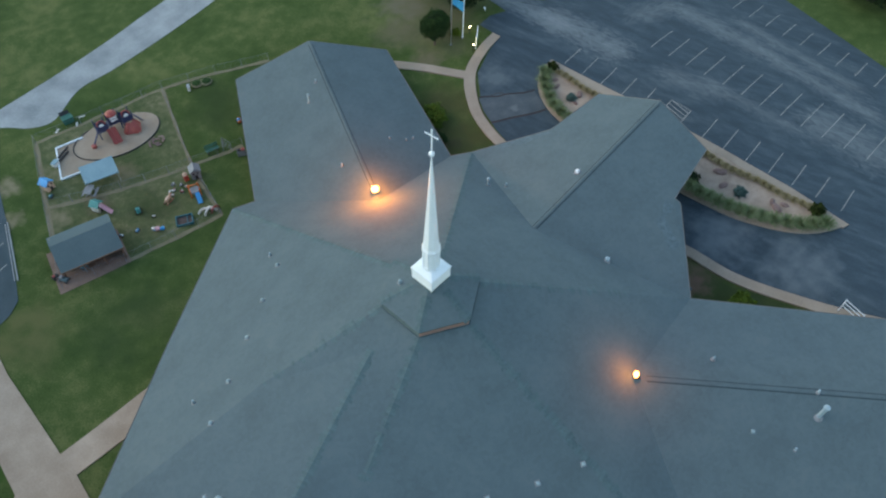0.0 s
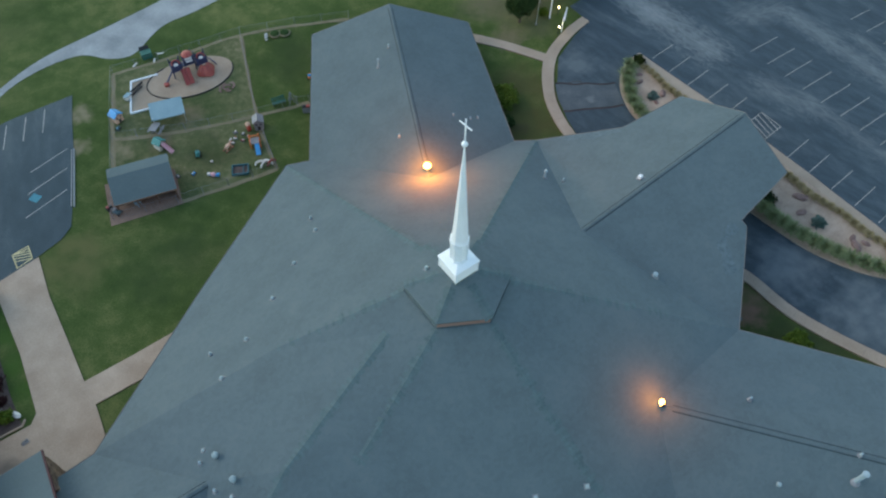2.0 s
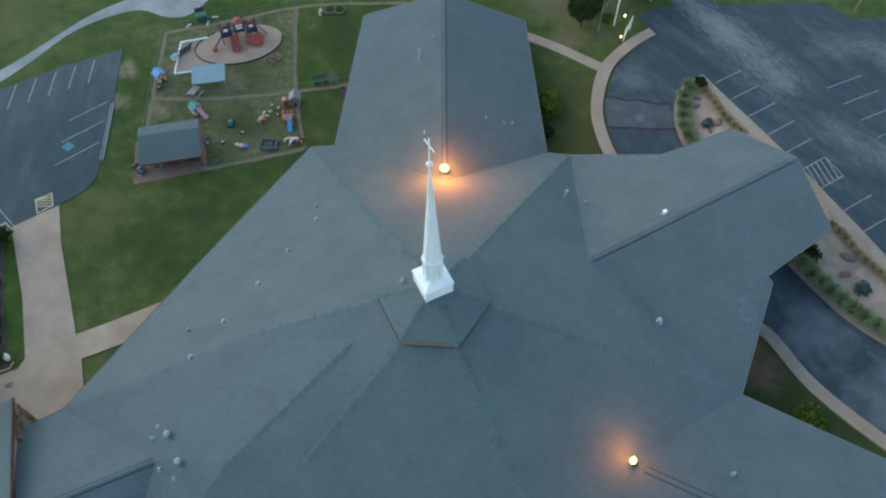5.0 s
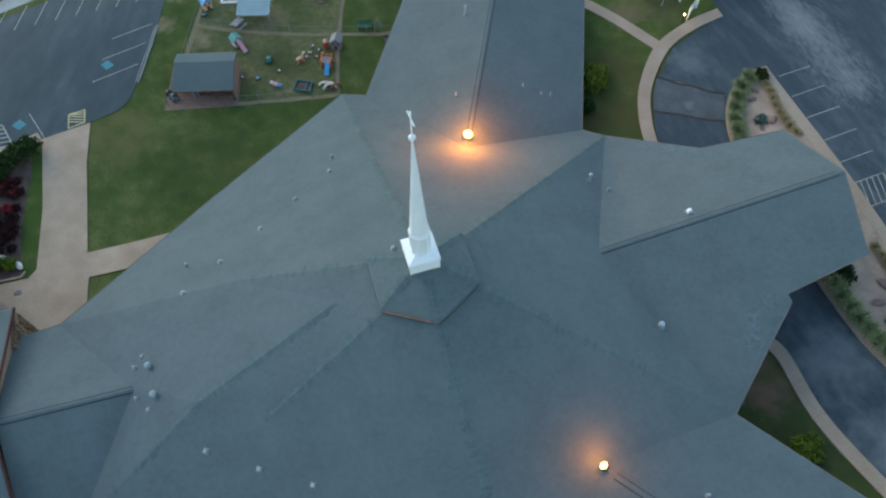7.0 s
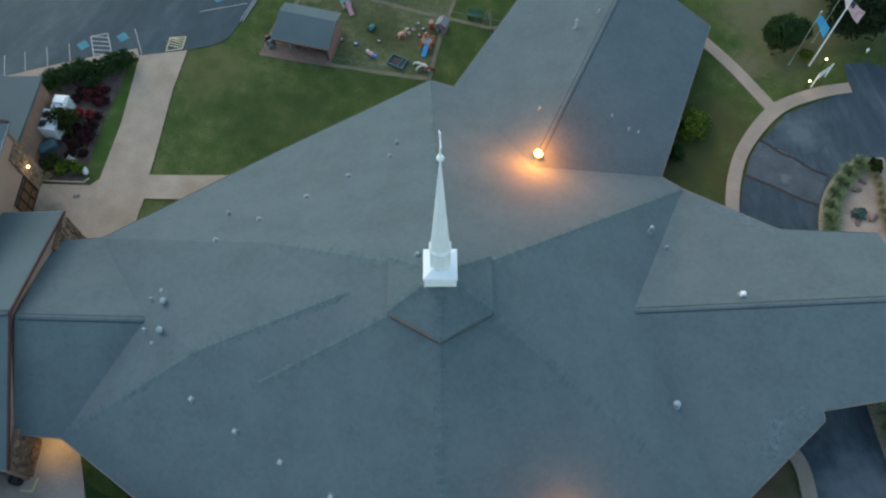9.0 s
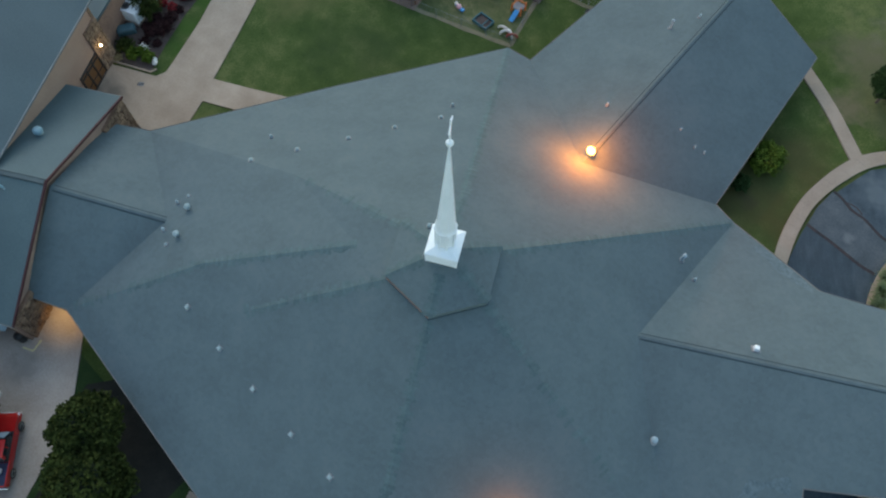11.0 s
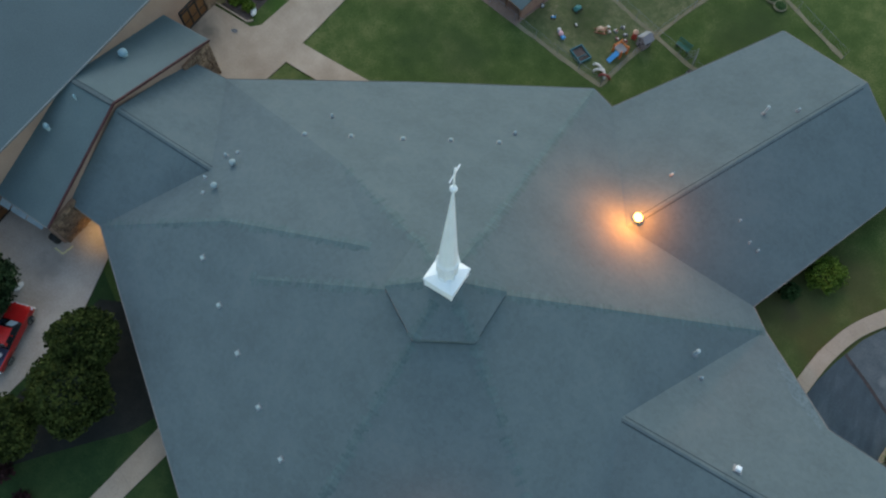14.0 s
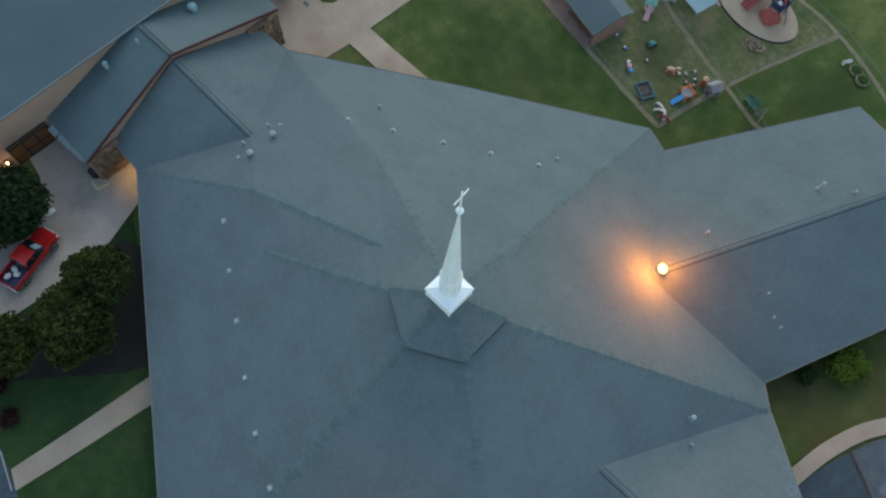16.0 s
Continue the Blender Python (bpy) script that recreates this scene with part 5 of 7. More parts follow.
for k, (x, y, r, lf) in enumerate(((-32.9, 22.75, 0.42, LEAFRED), (-31.95, 22.6, 0.4, LEAFRED), (-31.7, 25.2, 0.65, LEAFMAROON), (-32.4, 24.6, 0.6, LEAFMAROON), (-31.4, 24.1, 0.5, LEAFMAROON), (-32.1, 20.2, 1.0, LEAFPURPLE), (-31.6, 21.4, 0.6, LEAFPURPLE), (-32.7, 19.3, 0.55, LEAFPURPLE))):
    shrub(x, y, r, 0.55 + 0.1 * (k % 4), lf, 60 + k, "low red-flowered shrub in the bed" if k < 2 else "low red-leaved shrub in the bed", "shrub", "red shrubs", int(420 * (r / 0.6) ** 2))
for k, (x, y, r) in enumerate(((-33.15, 25.2, 0.5), (-33.49, 24.27, 0.55), (-31.26, 22.6, 0.4), (-31.52, 24.45, 0.45), (-32.82, 21.2, 0.4), (-33.4, 19.9, 0.4), (-31.81, 18.49, 0.4), (-32.85, 18.26, 0.45), (-31.09, 25.49, 0.4), (-30.86, 24.27, 0.35))):
    shrub(x, y, r, 0.45, LEAFPURPLE, 90 + k, "low dark maroon shrub in the mulched bed", "shrub", "maroon shrubs", 260, 0.09)
for k, (x, y, r) in enumerate(((-33.2, 16.7, 0.62), (-31.95, 16.85, 0.52), (-32.6, 17.2, 0.4), (-34.2, 17.3, 0.75))):
    shrub(x, y, r, 0.75, LEAFLIME if k < 3 else LEAF, 70 + k, "rounded bright green shrub in the bed", "shrub", "round shrubs", 700)
shrub(-34.3, 15.95, 0.4, 0.4, BLADEDRY, 78, "small dry straw-coloured plant by the wall", count=220, size=0.07)
shrub(-32.5, 17.55, 0.4, 0.8, OFFWHITE, 77, "small shrub covered in white blossom", count=160, size=0.06)
shrub(-33.75, 21.4, 1.15, 1.9, LEAF, 75, "leafy green bush beside the air conditioners", count=2600)
shrub(-34.61, 10.94, 0.45, 0.5, LEAFDARK, 76, "low dark shrub at the foot of the stone wall", count=350)


sheet("sidewalk_west", ribbon([(-28.76, 29.7), (-35.94, 27.1), (-40.55, 25.29), (-61.45, 18.84)], 1.0, 0.0), 0.13, CONCRETE, "pale concrete walk along the west car park", "sidewalk", 0.15)
sheet("bed_edging", ribbon([(-34.96, 15.51), (-31.27, 15.61), (-30.89, 16.08)], 0.14), 0.16, CONCRETE, "low concrete edging of the planting bed", "edging", 0.15)


# grass sheet whose darker colour paints in the shade beside the church
sheet("lawn_south", [(-25.85, -9.89), (-12.03, -17.84), (-1.9, -24.06), (0.94, -25.5), (3.52, -30.91), (-11.48, -30.81), (-13.46, -29), (-18.74, -27.35), (-24.53, -26.22), (-24.77, -22.35), (-24.47, -17.07), (-24.81, -13.18)], 0.018, GRASSSHADE, "lawn between the trees and the path, darkened in colour for shade", "lawn")


# ---- planted islands under the drive-through canopy ----
def island(name, outline, label):
    isl = thing(name, pose(0, 0, 0), label, "planted island", "", "structure")
    part("kerb_edge", drape(outline, 0.16, 0.2), CONCRETEWARM, isl)
    c = Vector((sum(p[0] for p in outline) / len(outline), sum(p[1] for p in outline) / len(outline)))
    inner = []
    for p in outline:
        d = c - Vector(p)
        inner.append(tuple(Vector(p) + d.normalized() * 0.28))
    part("gravel_bed", drape(inner, 0.175), ISLANDBED, isl)
    return isl


ISL_LEFT = smooth_line([(38.95, 16.94), (36.92, 16.8), (35.4, 15.95), (33.87, 14.31), (32.7, 11.74), (32.21, 8.67), (32.02, 2.22), (32.1, -4.68), (32.25, -8.62), (32.57, -11.74), (33.77, -15.7), (35.51, -18.35), (37.85, -19.92)], 3)
island("planted_island", ISL_LEFT + [(38.9, -13.57), (39.42, -5.69), (39.66, 2.19), (39.52, 8.05), (39.27, 12.99)], "kerbed island with gravel, rocks and ornamental grasses")
sheet("island_walk", [(38.11, 16.97), (39.22, 16.94), (39.7, 8.05), (39.84, 2.19), (39.6, -5.69), (38.99, -13.57), (37.94, -20.02), (37.24, -19.76), (38.18, -13.56), (38.68, -5.68), (38.82, 2.19), (38.59, 8.06)], 0.19, CONCRETEWARM, "narrow tan concrete walk along the parking bays", "walk", 0.2)
k = 0
for x, y in ((36.91, 16.11), (35.86, 15.44), (35, 14.46), (34.23, 13.4), (33.65, 12.21), (33.26, 11.02), (32.96, 9.73), (33.04, -5.67), (32.93, -6.74), (33.01, -7.82), (33.09, -8.9), (33.16, -9.98), (33.34, -11.06), (33.59, -12.15), (33.85, -13.23), (34.2, -14.31), (34.62, -15.41), (35.13, -16.49), (35.82, -17.47), (36.58, -18.29)):
    k += 1
    tuft(x, y, 1.12, 0.9, BLADE, 100 + k, "rounded green ornamental grass clump in gravel", "island grasses")
for y in [9.0 + 0.85 * j for j in range(9)] + [-4.0 - 0.85 * j for j in range(17)]:
    k += 1
    tuft(37.81 +0.0092 * y + 0.12 * math.sin(y), 0.22 + 0.984 * y, 0.6, 0.4, BLADEDRY, 200 + k, "low straw-coloured grass clump beside the walk", "dry grasses")
shrub(38.1, 15.98, 0.6, 1.0, LEAF, 80, "upright green shrub at the tip of the island", count=900)
shrub(37.39, -16.99, 0.65, 1.3, LEAF, 81, "upright green shrub at the end of the island", count=1100)
shrub(35.81, 11.46, 0.55, 0.5, BLUEBUSH, 82, "low blue-green shrub in gravel", count=800)
shrub(35.51, -10, 0.6, 0.6, BLUEBUSH, 83, "low blue-green shrub in gravel", count=1000)
shrub(34.27, -5.08, 0.9, 0.7, LEAFDARK, 84, "dark low shrub beside the canopy column", count=800)


def rock(x, y, r, seed, material=None):
    t = thing("boulder", on_ground(x, y, 40 * seed, 0.15), "reddish-brown landscape boulder on gravel", "boulder", "island boulders")
    b = ball((0, 0, r * 0.3), r, (1.6, 0.85, 0.6), 2, 0.5)
    part("stone", b, material or BOULDER, t)


for k, (x, y, r) in enumerate(((36.22, 13.84, 0.24), (36.83, 11.05, 0.3), (35.52, 10.67, 0.22), (36.7, -7.04, 0.4), (35.36, -8.22, 0.3), (36.28, -13.06, 0.26), (35.79, -13.75, 0.36), (36.6, -14.14, 0.24), (36.87, 14.63, 0.22))):
    rock(x, y, r * 1.15, k)
rock(-29.83, -14.59, 0.3, 11, OFFWHITE), rock(-31.3, 16.7, 0.3, 12, OFFWHITE)


# ---- pickup truck ----
def build_pickup():
    t = thing("pickup_truck", pose(-27.38, -17.84, ground_z(-27.38, -17.84) + 0.1, 0, 0, 107), "bright red four-door pickup with bags in its open bed", "pickup truck")
    W = 1.85

    def section(prof, w0, w1, inset=0.0):
        """A body shell from a side profile of (x, low, high), narrowed towards the top."""
        bm = bmesh.new()
        rows = []
        for x, lo, hi, nar in prof:
            hw = W / 2 - inset - nar
            rows.append([bm.verts.new(c) for c in ((x, -W / 2 + inset + nar * 0.3, lo), (x, -hw, hi), (x, hw, hi), (x, W / 2 - inset - nar * 0.3, lo))])
        for a, b in zip(rows, rows[1:]):
            for q in range(4):
                bm.faces.new((a[q], a[(q + 1) % 4], b[(q + 1) % 4], b[q]))
        bm.faces.new(rows[0][::-1]), bm.faces.new(rows[-1])
        bmesh.ops.recalc_face_normals(bm, faces=bm.faces[:])
        bmesh.ops.bevel(bm, geom=bm.edges[:], offset=0.035, segments=2, affect="EDGES")
        return bm

    part("body", section([(-0.95, 0.42, 1.02, 0.06), (1.15, 0.42, 1.06, 0.06), (2.25, 0.45, 0.98, 0.1), (2.55, 0.5, 0.84, 0.2)], W, W), CARPAINT, t)
    part("cab", section([(-0.95, 1.0, 1.06, 0.06), (-0.75, 1.0, 1.68, 0.2), (0.45, 1.0, 1.72, 0.2), (1.2, 1.0, 1.06, 0.1)], W, W, 0.03), GLASSDARK, t, "dark tinted windows")
    part("roof", box((1.25, 1.42, 0.06), (-0.12, 0, 1.69), bevel=0.025), CARPAINT, t)
    for y in (-1, 1):
        part("pillar", beam((-0.82, y * 0.79, 1.5), (-0.72, y * 0.74, 1.74), 0.1, 0.5), CARPAINT, t)
        part("pillar", beam((0.0, y * 0.83, 1.4), (0.0, y * 0.73, 1.72), 0.07, 0.3), CARPAINT, t)
        part("sill_trim", box((2.0, 0.05, 0.08), (0.1, y * 0.93, 0.42), bevel=0.015), CHROME, t)
        part("mirror", box((0.14, 0.2, 0.16), (0.95, y * 1.02, 1.02), bevel=0.03), CARPAINT, t)
        part("headlight", box((0.22, 0.42, 0.24), (2.40, y * 0.62, 0.62), bevel=0.04), WHITE, t, "clear pale headlight")
        part("tail_light", box((0.05, 0.14, 0.34), (-2.57, y * 0.84, 0.65), bevel=0.01), RED, t)
        part("bed_side", box((1.62, 0.11, 0.56), (-1.76, y * 0.87, 0.5), bevel=0.03), CARPAINT, t)
    part("tailgate", box((0.08, 1.65, 0.52), (-2.55, 0, 0.5), bevel=0.02), CARPAINT, t)
    part("bed_floor", box((1.6, 1.62, 0.08), (-1.76, 0, 0.52)), NAVY, t, "dark blue bed liner")
    part("front_bumper", box((0.16, 1.7, 0.2), (2.55, 0, 0.36), bevel=0.05), OFFWHITE, t)
    part("rear_bumper", box((0.14, 1.7, 0.16), (-2.66, 0, 0.4), bevel=0.04), CHROME, t)
    ws = bmesh.new()
    ws.faces.new([ws.verts.new(c) for c in ((0.66, -0.52, 1.60), (1.10, -0.6, 1.16), (1.10, 0.05, 1.16), (0.66, -0.02, 1.60))])
    got = bmesh.ops.extrude_face_region(ws, geom=ws.faces[:])
    bmesh.ops.translate(ws, verts=[v for v in got["geom"] if isinstance(v, bmesh.types.BMVert)], vec=(0.03, 0, 0.03))
    bmesh.ops.recalc_face_normals(ws, faces=ws.faces[:])
    part("windscreen_shade", ws, AWNING, t, "pale teal panel on the windscreen")
    part("grille", box((0.1, 0.95, 0.26), (2.53, 0, 0.6), bevel=0.02), OFFWHITE, t)
    for x in (-1.65, 1.62):
        for y in (-0.84, 0.84):
            bm = lathe([(0.2, -0.12), (0.35, -0.12), (0.37, -0.06), (0.37, 0.06), (0.35, 0.12), (0.2, 0.12)], 24)
            bm.transform(Matrix.Translation((x, y, 0.37)) @ pose(0, 0, 0, 90, 0, 0))
            w = part("wheel", bm, DARK, t)
            rim = lathe([(0.05, -0.1), (0.22, -0.125), (0.23, 0.0), (0.22, 0.125), (0.05, 0.1)], 16)
            rim.transform(Matrix.Translation((x, y, 0.37)) @ pose(0, 0, 0, 90, 0, 0))
            part("rim", rim, OFFWHITE, w)
    return t


build_pickup()
for k, (u, v) in enumerate(((-1.3, 0.3), (-1.55, -0.1), (-2.0, 0.35))):
    a = radians(107)
    x, y = -27.38 + u * math.cos(a) - v * math.sin(a), -17.84 + u * math.sin(a) + v * math.cos(a)
    b = thing("bag", pose(x, y, ground_z(x, y) + 0.68, 0, 0, 50 * k), "full white plastic bag lying in the pickup bed", "bag", "bags in the pickup")
    part("sack", ball((0, 0, 0.16), 0.26, (1.1, 0.85, 0.7), 2, 0.35), OFFWHITE, b)


# ---- service things beside the annex ----
def air_conditioner(x, y, rz, sx, sy, h, fans, label):
    t = thing("air_conditioner", on_ground(x, y, rz, 0.08), label, "air conditioner", "air conditioners")
    casing = part("casing", box((sx, sy, h), (0, 0, 0.05), bevel=0.03), WHITE, t)
    part("base", box((sx + 0.1, sy + 0.1, 0.12), (0, 0, -0.1)), CONCRETE, t)
    if not fans:
        part("duct_hood", box((sx * 0.86, sy * 0.6, 0.2), (0, 0.1, h + 0.05), bevel=0.04), WHITE, t)
    for s in (-0.15, 0.15, 0.4):
        part("panel_seam", box((sx + 0.006, 0.02, h * 0.95), (0, sy * s, 0.08)), GREYPL, casing)
    for off in fans:
        c = (-0.28, off, h + 0.05)
        f = part("fan_ring", lathe([(0.40, 0.0), (0.43, 0.04), (0.40, 0.06), (0.38, 0.02)], 20, c), GREYPL, t)
        part("fan_opening", lathe([(0.36, -0.01), (0.36, 0.02)], 20, c), DARK, f)
        for j in range(4):
            bl = box((0.6, 0.12, 0.015), (c[0], c[1], c[2] + 0.03), (12, 0, 45 * j))
            part("fan_blade", bl, DARK, f)
    for k in range(7):
        part("louvre", box((0.02, sy * 0.9, 0.03), (sx / 2 + 0.005, 0, 0.25 + k * h / 9)), GREYPL, casing)


air_conditioner(-34.75, 21.0, -8, 1.9, 2.2, 1.35, (-0.55, 0.45), "white cabinet air conditioner with two round fans")
air_conditioner(-34.1, 22.95, -6, 1.25, 1.45, 1.4, (), "white boxy air conditioner with a duct hood")
bx = thing("utility_box", on_ground(-34.75, 18.85, 32, 0.0), "low slate-blue utility box in the planting bed", "utility box")
part("cabinet", box((1.6, 0.85, 0.55), bevel=0.06), SLATEBLUE, bx)
part("lid", box((1.66, 0.9, 0.16), (0, 0, 0.55), bevel=0.06, taper=0.8), SLATEBLUE, bx, "slate blue rounded lid")


def wall_lamp(x, y, z, energy, label="lit white globe lamp on the wall"):
    t = thing("wall_lamp", pose(x, y, z), label, "wall lamp", "wall lamps")
    part("bracket", rod((-0.35, 0, 0.1), (0, 0, 0.12), 0.03), DARK, t)
    part("globe", ball((0, 0, 0), 0.11, sub=2), GLOBE, t)
    l = new("wall_lamp_light", bpy.data.lights.new("wall_lamp_light", "POINT"))
    l.data.energy, l.data.color, l.data.shadow_soft_size = energy, (1.0, 0.75, 0.42), 0.16
    l.location = (x + 0.35, y, z + 0.05)


wall_lamp(-34.4, 15.1, 3.5, 4), wall_lamp(-34.41, -14.35, 3.0, 4)
sl = thing("soffit_lamp", pose(-27.6, -7.0, 2.9), "small lit lamp under the eave by the link", "lamp")
part("case", lathe([(0.14, 0.0), (0.14, 0.12), (0.05, 0.16)], 12), DARK, sl)
part("lens", lathe([(0.10, -0.03), (0.12, 0.0)], 12), GLOBE, sl)
sll = new("soffit_light", bpy.data.lights.new("soffit_light", "SPOT"))
sll.data.energy, sll.data.color, sll.data.shadow_soft_size = 72, (1.0, 0.62, 0.25), 0.2
sll.data.spot_size, sll.data.spot_blend = radians(112), 0.9
sll.matrix_world = look((-27.6, -7.0, 2.75), (-27.9, -7.5, 0))
bn = thing("litter_bin", on_ground(-30.2, -10.0, 10, 0.1), "black litter bin beside the stone wall", "bin")
part("drum", lathe([(0.28, 0), (0.32, 0.1), (0.33, 0.85), (0.3, 0.9)], 16), DARK, bn)
part("lid", lathe([(0.34, 0.88), (0.34, 0.95), (0.12, 1.1)], 16), DARK, bn)
bk = thing("doorside_bench", on_ground(-31.56, -9.29, 0, 0.1), "dark brown bench beside the side door", "bench")
part("seat", box((0.9, 0.4, 0.08), (0, 0, 0.4), bevel=0.02), WOOD, bk)
part("backrest", box((0.9, 0.07, 0.45), (0, 0.2, 0.45), bevel=0.02), WOOD, bk)
for u in (-0.38, 0.38):
    part("leg", box((0.08, 0.36, 0.4), (u, 0, 0), bevel=0.01), DARK, bk)
for a, b in (((-30.0, -10.6), (-29.15, -10.65)), ((-29.15, -10.65), (-29.0, -9.7))):
    link_mesh("yellow_line", drape(ribbon([a, b], 0.14), 0.118), YELLOW, bpy.data.objects["driveway"])
aw = thing("awning", pose(-32.3, -9.95, 3.0, 0, 0, 1), "pale blue stepped awning over the side door of the link", "awning")
for k, (x, z, w) in enumerate(((-1.65, 0.66, 1.0), (-0.4, 0.5, 1.5), (1.15, 0.36, 1.6))):
    part("cloth", slab([((x - w / 2, 0.3, z), (x + w / 2, 0.3, z), (x + w / 2, -0.34 + 0.06 * k, z - 0.3), (x - w / 2, -0.34 + 0.06 * k, z - 0.3))], 0.04), AWNING, aw)
for x in (-2.1, -1.1, 0.35, 1.9):
    part("arm", rod((x, 0.3, -0.1), (x, -0.25, 0.12), 0.02), METAL, aw)
# bed painted nearly black for the shade between the trees and the wall
sheet("wall_bed", [(-24.4, -11.9), (-22.4, -10.9), (-19.3, -12.0), (-14.6, -16.0), (-15.7, -18.4), (-17.6, -20.6), (-19.6, -23.0), (-21.65, -25.75), (-23.83, -24.65), (-24.12, -20.68), (-23.99, -16.66), (-24.62, -13.18)], 0.03, SHADESOIL, "soil under the trees along the wall with shade in its colour", "mulch bed")
fd = thing("floor_drain", on_ground(-31.63, 14.13, 8, 0.1), "small dark drain grate set in the concrete", "drain")
part("rim", box((0.75, 0.4, 0.02), (0, 0, 0.0), bevel=0.005), GREYPL, fd)
for k in range(6):
    part("bar", box((0.05, 0.32, 0.015), (-0.3 + 0.12 * k, 0, 0.016)), DARK, fd)


# ---- playground ----
sheet("worn_grass", [(-17.32, 31.64), (-0.76, 29.13), (1.11, 36.79), (5.54, 48.1), (-9.29, 50.31), (-13.14, 41.33)], 0.022, GRASSDRY, "thin worn grass inside the playground fence", "grass")
FENCE = {"a": [(-17.22, 31.64), (-11.17, 30.7), (-0.86, 29.24)], "b": [(-0.86, 29.24), (1.01, 36.79), (5.44, 48.1)], "c": [(-17.22, 31.64), (-13.14, 41.33), (-9.19, 50.21)],
         "d": [(-9.19, 50.21), (-1.67, 49.25), (5.44, 48.1), (11.33, 45.65), (16.97, 42.6)], "e": [(-13.14, 41.33), (-6.28, 38.91), (1.01, 36.79), (6.75, 35.12)]}
for key, line in FENCE.items():
    rnd = random.Random(key)
    dense = smooth_line(line, 8)
    out = ribbon(dense, 0.42)
    out = [(x + 0.16 * (rnd.random() - 0.5), y + 0.16 * (rnd.random() - 0.5)) for x, y in out]
    sheet("dirt_strip", out, 0.036, DIRT, "strip of bare earth along the fence line", "bare earth")


def fence(name_line, h=1.2):
    t = thing("chain_link_fence", pose(0, 0, 0), "thin grey chain-link fence round the playground", "fence", "playground fences")
    pts = []
    for a, b in zip(name_line, name_line[1:]):
        n = max(2, round(math.dist(a, b) / 2.6))
        pts += [tuple(Vector(a).lerp(Vector(b), k / n)) for k in range(n)]
    pts.append(name_line[-1])
    for x, y in pts:
        z = ground_z(x, y)
        part("post", rod((x, y, z - 0.1), (x, y, z + h + 0.05), 0.025, sides=6), GREYPL, t)
    for a, b in zip(pts, pts[1:]):
        za, zb = ground_z(*a), ground_z(*b)
        part("top_rail", rod((*a, za + h), (*b, zb + h), 0.012, sides=6), GREYPL, t)
        wires = bmesh.new()
        n = 9
        for k in range(n):
            p, q = Vector((*a, za)).lerp(Vector((*b, zb)), k / n), Vector((*a, za)).lerp(Vector((*b, zb)), (k + 1) / n)
            add_rod(wires, p + Vector((0, 0, 0.05)), q + Vector((0, 0, h)), 0.004, sides=3)
            add_rod(wires, q + Vector((0, 0, 0.05)), p + Vector((0, 0, h)), 0.004, sides=3)
        part("wire_mesh", wires, GREYPL, t)


for line in FENCE.values():
    fence(line)

# mulch oval with its rubber edge, and the white-edged sand corner
OVAL = [(-2.32 + 4.85 * math.cos(a) * math.cos(-0.12) - 2.75 * math.sin(a) * math.sin(-0.12), 45.46 + 4.85 * math.cos(a) * math.sin(-0.12) + 2.75 * math.sin(a) * math.cos(-0.12)) for a in [2 * math.pi * k / 40 for k in range(40)]]
sheet("sand_corner", [(-10.02, 43.79), (-8.11, 47.99), (-3.43, 47.35), (-4.74, 42.97)], 0.04, SAND, "sandy corner edged with white boards", "sand")
sheet("play_surface", OVAL, 0.06, SAND, "oval of tan wood mulch under the play structure", "mulch", 0.1)
edging = thing("play_edging", pose(0, 0, 0), "low dark rubber edging round the mulch oval", "edging")
for k in range(40):
    a, b = OVAL[k], OVAL[(k + 1) % 40]
    if 0.3 < (k / 40) < 1.0:
        part("edge_piece", drape(ribbon([a, b], 0.09), 0.13, 0.13), DARK, edging)
boards = thing("sand_edging", pose(0, 0, 0), "white painted boards round the sand corner", "edging")
for a, b in (((-10.07, 43.78), (-8.11, 48.04)), ((-8.11, 48.04), (-5.2, 47.63)), ((-10.07, 43.78), (-6.36, 43.17))):
    part("board", drape(ribbon([a, b], 0.15), 0.2, 0.2), WHITE, boards)


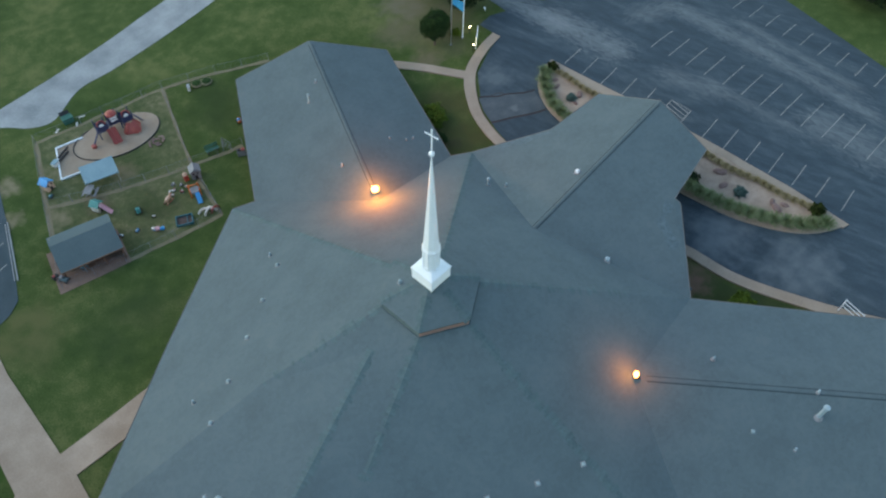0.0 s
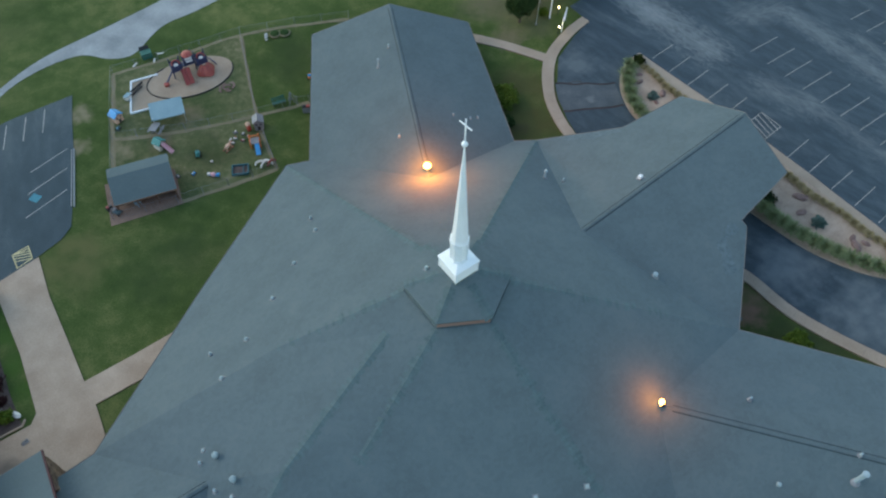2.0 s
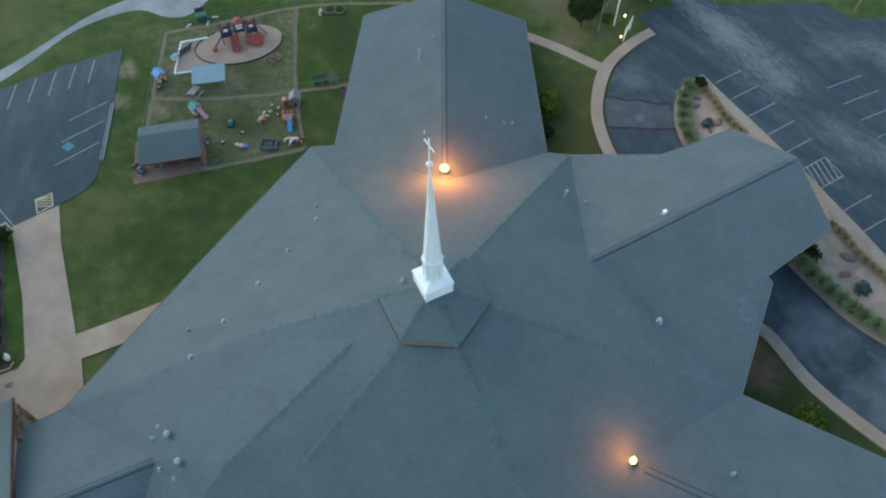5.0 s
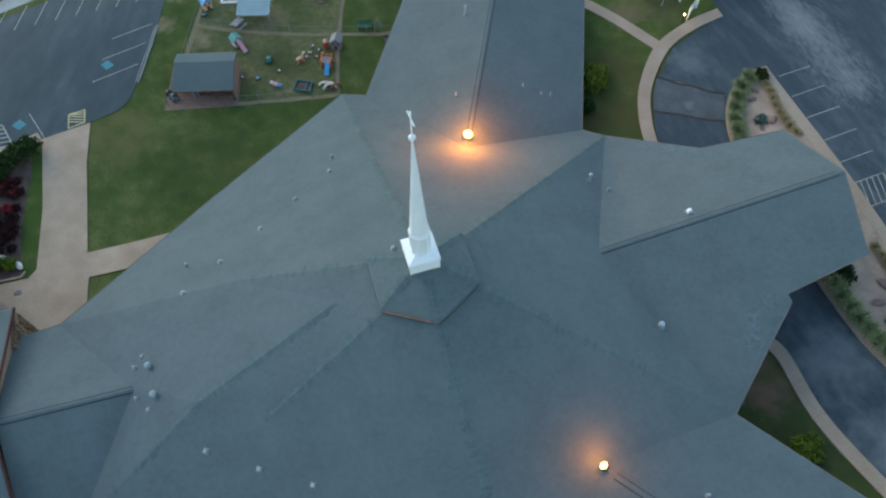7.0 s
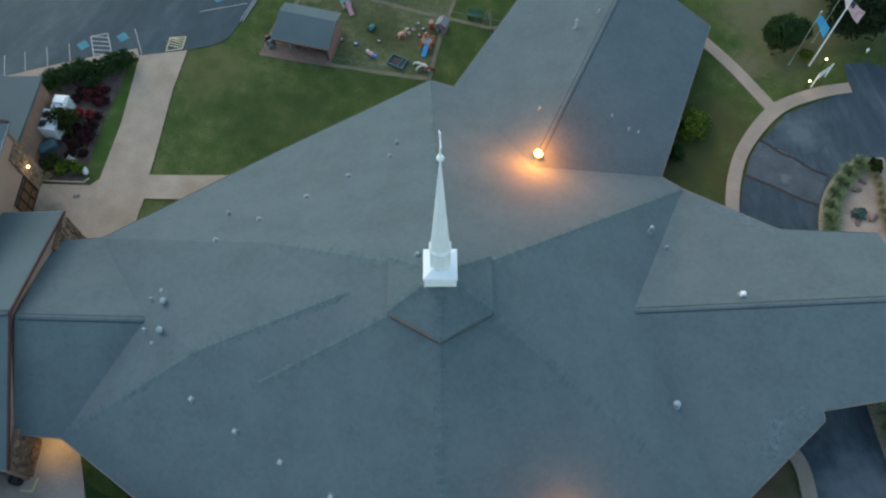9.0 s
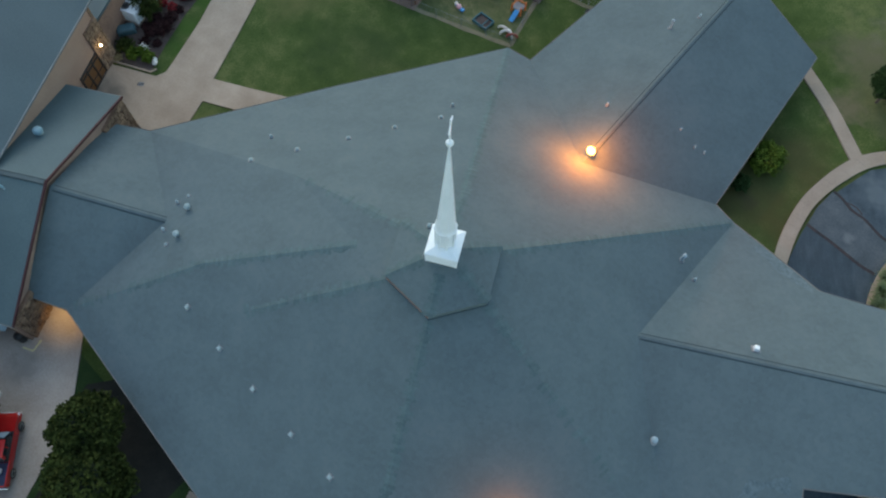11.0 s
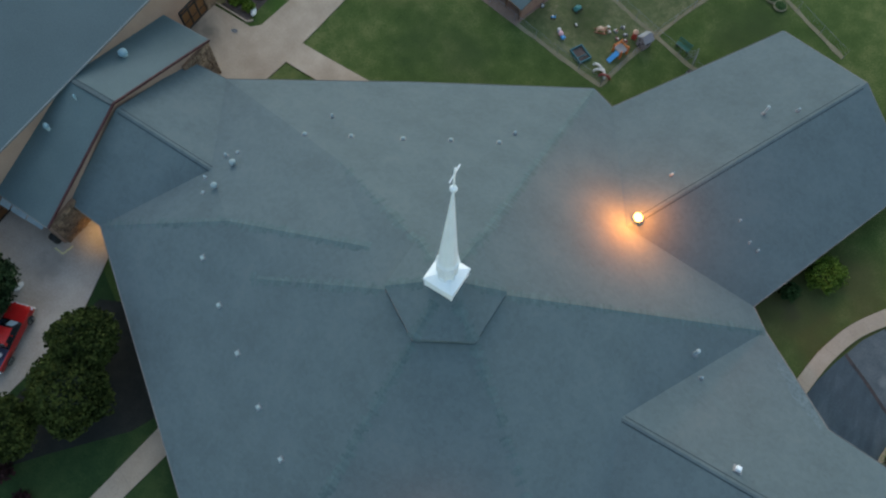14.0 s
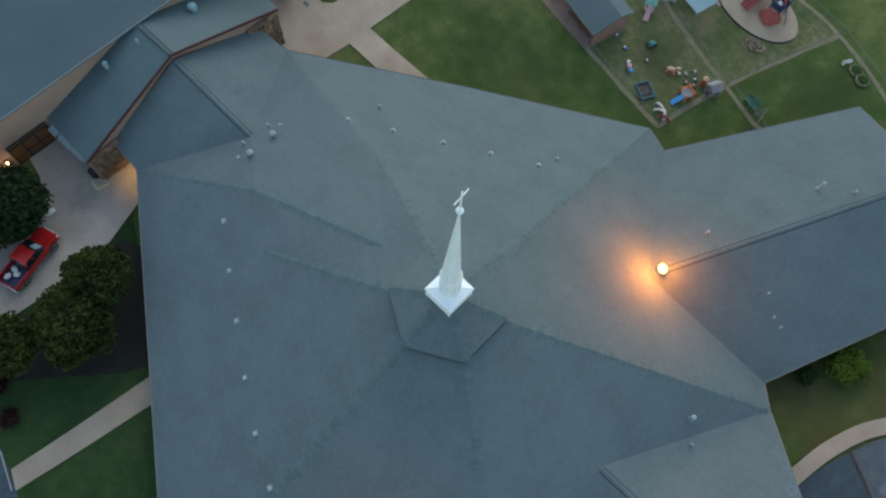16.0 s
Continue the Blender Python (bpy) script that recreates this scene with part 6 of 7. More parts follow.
def play_structure():
    t = thing("play_structure", on_ground(-2.0, 45.8, -8, 0.05), "red and navy play structure with roofs, slides and climber", "play structure")
    towers = [(-1.3, 0.5), (0.2, 0.9), (1.5, 0.4)]
    for cx, cy in towers:
        for sx in (-0.55, 0.55):
            for sy in (-0.55, 0.55):
                part("post", rod((cx + sx, cy + sy, -0.1), (cx + sx, cy + sy, 2.5), 0.06), NAVY, t)
        part("deck", box((1.2, 1.2, 0.1), (cx, cy, 1.15), bevel=0.02), NAVY, t)
        for sy in (-0.55, 0.55):
            part("panel", box((1.05, 0.06, 0.75), (cx, cy + sy, 1.25), bevel=0.02), NAVY, t)
    part("roof", lathe([(0.62, 2.35), (0.62, 2.45), (0.36, 2.75), (0.1, 2.85)], 8, (0.2, 0.9, 0), radians(22.5)), RED, t, "red rounded roof")
    part("sign_panel", box((0.75, 0.05, 0.6), (0.2, 0.22, 1.75), (-35, 0, 0), bevel=0.03), OFFWHITE, t)
    for cx, cy in (towers[0], towers[2]):
        arch = bmesh.new()
        pts = [Vector((cx + 0.45 * math.cos(a), cy - 0.3 + 0.25 * math.sin(a), 2.0 + 0.5 * math.sin(a))) for a in [math.pi * k / 8 for k in range(9)]]
        for p, q in zip(pts, pts[1:]):
            add_rod(arch, p, q, 0.09, sides=8)
        part("arch", arch, RED, t, "red plastic arch")
        disc = lathe([(0.22, -0.04), (0.25, 0.0), (0.22, 0.04)], 16)
        disc.transform(Matrix.Translation((cx, cy - 0.4, 2.0)) @ pose(0, 0, 0, 55, 0, 0))
        part("round_panel", disc, OFFWHITE, t)
    for x0, x1 in ((-0.55, -0.65),):
        s = bmesh.new()
        prev = None
        for k in range(9):
            u = k / 8
            y, z = -0.1 - 1.55 * u, 1.2 * (1 - u) ** 1.3 + 0.12
            x = x0 + (x1 - x0) * u
            row = [s.verts.new((x + dx, y, z + dz)) for dx, dz in ((-0.5, 0.2), (-0.46, 0), (-0.02, 0), (0, 0.16), (0.02, 0), (0.46, 0), (0.5, 0.2))]
            if prev:
                for q in range(6):
                    s.faces.new((prev[q], prev[q + 1], row[q + 1], row[q]))
            prev = row
        part("slide", s, RED, t, "red plastic slide")
    part("climbing_pole", rod((-1.8, 0.3, 1.3), (-2.9, -0.5, 0.4), 0.1, sides=10), NAVY, t)
    part("tube_end", lathe([(0.2, 0), (0.28, 0.05), (0.3, 0.35), (0.2, 0.42)], 14, (-3.0, -0.6, 0.05)), RED, t)
    cl = bmesh.new()
    rows = []
    for k in range(13):
        a = radians(-165 + 14 * k)
        r = 1.05 + 0.1 * math.sin(4 * a)
        lean = 0.55 + 0.06 * math.sin(7 * a)
        rows.append([cl.verts.new((1.55 + r * q * math.cos(a), -0.15 + 1.15 * r * q * math.sin(a), z)) for q, z in ((1.0, 0.0), (1.02, 0.12), (lean + 0.2, 0.75), (lean - 0.12, 1.25), (lean - 0.25, 1.2))])
    for p, q in zip(rows, rows[1:]):
        for m in range(4):
            cl.faces.new((p[m], p[m + 1], q[m + 1], q[m]))
    part("climbing_wall", cl, RED, t, "red moulded rock climber")
    part("bridge", box((0.9, 0.7, 0.08), (-0.55, 0.75, 1.15), bevel=0.02), NAVY, t)
    part("arch_ladder", rod((2.2, 0.6, 1.3), (3.0, 0.2, 0.0), 0.05), NAVY, t)
    for k in range(5):
        part("rung", rod((2.3 + 0.15 * k, 0.3, 1.15 - 0.24 * k), (2.3 + 0.15 * k, 0.9, 1.15 - 0.24 * k), 0.025), NAVY, t)
    for piece in t.children:
        piece.data.transform(Matrix.Diagonal((1.0, 1.0, 0.86, 1.0)))


play_structure()


def pavilion():
    t = thing("open_shed", pose(-13.06, 33.85, -2.30, 0, 0, -15), "open-fronted play shed with a grey pitched roof", "shed")
    g = 0.75
    arc = [(-2.25, 2.25), (-0.6, 2.74), (0.75, 3.12), (1.5, 2.97), (2.25, 2.80)]
    shed_roof = part("roof", slab([((-3.0, y0, z0), (3.0, y0, z0), (3.0, y1, z1), (-3.0, y1, z1)) for (y0, z0), (y1, z1) in zip(arc, arc[1:])], 0.12), METALROOF, t)
    for x in (-2.9, 2.9):
        for (y0, z0), (y1, z1) in zip(arc, arc[1:]):
            part("rafter", beam((x, y0, z0 - 0.1), (x, y1, z1 - 0.1), 0.08, 0.14), WOOD, shed_roof)
    part("fascia", box((6.0, 0.05, 0.16), (0, -2.27, 2.12)), WOOD, t)
    for x in (-2.8, -0.9, 0.95, 2.8):
        part("post", box((0.14, 0.14, 2.0), (x, -2.05, g - 0.5), bevel=0.01), WOOD, t)
    part("back_wall", box((5.6, 0.1, 2.0), (0, 1.95, g - 0.4)), WOOD, t)
    for x in (-2.8, 2.8):
        w = bmesh.new()
        pr = [(-0.6, g - 0.5), (1.9, g - 0.5), (1.9, 2.9), (1.2, 2.86), (-0.6, 2.52)] if x < 0 else [(-2.0, g - 0.5), (1.9, g - 0.5), (1.9, 2.9), (1.2, 2.86), (-2.0, 2.28)]
        rows = [[w.verts.new((x + s, y, z)) for y, z in pr] for s in (-0.05, 0.05)]
        w.faces.new(rows[0]), w.faces.new(rows[1][::-1])
        for k in range(len(pr)):
            w.faces.new((rows[0][k], rows[1][k], rows[1][(k + 1) % len(pr)], rows[0][(k + 1) % len(pr)]))
        bmesh.ops.recalc_face_normals(w, faces=w.faces[:])
        part("end_wall", w, TANBOARD, t, "tan board end wall")


pavilion()
sheet("shed_floor", [(-17.73, 31.2), (-10.85, 30.4), (-9.57, 34.8), (-16.22, 36.29)], 0.05, SHEDFLOOR, "brown earth floor under the open shed", "earth floor")


def canopy_shelter():
    t = thing("canopy_shelter", pose(-6.84, 41.47, -2.64, 0, 0, -17), "pale blue canopy on posts over play tables", "canopy")
    cloth = part("roof", slab([((-1.75, -1.15, 2.6), (1.75, -1.15, 2.6), (1.75, 1.15, 3.0), (-1.75, 1.15, 3.0))], 0.08), CANOPY, t)
    for x in (-1.6, 1.6):
        for y in (-1.0, 1.0):
            part("post", rod((x, y, 1.3), (x, y, 2.75), 0.05), METAL, t)
    for x in (-1.0, 0.0, 1.0):
        part("rib", rod((x, -1.15, 2.54), (x, 1.15, 2.94), 0.025, sides=6), METAL, cloth)


canopy_shelter()


def playhouse(x, y, rz, wall, roof, w, h, label, slide=None, size=1.0):
    t = thing("playhouse", on_ground(x, y, rz, 0.02), label, "playhouse", "playhouses")
    part("walls", box((w, w, h), bevel=0.03, taper=0.97), wall, t)
    r = bmesh.new()
    pr = [(-w * 0.62, h - 0.05), (0, h + w * 0.45), (w * 0.62, h - 0.05), (w * 0.55, h - 0.1), (0, h + w * 0.36), (-w * 0.55, h - 0.1)]
    rows = [[r.verts.new((xx, yy, z)) for xx, z in pr] for yy in (-w * 0.58, w * 0.58)]
    r.faces.new(rows[0]), r.faces.new(rows[1][::-1])
    for k in range(6):
        r.faces.new((rows[0][k], rows[1][k], rows[1][(k + 1) % 6], rows[0][(k + 1) % 6]))
    bmesh.ops.recalc_face_normals(r, faces=r.faces[:])
    part("roof", r, roof, t)
    part("door", box((0.3, 0.04, h * 0.5), (0, -w / 2 - 0.01, 0.02), bevel=0.01), DARK, t)
    for side in (-0.22, 0.22):
        part("window", box((0.2, 0.04, 0.24), (side * w * 1.1, -w * 0.485, h * 0.62), bevel=0.01), DARK, t)
    part("window", box((0.04, 0.3, 0.28), (w / 2 + 0.0, 0, h * 0.5), bevel=0.01), DARK, t)
    if slide:
        s = bmesh.new()
        prev = None
        for k in range(7):
            u = k / 6
            row = [s.verts.new((dx, -w / 2 - 1.2 * u, 0.75 * (1 - u) + 0.08 + dz)) for dx, dz in ((-0.26, 0.14), (-0.22, 0), (0.22, 0), (0.26, 0.14))]
            if prev:
                for q in range(3):
                    s.faces.new((prev[q], prev[q + 1], row[q + 1], row[q]))
            prev = row
        part("slide", s, slide, t)


playhouse(-11.6, 43.6, 20, PEACH, BLUE, 0.95, 0.95, "toy playhouse with beige walls and a bright blue roof")
playhouse(-9.47, 38.15, 25, OFFWHITE, TEAL, 0.9, 0.9, "white toy playhouse with a teal roof and pink slide", PINK)
playhouse(0.5, 35.3, -24, GREYPL, GREYPL, 1.0, 1.15, "grey toy playhouse against the fence")


def toy_climber(x, y, rz):
    t = thing("toy_climber", on_ground(x, y, rz, 0.02), "orange toy climber with a blue slide", "toy climber")
    for sx in (-0.5, 0.5):
        for sy in (-0.4, 0.5):
            part("post", box((0.14, 0.14, 1.15), (sx, sy, 0), bevel=0.02), ORANGE, t)
    for z in (0.25, 0.55, 0.9):
        part("rail", box((1.05, 0.1, 0.1), (0, 0.5, z), bevel=0.02), ORANGE, t)
        part("rail", box((0.1, 0.9, 0.1), (-0.5, 0.05, z), bevel=0.02), ORANGE, t)
    part("deck", box((1.0, 0.9, 0.08), (0, 0.05, 0.6), bevel=0.02), GREYPL, t)
    part("slide", box((0.5, 1.25, 0.09), (0.15, -0.95, 0.3), (28, 0, 0), bevel=0.03), BLUE, t)


toy_climber(-1.05, 33.35, -22)


def ride_on(x, y, rz, body, seat, label, s=1.0, category="ride-on toy", tyre=None):
    t = thing("ride_on_toy", on_ground(x, y, rz, 0.02), label, category, "scattered toys")
    part("body", box((0.75 * s, 0.42 * s, 0.3 * s), (0, 0, 0.1), bevel=0.08 * s, taper=0.85), body, t)
    part("seat", box((0.25 * s, 0.3 * s, 0.2 * s), (-0.15 * s, 0, 0.36 * s), bevel=0.04 * s), seat, t)
    part("handle", rod((0.2 * s, 0, 0.35 * s), (0.15 * s, 0, 0.62 * s), 0.025), DARK, t)
    for sx in (-0.26, 0.26):
        for sy in (-0.23, 0.23):
            w = lathe([(0.04, -0.04), (0.12 * s, -0.04), (0.12 * s, 0.04), (0.04, 0.04)], 12)
            w.transform(Matrix.Translation((sx * s, sy * s, 0.12 * s)) @ pose(0, 0, 0, 90, 0, 0))
            part("wheel", w, tyre or DARK, t)


ride_on(-6.73, 35.3, 70, TEAL, TEAL, "teal plastic ride-on car on the grass", 1.15)
ride_on(-8.25, 33.25, 20, BLUE, OFFWHITE, "small blue tricycle on the grass", 0.6)
ride_on(-5.98, 33.75, -30, OFFWHITE, OFFWHITE, "small white ride-on toy on the grass", 0.42)
ride_on(-9.74, 33.7, 110, CANOPY, OFFWHITE, "small pale ride-on toy beside the shed", 0.6)
ride_on(-12.05, 42.4, 40, SLATEBLUE, CANOPY, "slate-blue toy beside the playhouse", 0.75)
ride_on(-16.6, 32.4, -60, SLATEBLUE, GREYPL, "slate-blue toy cart under the shed roof", 1.2)
ride_on(-17.0, 33.2, 10, DARK, RED, "dark toy cart under the shed roof", 0.9)
ride_on(8.66, 38.08, 60, ORANGE, BLUE, "orange and blue toy against the wing wall", 1.1)
rnd = random.Random(9)
for k, (x, y) in enumerate(((-2.44, 35.26), (-1.93, 34.56), (-1.43, 35.36), (-2.95, 34.86), (-1.11, 34.76), (-2.04, 35.96))):
    ride_on(x, y, rnd.random() * 360, (OFFWHITE, RED, GREYPL)[k % 3], (RED, OFFWHITE, OFFWHITE)[k % 3], "small tricycle standing on worn grass", 0.55, "tricycle", GREYPL)


def rocking_horse(x, y, rz):
    t = thing("rocking_horse", on_ground(x, y, rz, 0.0), "peach plastic rocking horse on the grass", "rocking toy")
    part("body", ball((0, 0, 0.5), 0.26, (1.5, 0.8, 0.8), 2), PEACH, t)
    part("neck", rod((0.3, 0, 0.55), (0.5, 0, 0.95), 0.12, 0.09), PEACH, t)
    part("head", ball((0.6, 0, 0.98), 0.13, (1.5, 0.8, 0.8), 2), OFFWHITE, t)
    for s in (-0.2, 0.2):
        part("runner", box((1.2, 0.07, 0.08), (0, s, 0.04), bevel=0.02), RED, t)
        for q in (-0.3, 0.3):
            part("leg", rod((q, s * 0.6, 0.42), (q * 1.3, s, 0.08), 0.06), PEACH, t)


rocking_horse(-3.67, 34.45, 20)


def sand_table(x, y, rz):
    t = thing("sandbox_frame", on_ground(x, y, rz, 0.0), "sea-green wooden frame sandbox on the grass", "sandbox")
    for s in (-0.62, 0.62):
        part("long_board", box((1.75, 0.12, 0.3), (0, s, 0), bevel=0.02), SEAGREEN, t)
    for s in (-0.82, 0.82):
        part("short_board", box((0.12, 1.2, 0.3), (s, 0, 0), bevel=0.02), SEAGREEN, t)
    part("sand", box((1.55, 1.15, 0.1), (0, 0, 0.01)), MULCH, t)
    part("crossbar", box((0.1, 1.15, 0.08), (0.3, 0, 0.2), bevel=0.02), SEAGREEN, t)


sand_table(-4.05, 31.2, -28)


def seesaw(x, y, rz):
    t = thing("see_saw", on_ground(x, y, rz, 0.0), "pink and blue plastic see-saw on the grass", "see-saw")
    part("rocker", box((1.1, 0.35, 0.18), (0, 0, 0.2), (0, 8, 0), bevel=0.06), BLUE, t)
    part("hub", ball((-0.1, 0, 0.35), 0.3, (1, 0.9, 0.7), 2), PINK, t)
    part("seat", box((0.3, 0.32, 0.3), (0.45, 0, 0.2), bevel=0.05), BLUE, t)
    part("seat", box((0.3, 0.32, 0.3), (-0.5, 0, 0.3), bevel=0.05), OFFWHITE, t)


seesaw(-6.63, 31.92, -35)


def dome_climber(x, y):
    t = thing("dome_climber", on_ground(x, y, -30, 0.0), "low cream and red plastic climbing hoops on the grass", "toy climber")
    for k, (ox, oy, turn, m) in enumerate(((-0.35, 0.1, 0.3, OFFWHITE), (0.1, -0.1, 0.9, OFFWHITE), (0.5, 0.15, -0.4, OFFWHITE), (0.85, 0.05, 0.7, RED))):
        arc = bmesh.new()
        pts = [Vector((ox + 0.5 * math.cos(u) * math.cos(turn), oy + 0.5 * math.cos(u) * math.sin(turn), 0.08 + 0.42 * math.sin(u))) for u in [math.pi * j / 8 for j in range(9)]]
        for p, q in zip(pts, pts[1:]):
            add_rod(arc, p, q, 0.12, sides=8)
        part("hoop", arc, m, t)


dome_climber(-1.7, 30.59)
tw = thing("toy_tower", on_ground(-0.61, 35.55), "red and cream toy tower beside the grey playhouse", "toy")
part("base", box((0.45, 0.45, 0.8), bevel=0.05), RED, tw)
part("top", lathe([(0.2, 0.8), (0.28, 0.95), (0.05, 1.25)], 12), PEACH, tw)
tb = thing("picnic_table", on_ground(-8.84, 40.34, 40), "small weathered grey picnic table with benches", "picnic table")
part("tabletop", box((1.3, 0.65, 0.06), (0, 0, 0.68), bevel=0.015), GREYPL, tb)
for s in (-0.62, 0.62):
    part("bench", box((1.3, 0.24, 0.05), (0, s, 0.4), bevel=0.015), GREYPL, tb)
for s in (-0.45, 0.45):
    part("leg", beam((s, -0.6, 0.02), (s, 0.25, 0.68), 0.06, 0.06), GREYPL, tb)
    part("leg", beam((s, 0.6, 0.02), (s, -0.25, 0.68), 0.06, 0.06), GREYPL, tb)
for x, y, m, lab in ((-14.5, 32.3, CANOPY, "pale blue plastic chair under the shed roof"), (-14.55, 33.0, GREYPL, "grey plastic chair under the shed roof"), (-13.8, 32.2, WOOD, "brown wooden chair under the shed roof")):
    c = thing("plastic_chair", on_ground(x, y, 30, 0.05), lab, "chair")
    part("seat", box((0.5, 0.5, 0.06), (0, 0, 0.42), bevel=0.02), m, c)
    part("backrest", box((0.5, 0.05, 0.5), (0, 0.24, 0.46), (-8, 0, 0), bevel=0.02), m, c)
    for sx in (-0.2, 0.2):
        for sy in (-0.2, 0.2):
            part("leg", rod((sx, sy, 0), (sx, sy, 0.44), 0.03), m, c)
gb = thing("park_bench", on_ground(3.87, 36.79, -12), "green slatted bench beside the fence", "bench")
for k in range(4):
    part("slat", box((1.5, 0.1, 0.04), (0, -0.2 + 0.13 * k, 0.42), bevel=0.01), GREENPL, gb)
for k in range(3):
    part("back_slat", box((1.5, 0.04, 0.1), (0, 0.3 + 0.03 * k, 0.52 + 0.14 * k), bevel=0.01), GREENPL, gb)
for s in (-0.6, 0.6):
    part("frame", box((0.06, 0.5, 0.42), (s, 0, 0), bevel=0.01), DARK, gb)
sd = thing("sand_toy_box", on_ground(-9.37, 45.93, 25, 0.04), "pale green toy box in the sand corner", "toy box")
part("box", box((0.75, 0.5, 0.45), bevel=0.04), OFFWHITE, sd)
part("lid", box((0.8, 0.55, 0.07), (0, 0, 0.45), bevel=0.02), CANOPY, sd)
for k, (x, y) in enumerate(((-8.26, 46.4), (-7.97, 46.96))):
    lg = thing("balance_log", on_ground(x, y, 25, 0.04), "dark balance log lying on the sand", "log", "balance logs")
    part("log", rod((-0.9, 0, 0.14), (0.9, 0, 0.14), 0.11, sides=10), DARK, lg)
dp = thing("dumpster", on_ground(-4.93, 50.94, -8) @ Matrix.Scale(0.66, 4), "green metal dumpster with an open black lid", "dumpster")
part("bin", box((1.7, 1.2, 1.1), bevel=0.04, taper=1.06), GREENPL, dp)
part("lid", box((1.6, 1.1, 0.05), (0, 0.75, 1.15), (55, 0, 0), bevel=0.01), DARK, dp)
for s in (-0.6, 0.6):
    part("fork_pocket", box((0.16, 1.35, 0.16), (s, 0, 0.55), bevel=0.02), GREENPL, dp)
for x, y in ((8.72, 45.86), (9.75, 45.33)):
    ty = thing("tyre_planter", on_ground(x, y), "dusty tan tyre planter with low green plants", "tyre", "tyres")
    bm = lathe([(0.5, 0.02), (0.62, 0.0), (0.68, 0.12), (0.62, 0.24), (0.5, 0.22)], 20)
    part("tyre", bm, DIRT, ty)
    part("plants", lathe([(0.56, 0.05), (0.55, 0.26), (0.3, 0.38)], 16), LEAFEVER, ty, "low green plants")
wb = thing("low_bench", on_ground(7.62, 45.9, 60), "small pale bench beside the fence", "bench")
part("seat", box((0.9, 0.35, 0.06), (0, 0, 0.4), bevel=0.02), GRAVEL, wb)
for s in (-0.35, 0.35):
    part("leg", box((0.08, 0.3, 0.4), (s, 0, 0), bevel=0.01), OFFWHITE, wb)
fr = thing("brick_heap", on_ground(0.32, 42.1), "low round heap of loose reddish bricks in worn grass", "bricks")
rnd = random.Random(12)
for k in range(20):
    a = 2 * math.pi * k / 11 + 0.5 * rnd.random()
    piece = box((0.4, 0.2, 0.09), bevel=0.015)
    piece.transform(pose((0.9 if k < 11 else 0.45) * (0.8 + 0.3 * rnd.random()) * math.cos(a), (0.7 if k < 11 else 0.35) * (0.8 + 0.3 * rnd.random()) * math.sin(a), 0.02 + 0.01 * k / 20, 0, 0, math.degrees(a) + 90 + 40 * (rnd.random() - 0.5)))
    part("brick", piece, BOULDER, fr)
sh = thing("toy_shelf", on_ground(5.84, 34.18, -30, 0.0), "dark toy shelf against the wing wall", "shelf")
part("frame", box((0.9, 0.4, 0.8), bevel=0.02), GREYPL, sh)
for k in range(2):
    part("bin", box((0.4, 0.35, 0.2), (-0.22 + 0.44 * k, -0.05, 0.8), bevel=0.03), RED if k else DARK, sh)


# ---- flagpoles, frames and lamps by the drive ----
def flagpole(x, y, h, r, material, flags, label):
    t = thing("flagpole", on_ground(x, y), label, "flagpole", "flagpoles")
    part("base", lathe([(0.15, -0.05), (0.15, 0.05), (0.08, 0.09)], 16), GREYPL, t)
    part("pole", rod((0, 0, 0), (0, 0, h), r, r * 0.55, 10), material, t)
    part("finial", ball((0, 0, h + 0.07), 0.09), METAL, t)
    for z, a, m, w, d in flags:
        f = bmesh.new()
        rows = []
        for k in range(9):
            u = k / 8
            off = 0.16 * math.sin(5 * u + z) * u
            px, py = u * w * math.cos(a) - off * math.sin(a), u * w * math.sin(a) + off * math.cos(a)
            rows.append([f.verts.new((px, py, z - d * j / 4 - 0.85 * u * w * (0.6 + 0.1 * j))) for j in range(5)])
        for p, q in zip(rows, rows[1:]):
            for j in range(4):
                f.faces.new((p[j], p[j + 1], q[j + 1], q[j]))
        part("flag", f, m, t)


flagpole(33.47, 27.9, 6.8, 0.05, METAL, [(6.6, -0.7, FLAGBLUE, 1.35, 0.85)], "slim grey flagpole with a drooping sky-blue flag")
flagpole(35.3, 27.65, 8.6, 0.09, WHITE, [(8.3, -0.5, FLAGPINK, 1.5, 0.9), (8.32, -0.5, NAVY, 0.6, 0.45)], "tall white flagpole with a drooping striped flag")
flagpole(36.2, 30.4, 7.0, 0.05, METAL, [(6.8, -0.9, FLAGPALE, 1.1, 0.75)], "slim grey flagpole with a drooping white flag")


def white_frame(x, y, rz):
    t = thing("white_sign_frame", on_ground(x, y, rz), "white metal frame with crossbars beside the drive", "sign frame", "sign frames")
    for s in (-0.95, 0.95):
        part("post", rod((s, 0, -0.1), (s, 0, 1.9), 0.055), WHITE, t)
    for z in (1.0, 1.45, 1.85):
        part("crossbar", box((1.9, 0.05, 0.07), (0, 0, z - 0.06), bevel=0.01), WHITE, t)


white_frame(35.66, 25.69, 36), white_frame(28.3, -24.5, 75)


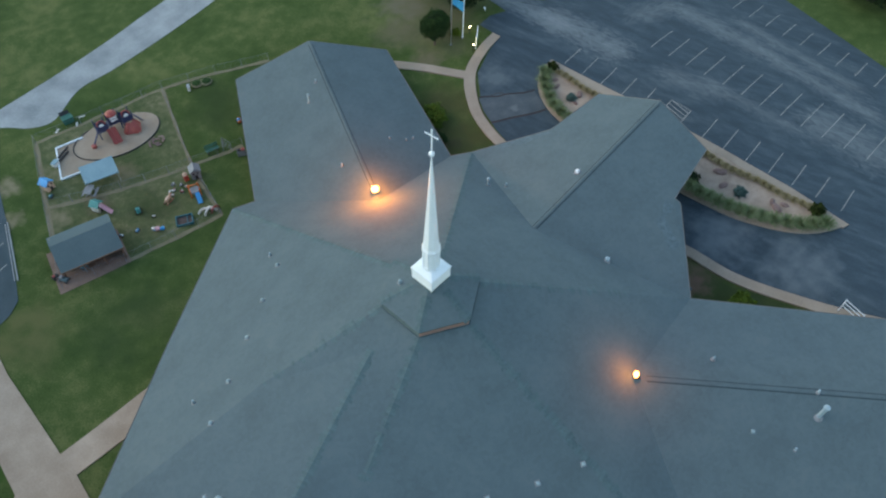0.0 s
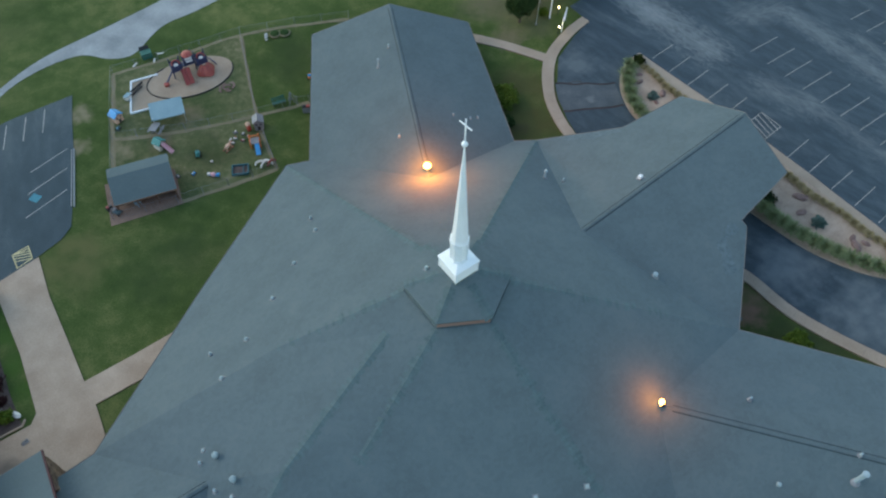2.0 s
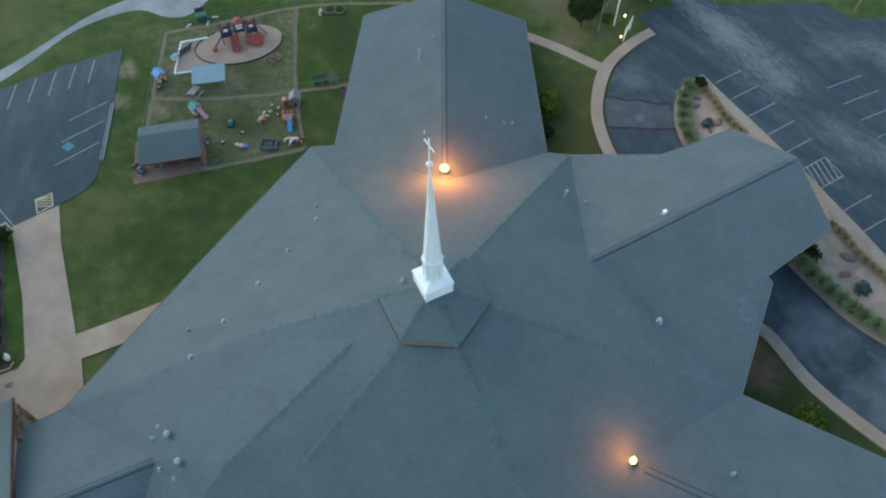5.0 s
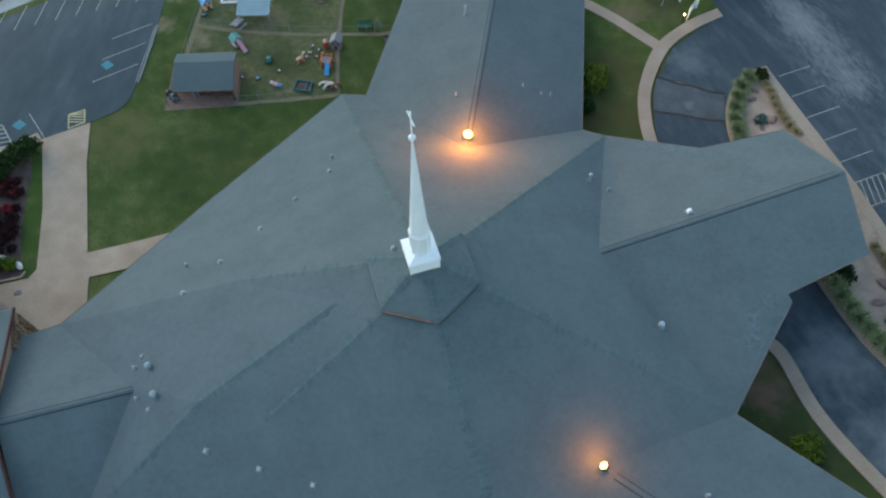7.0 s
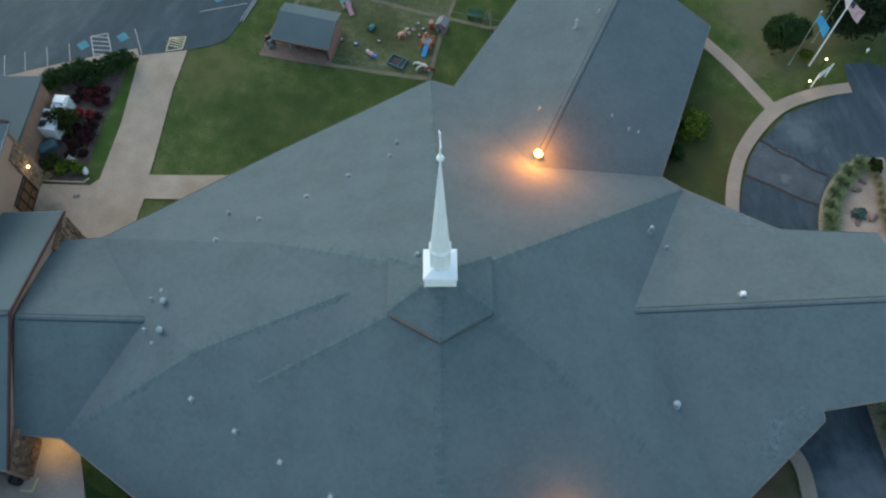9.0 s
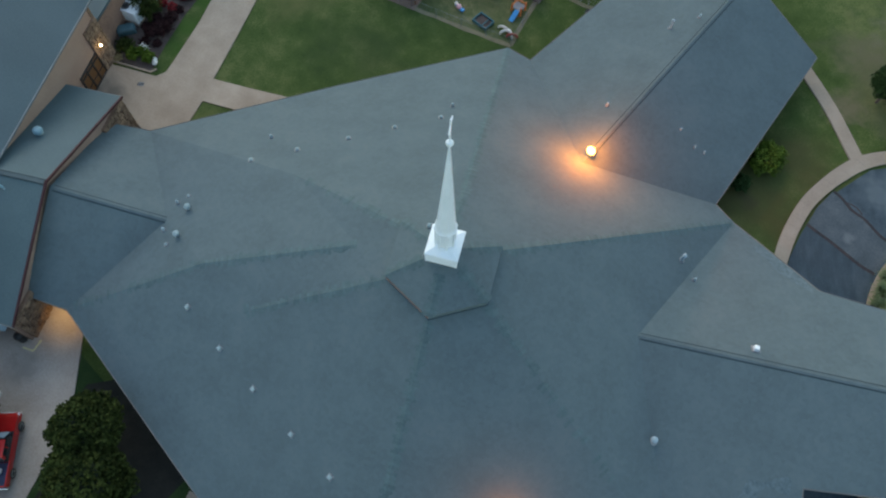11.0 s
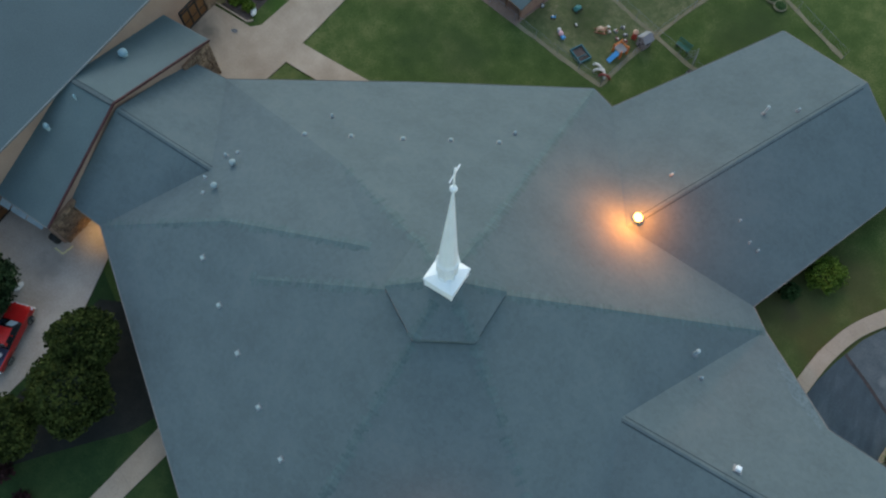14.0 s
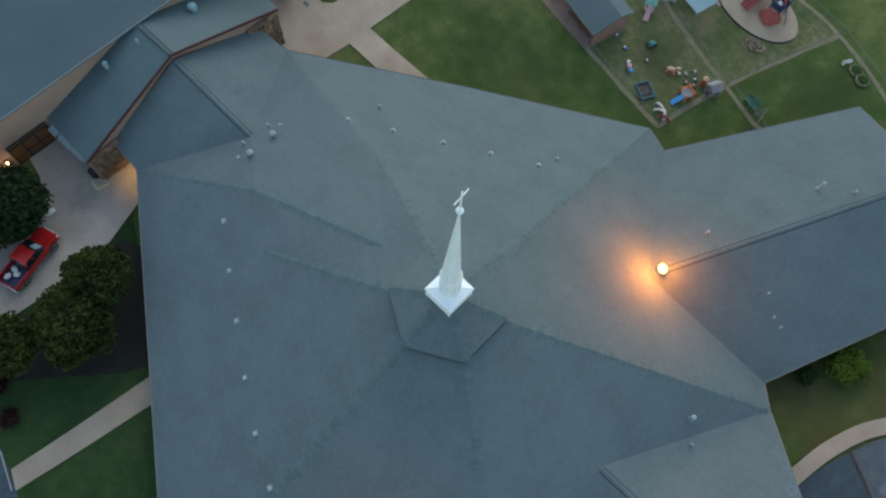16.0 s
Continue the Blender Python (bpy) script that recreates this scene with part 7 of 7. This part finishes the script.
def globe_lamp(x, y, h=0.9):
    t = thing("bollard_lamp", on_ground(x, y), "lit globe lamp on a short post by the drive", "lamp", "bollard lamps")
    part("post", rod((0, 0, -0.05), (0, 0, h), 0.05), DARK, t)
    part("globe", ball((0, 0, h + 0.1), 0.09, sub=2), GLOBE, t)
    l = new("bollard_light", bpy.data.lights.new("bollard_light", "POINT"))
    l.data.energy, l.data.color, l.data.shadow_soft_size = 6, (1.0, 0.8, 0.5), 0.15
    l.location = (x, y, ground_z(x, y) + h + 0.45)


globe_lamp(34.4, 25.14), globe_lamp(36.42, 27.49)
for x, y, h in ((59.7, 17.1, 6.5),):
    lp = thing("street_lamp", on_ground(x, y), "grey car park lamp on a tall pole", "street lamp")
    part("pole", rod((0, 0, -0.1), (0, 0, h), 0.09, 0.06), METAL, lp)
    part("head", box((0.7, 0.3, 0.16), (-0.3, 0, h - 0.05), bevel=0.03), METAL, lp)
for x, y, rz in ((40.9, 28.8, 30), (47.2, 25.6, 80)):
    st = thing("yard_sign", on_ground(x, y, rz), "small white sign board on short legs", "sign", "yard signs")
    part("board", box((0.4, 0.03, 0.3), (0, 0, 0.3), (-35, 0, 0), bevel=0.008), WHITE, st)
    for u in (-0.14, 0.14):
        part("leg", rod((u, 0, -0.05), (u, 0, 0.35), 0.015), METAL, st)
for x, y, rz in ((-6.61, 50.42, 30), (-3.47, 50.63, -20), (-4.52, 49.94, 60)):
    bd = thing("loose_board", on_ground(x, y, rz, 0.02), "pale scrap board lying beside the dumpster", "board", "scrap boards")
    part("plank", box((0.7, 0.18, 0.05), bevel=0.01), OFFWHITE, bd)


def fence_gate(x, y, rz):
    t = thing("fence_gate", on_ground(x, y, rz, 0.05), "grey tube-framed chain-link gate standing open by the bench", "gate", "fence gates")
    for s in (0.0, 1.1):
        part("stile", rod((s, 0, 0), (s, 0, 1.15), 0.022, sides=8), GREYPL, t)
    for z in (0.05, 0.6, 1.15):
        part("rail", rod((0, 0, z), (1.1, 0, z), 0.018, sides=8), GREYPL, t)
    w = bmesh.new()
    for k in range(8):
        add_rod(w, (1.1 * k / 8, 0, 0.05), (1.1 * (k + 1) / 8, 0, 1.15), 0.004, sides=3)
        add_rod(w, (1.1 * (k + 1) / 8, 0, 0.05), (1.1 * k / 8, 0, 1.15), 0.004, sides=3)
    part("wire_mesh", w, GREYPL, t)


fence_gate(4.69, 35.89, 55), fence_gate(5.51, 35.57, 100)
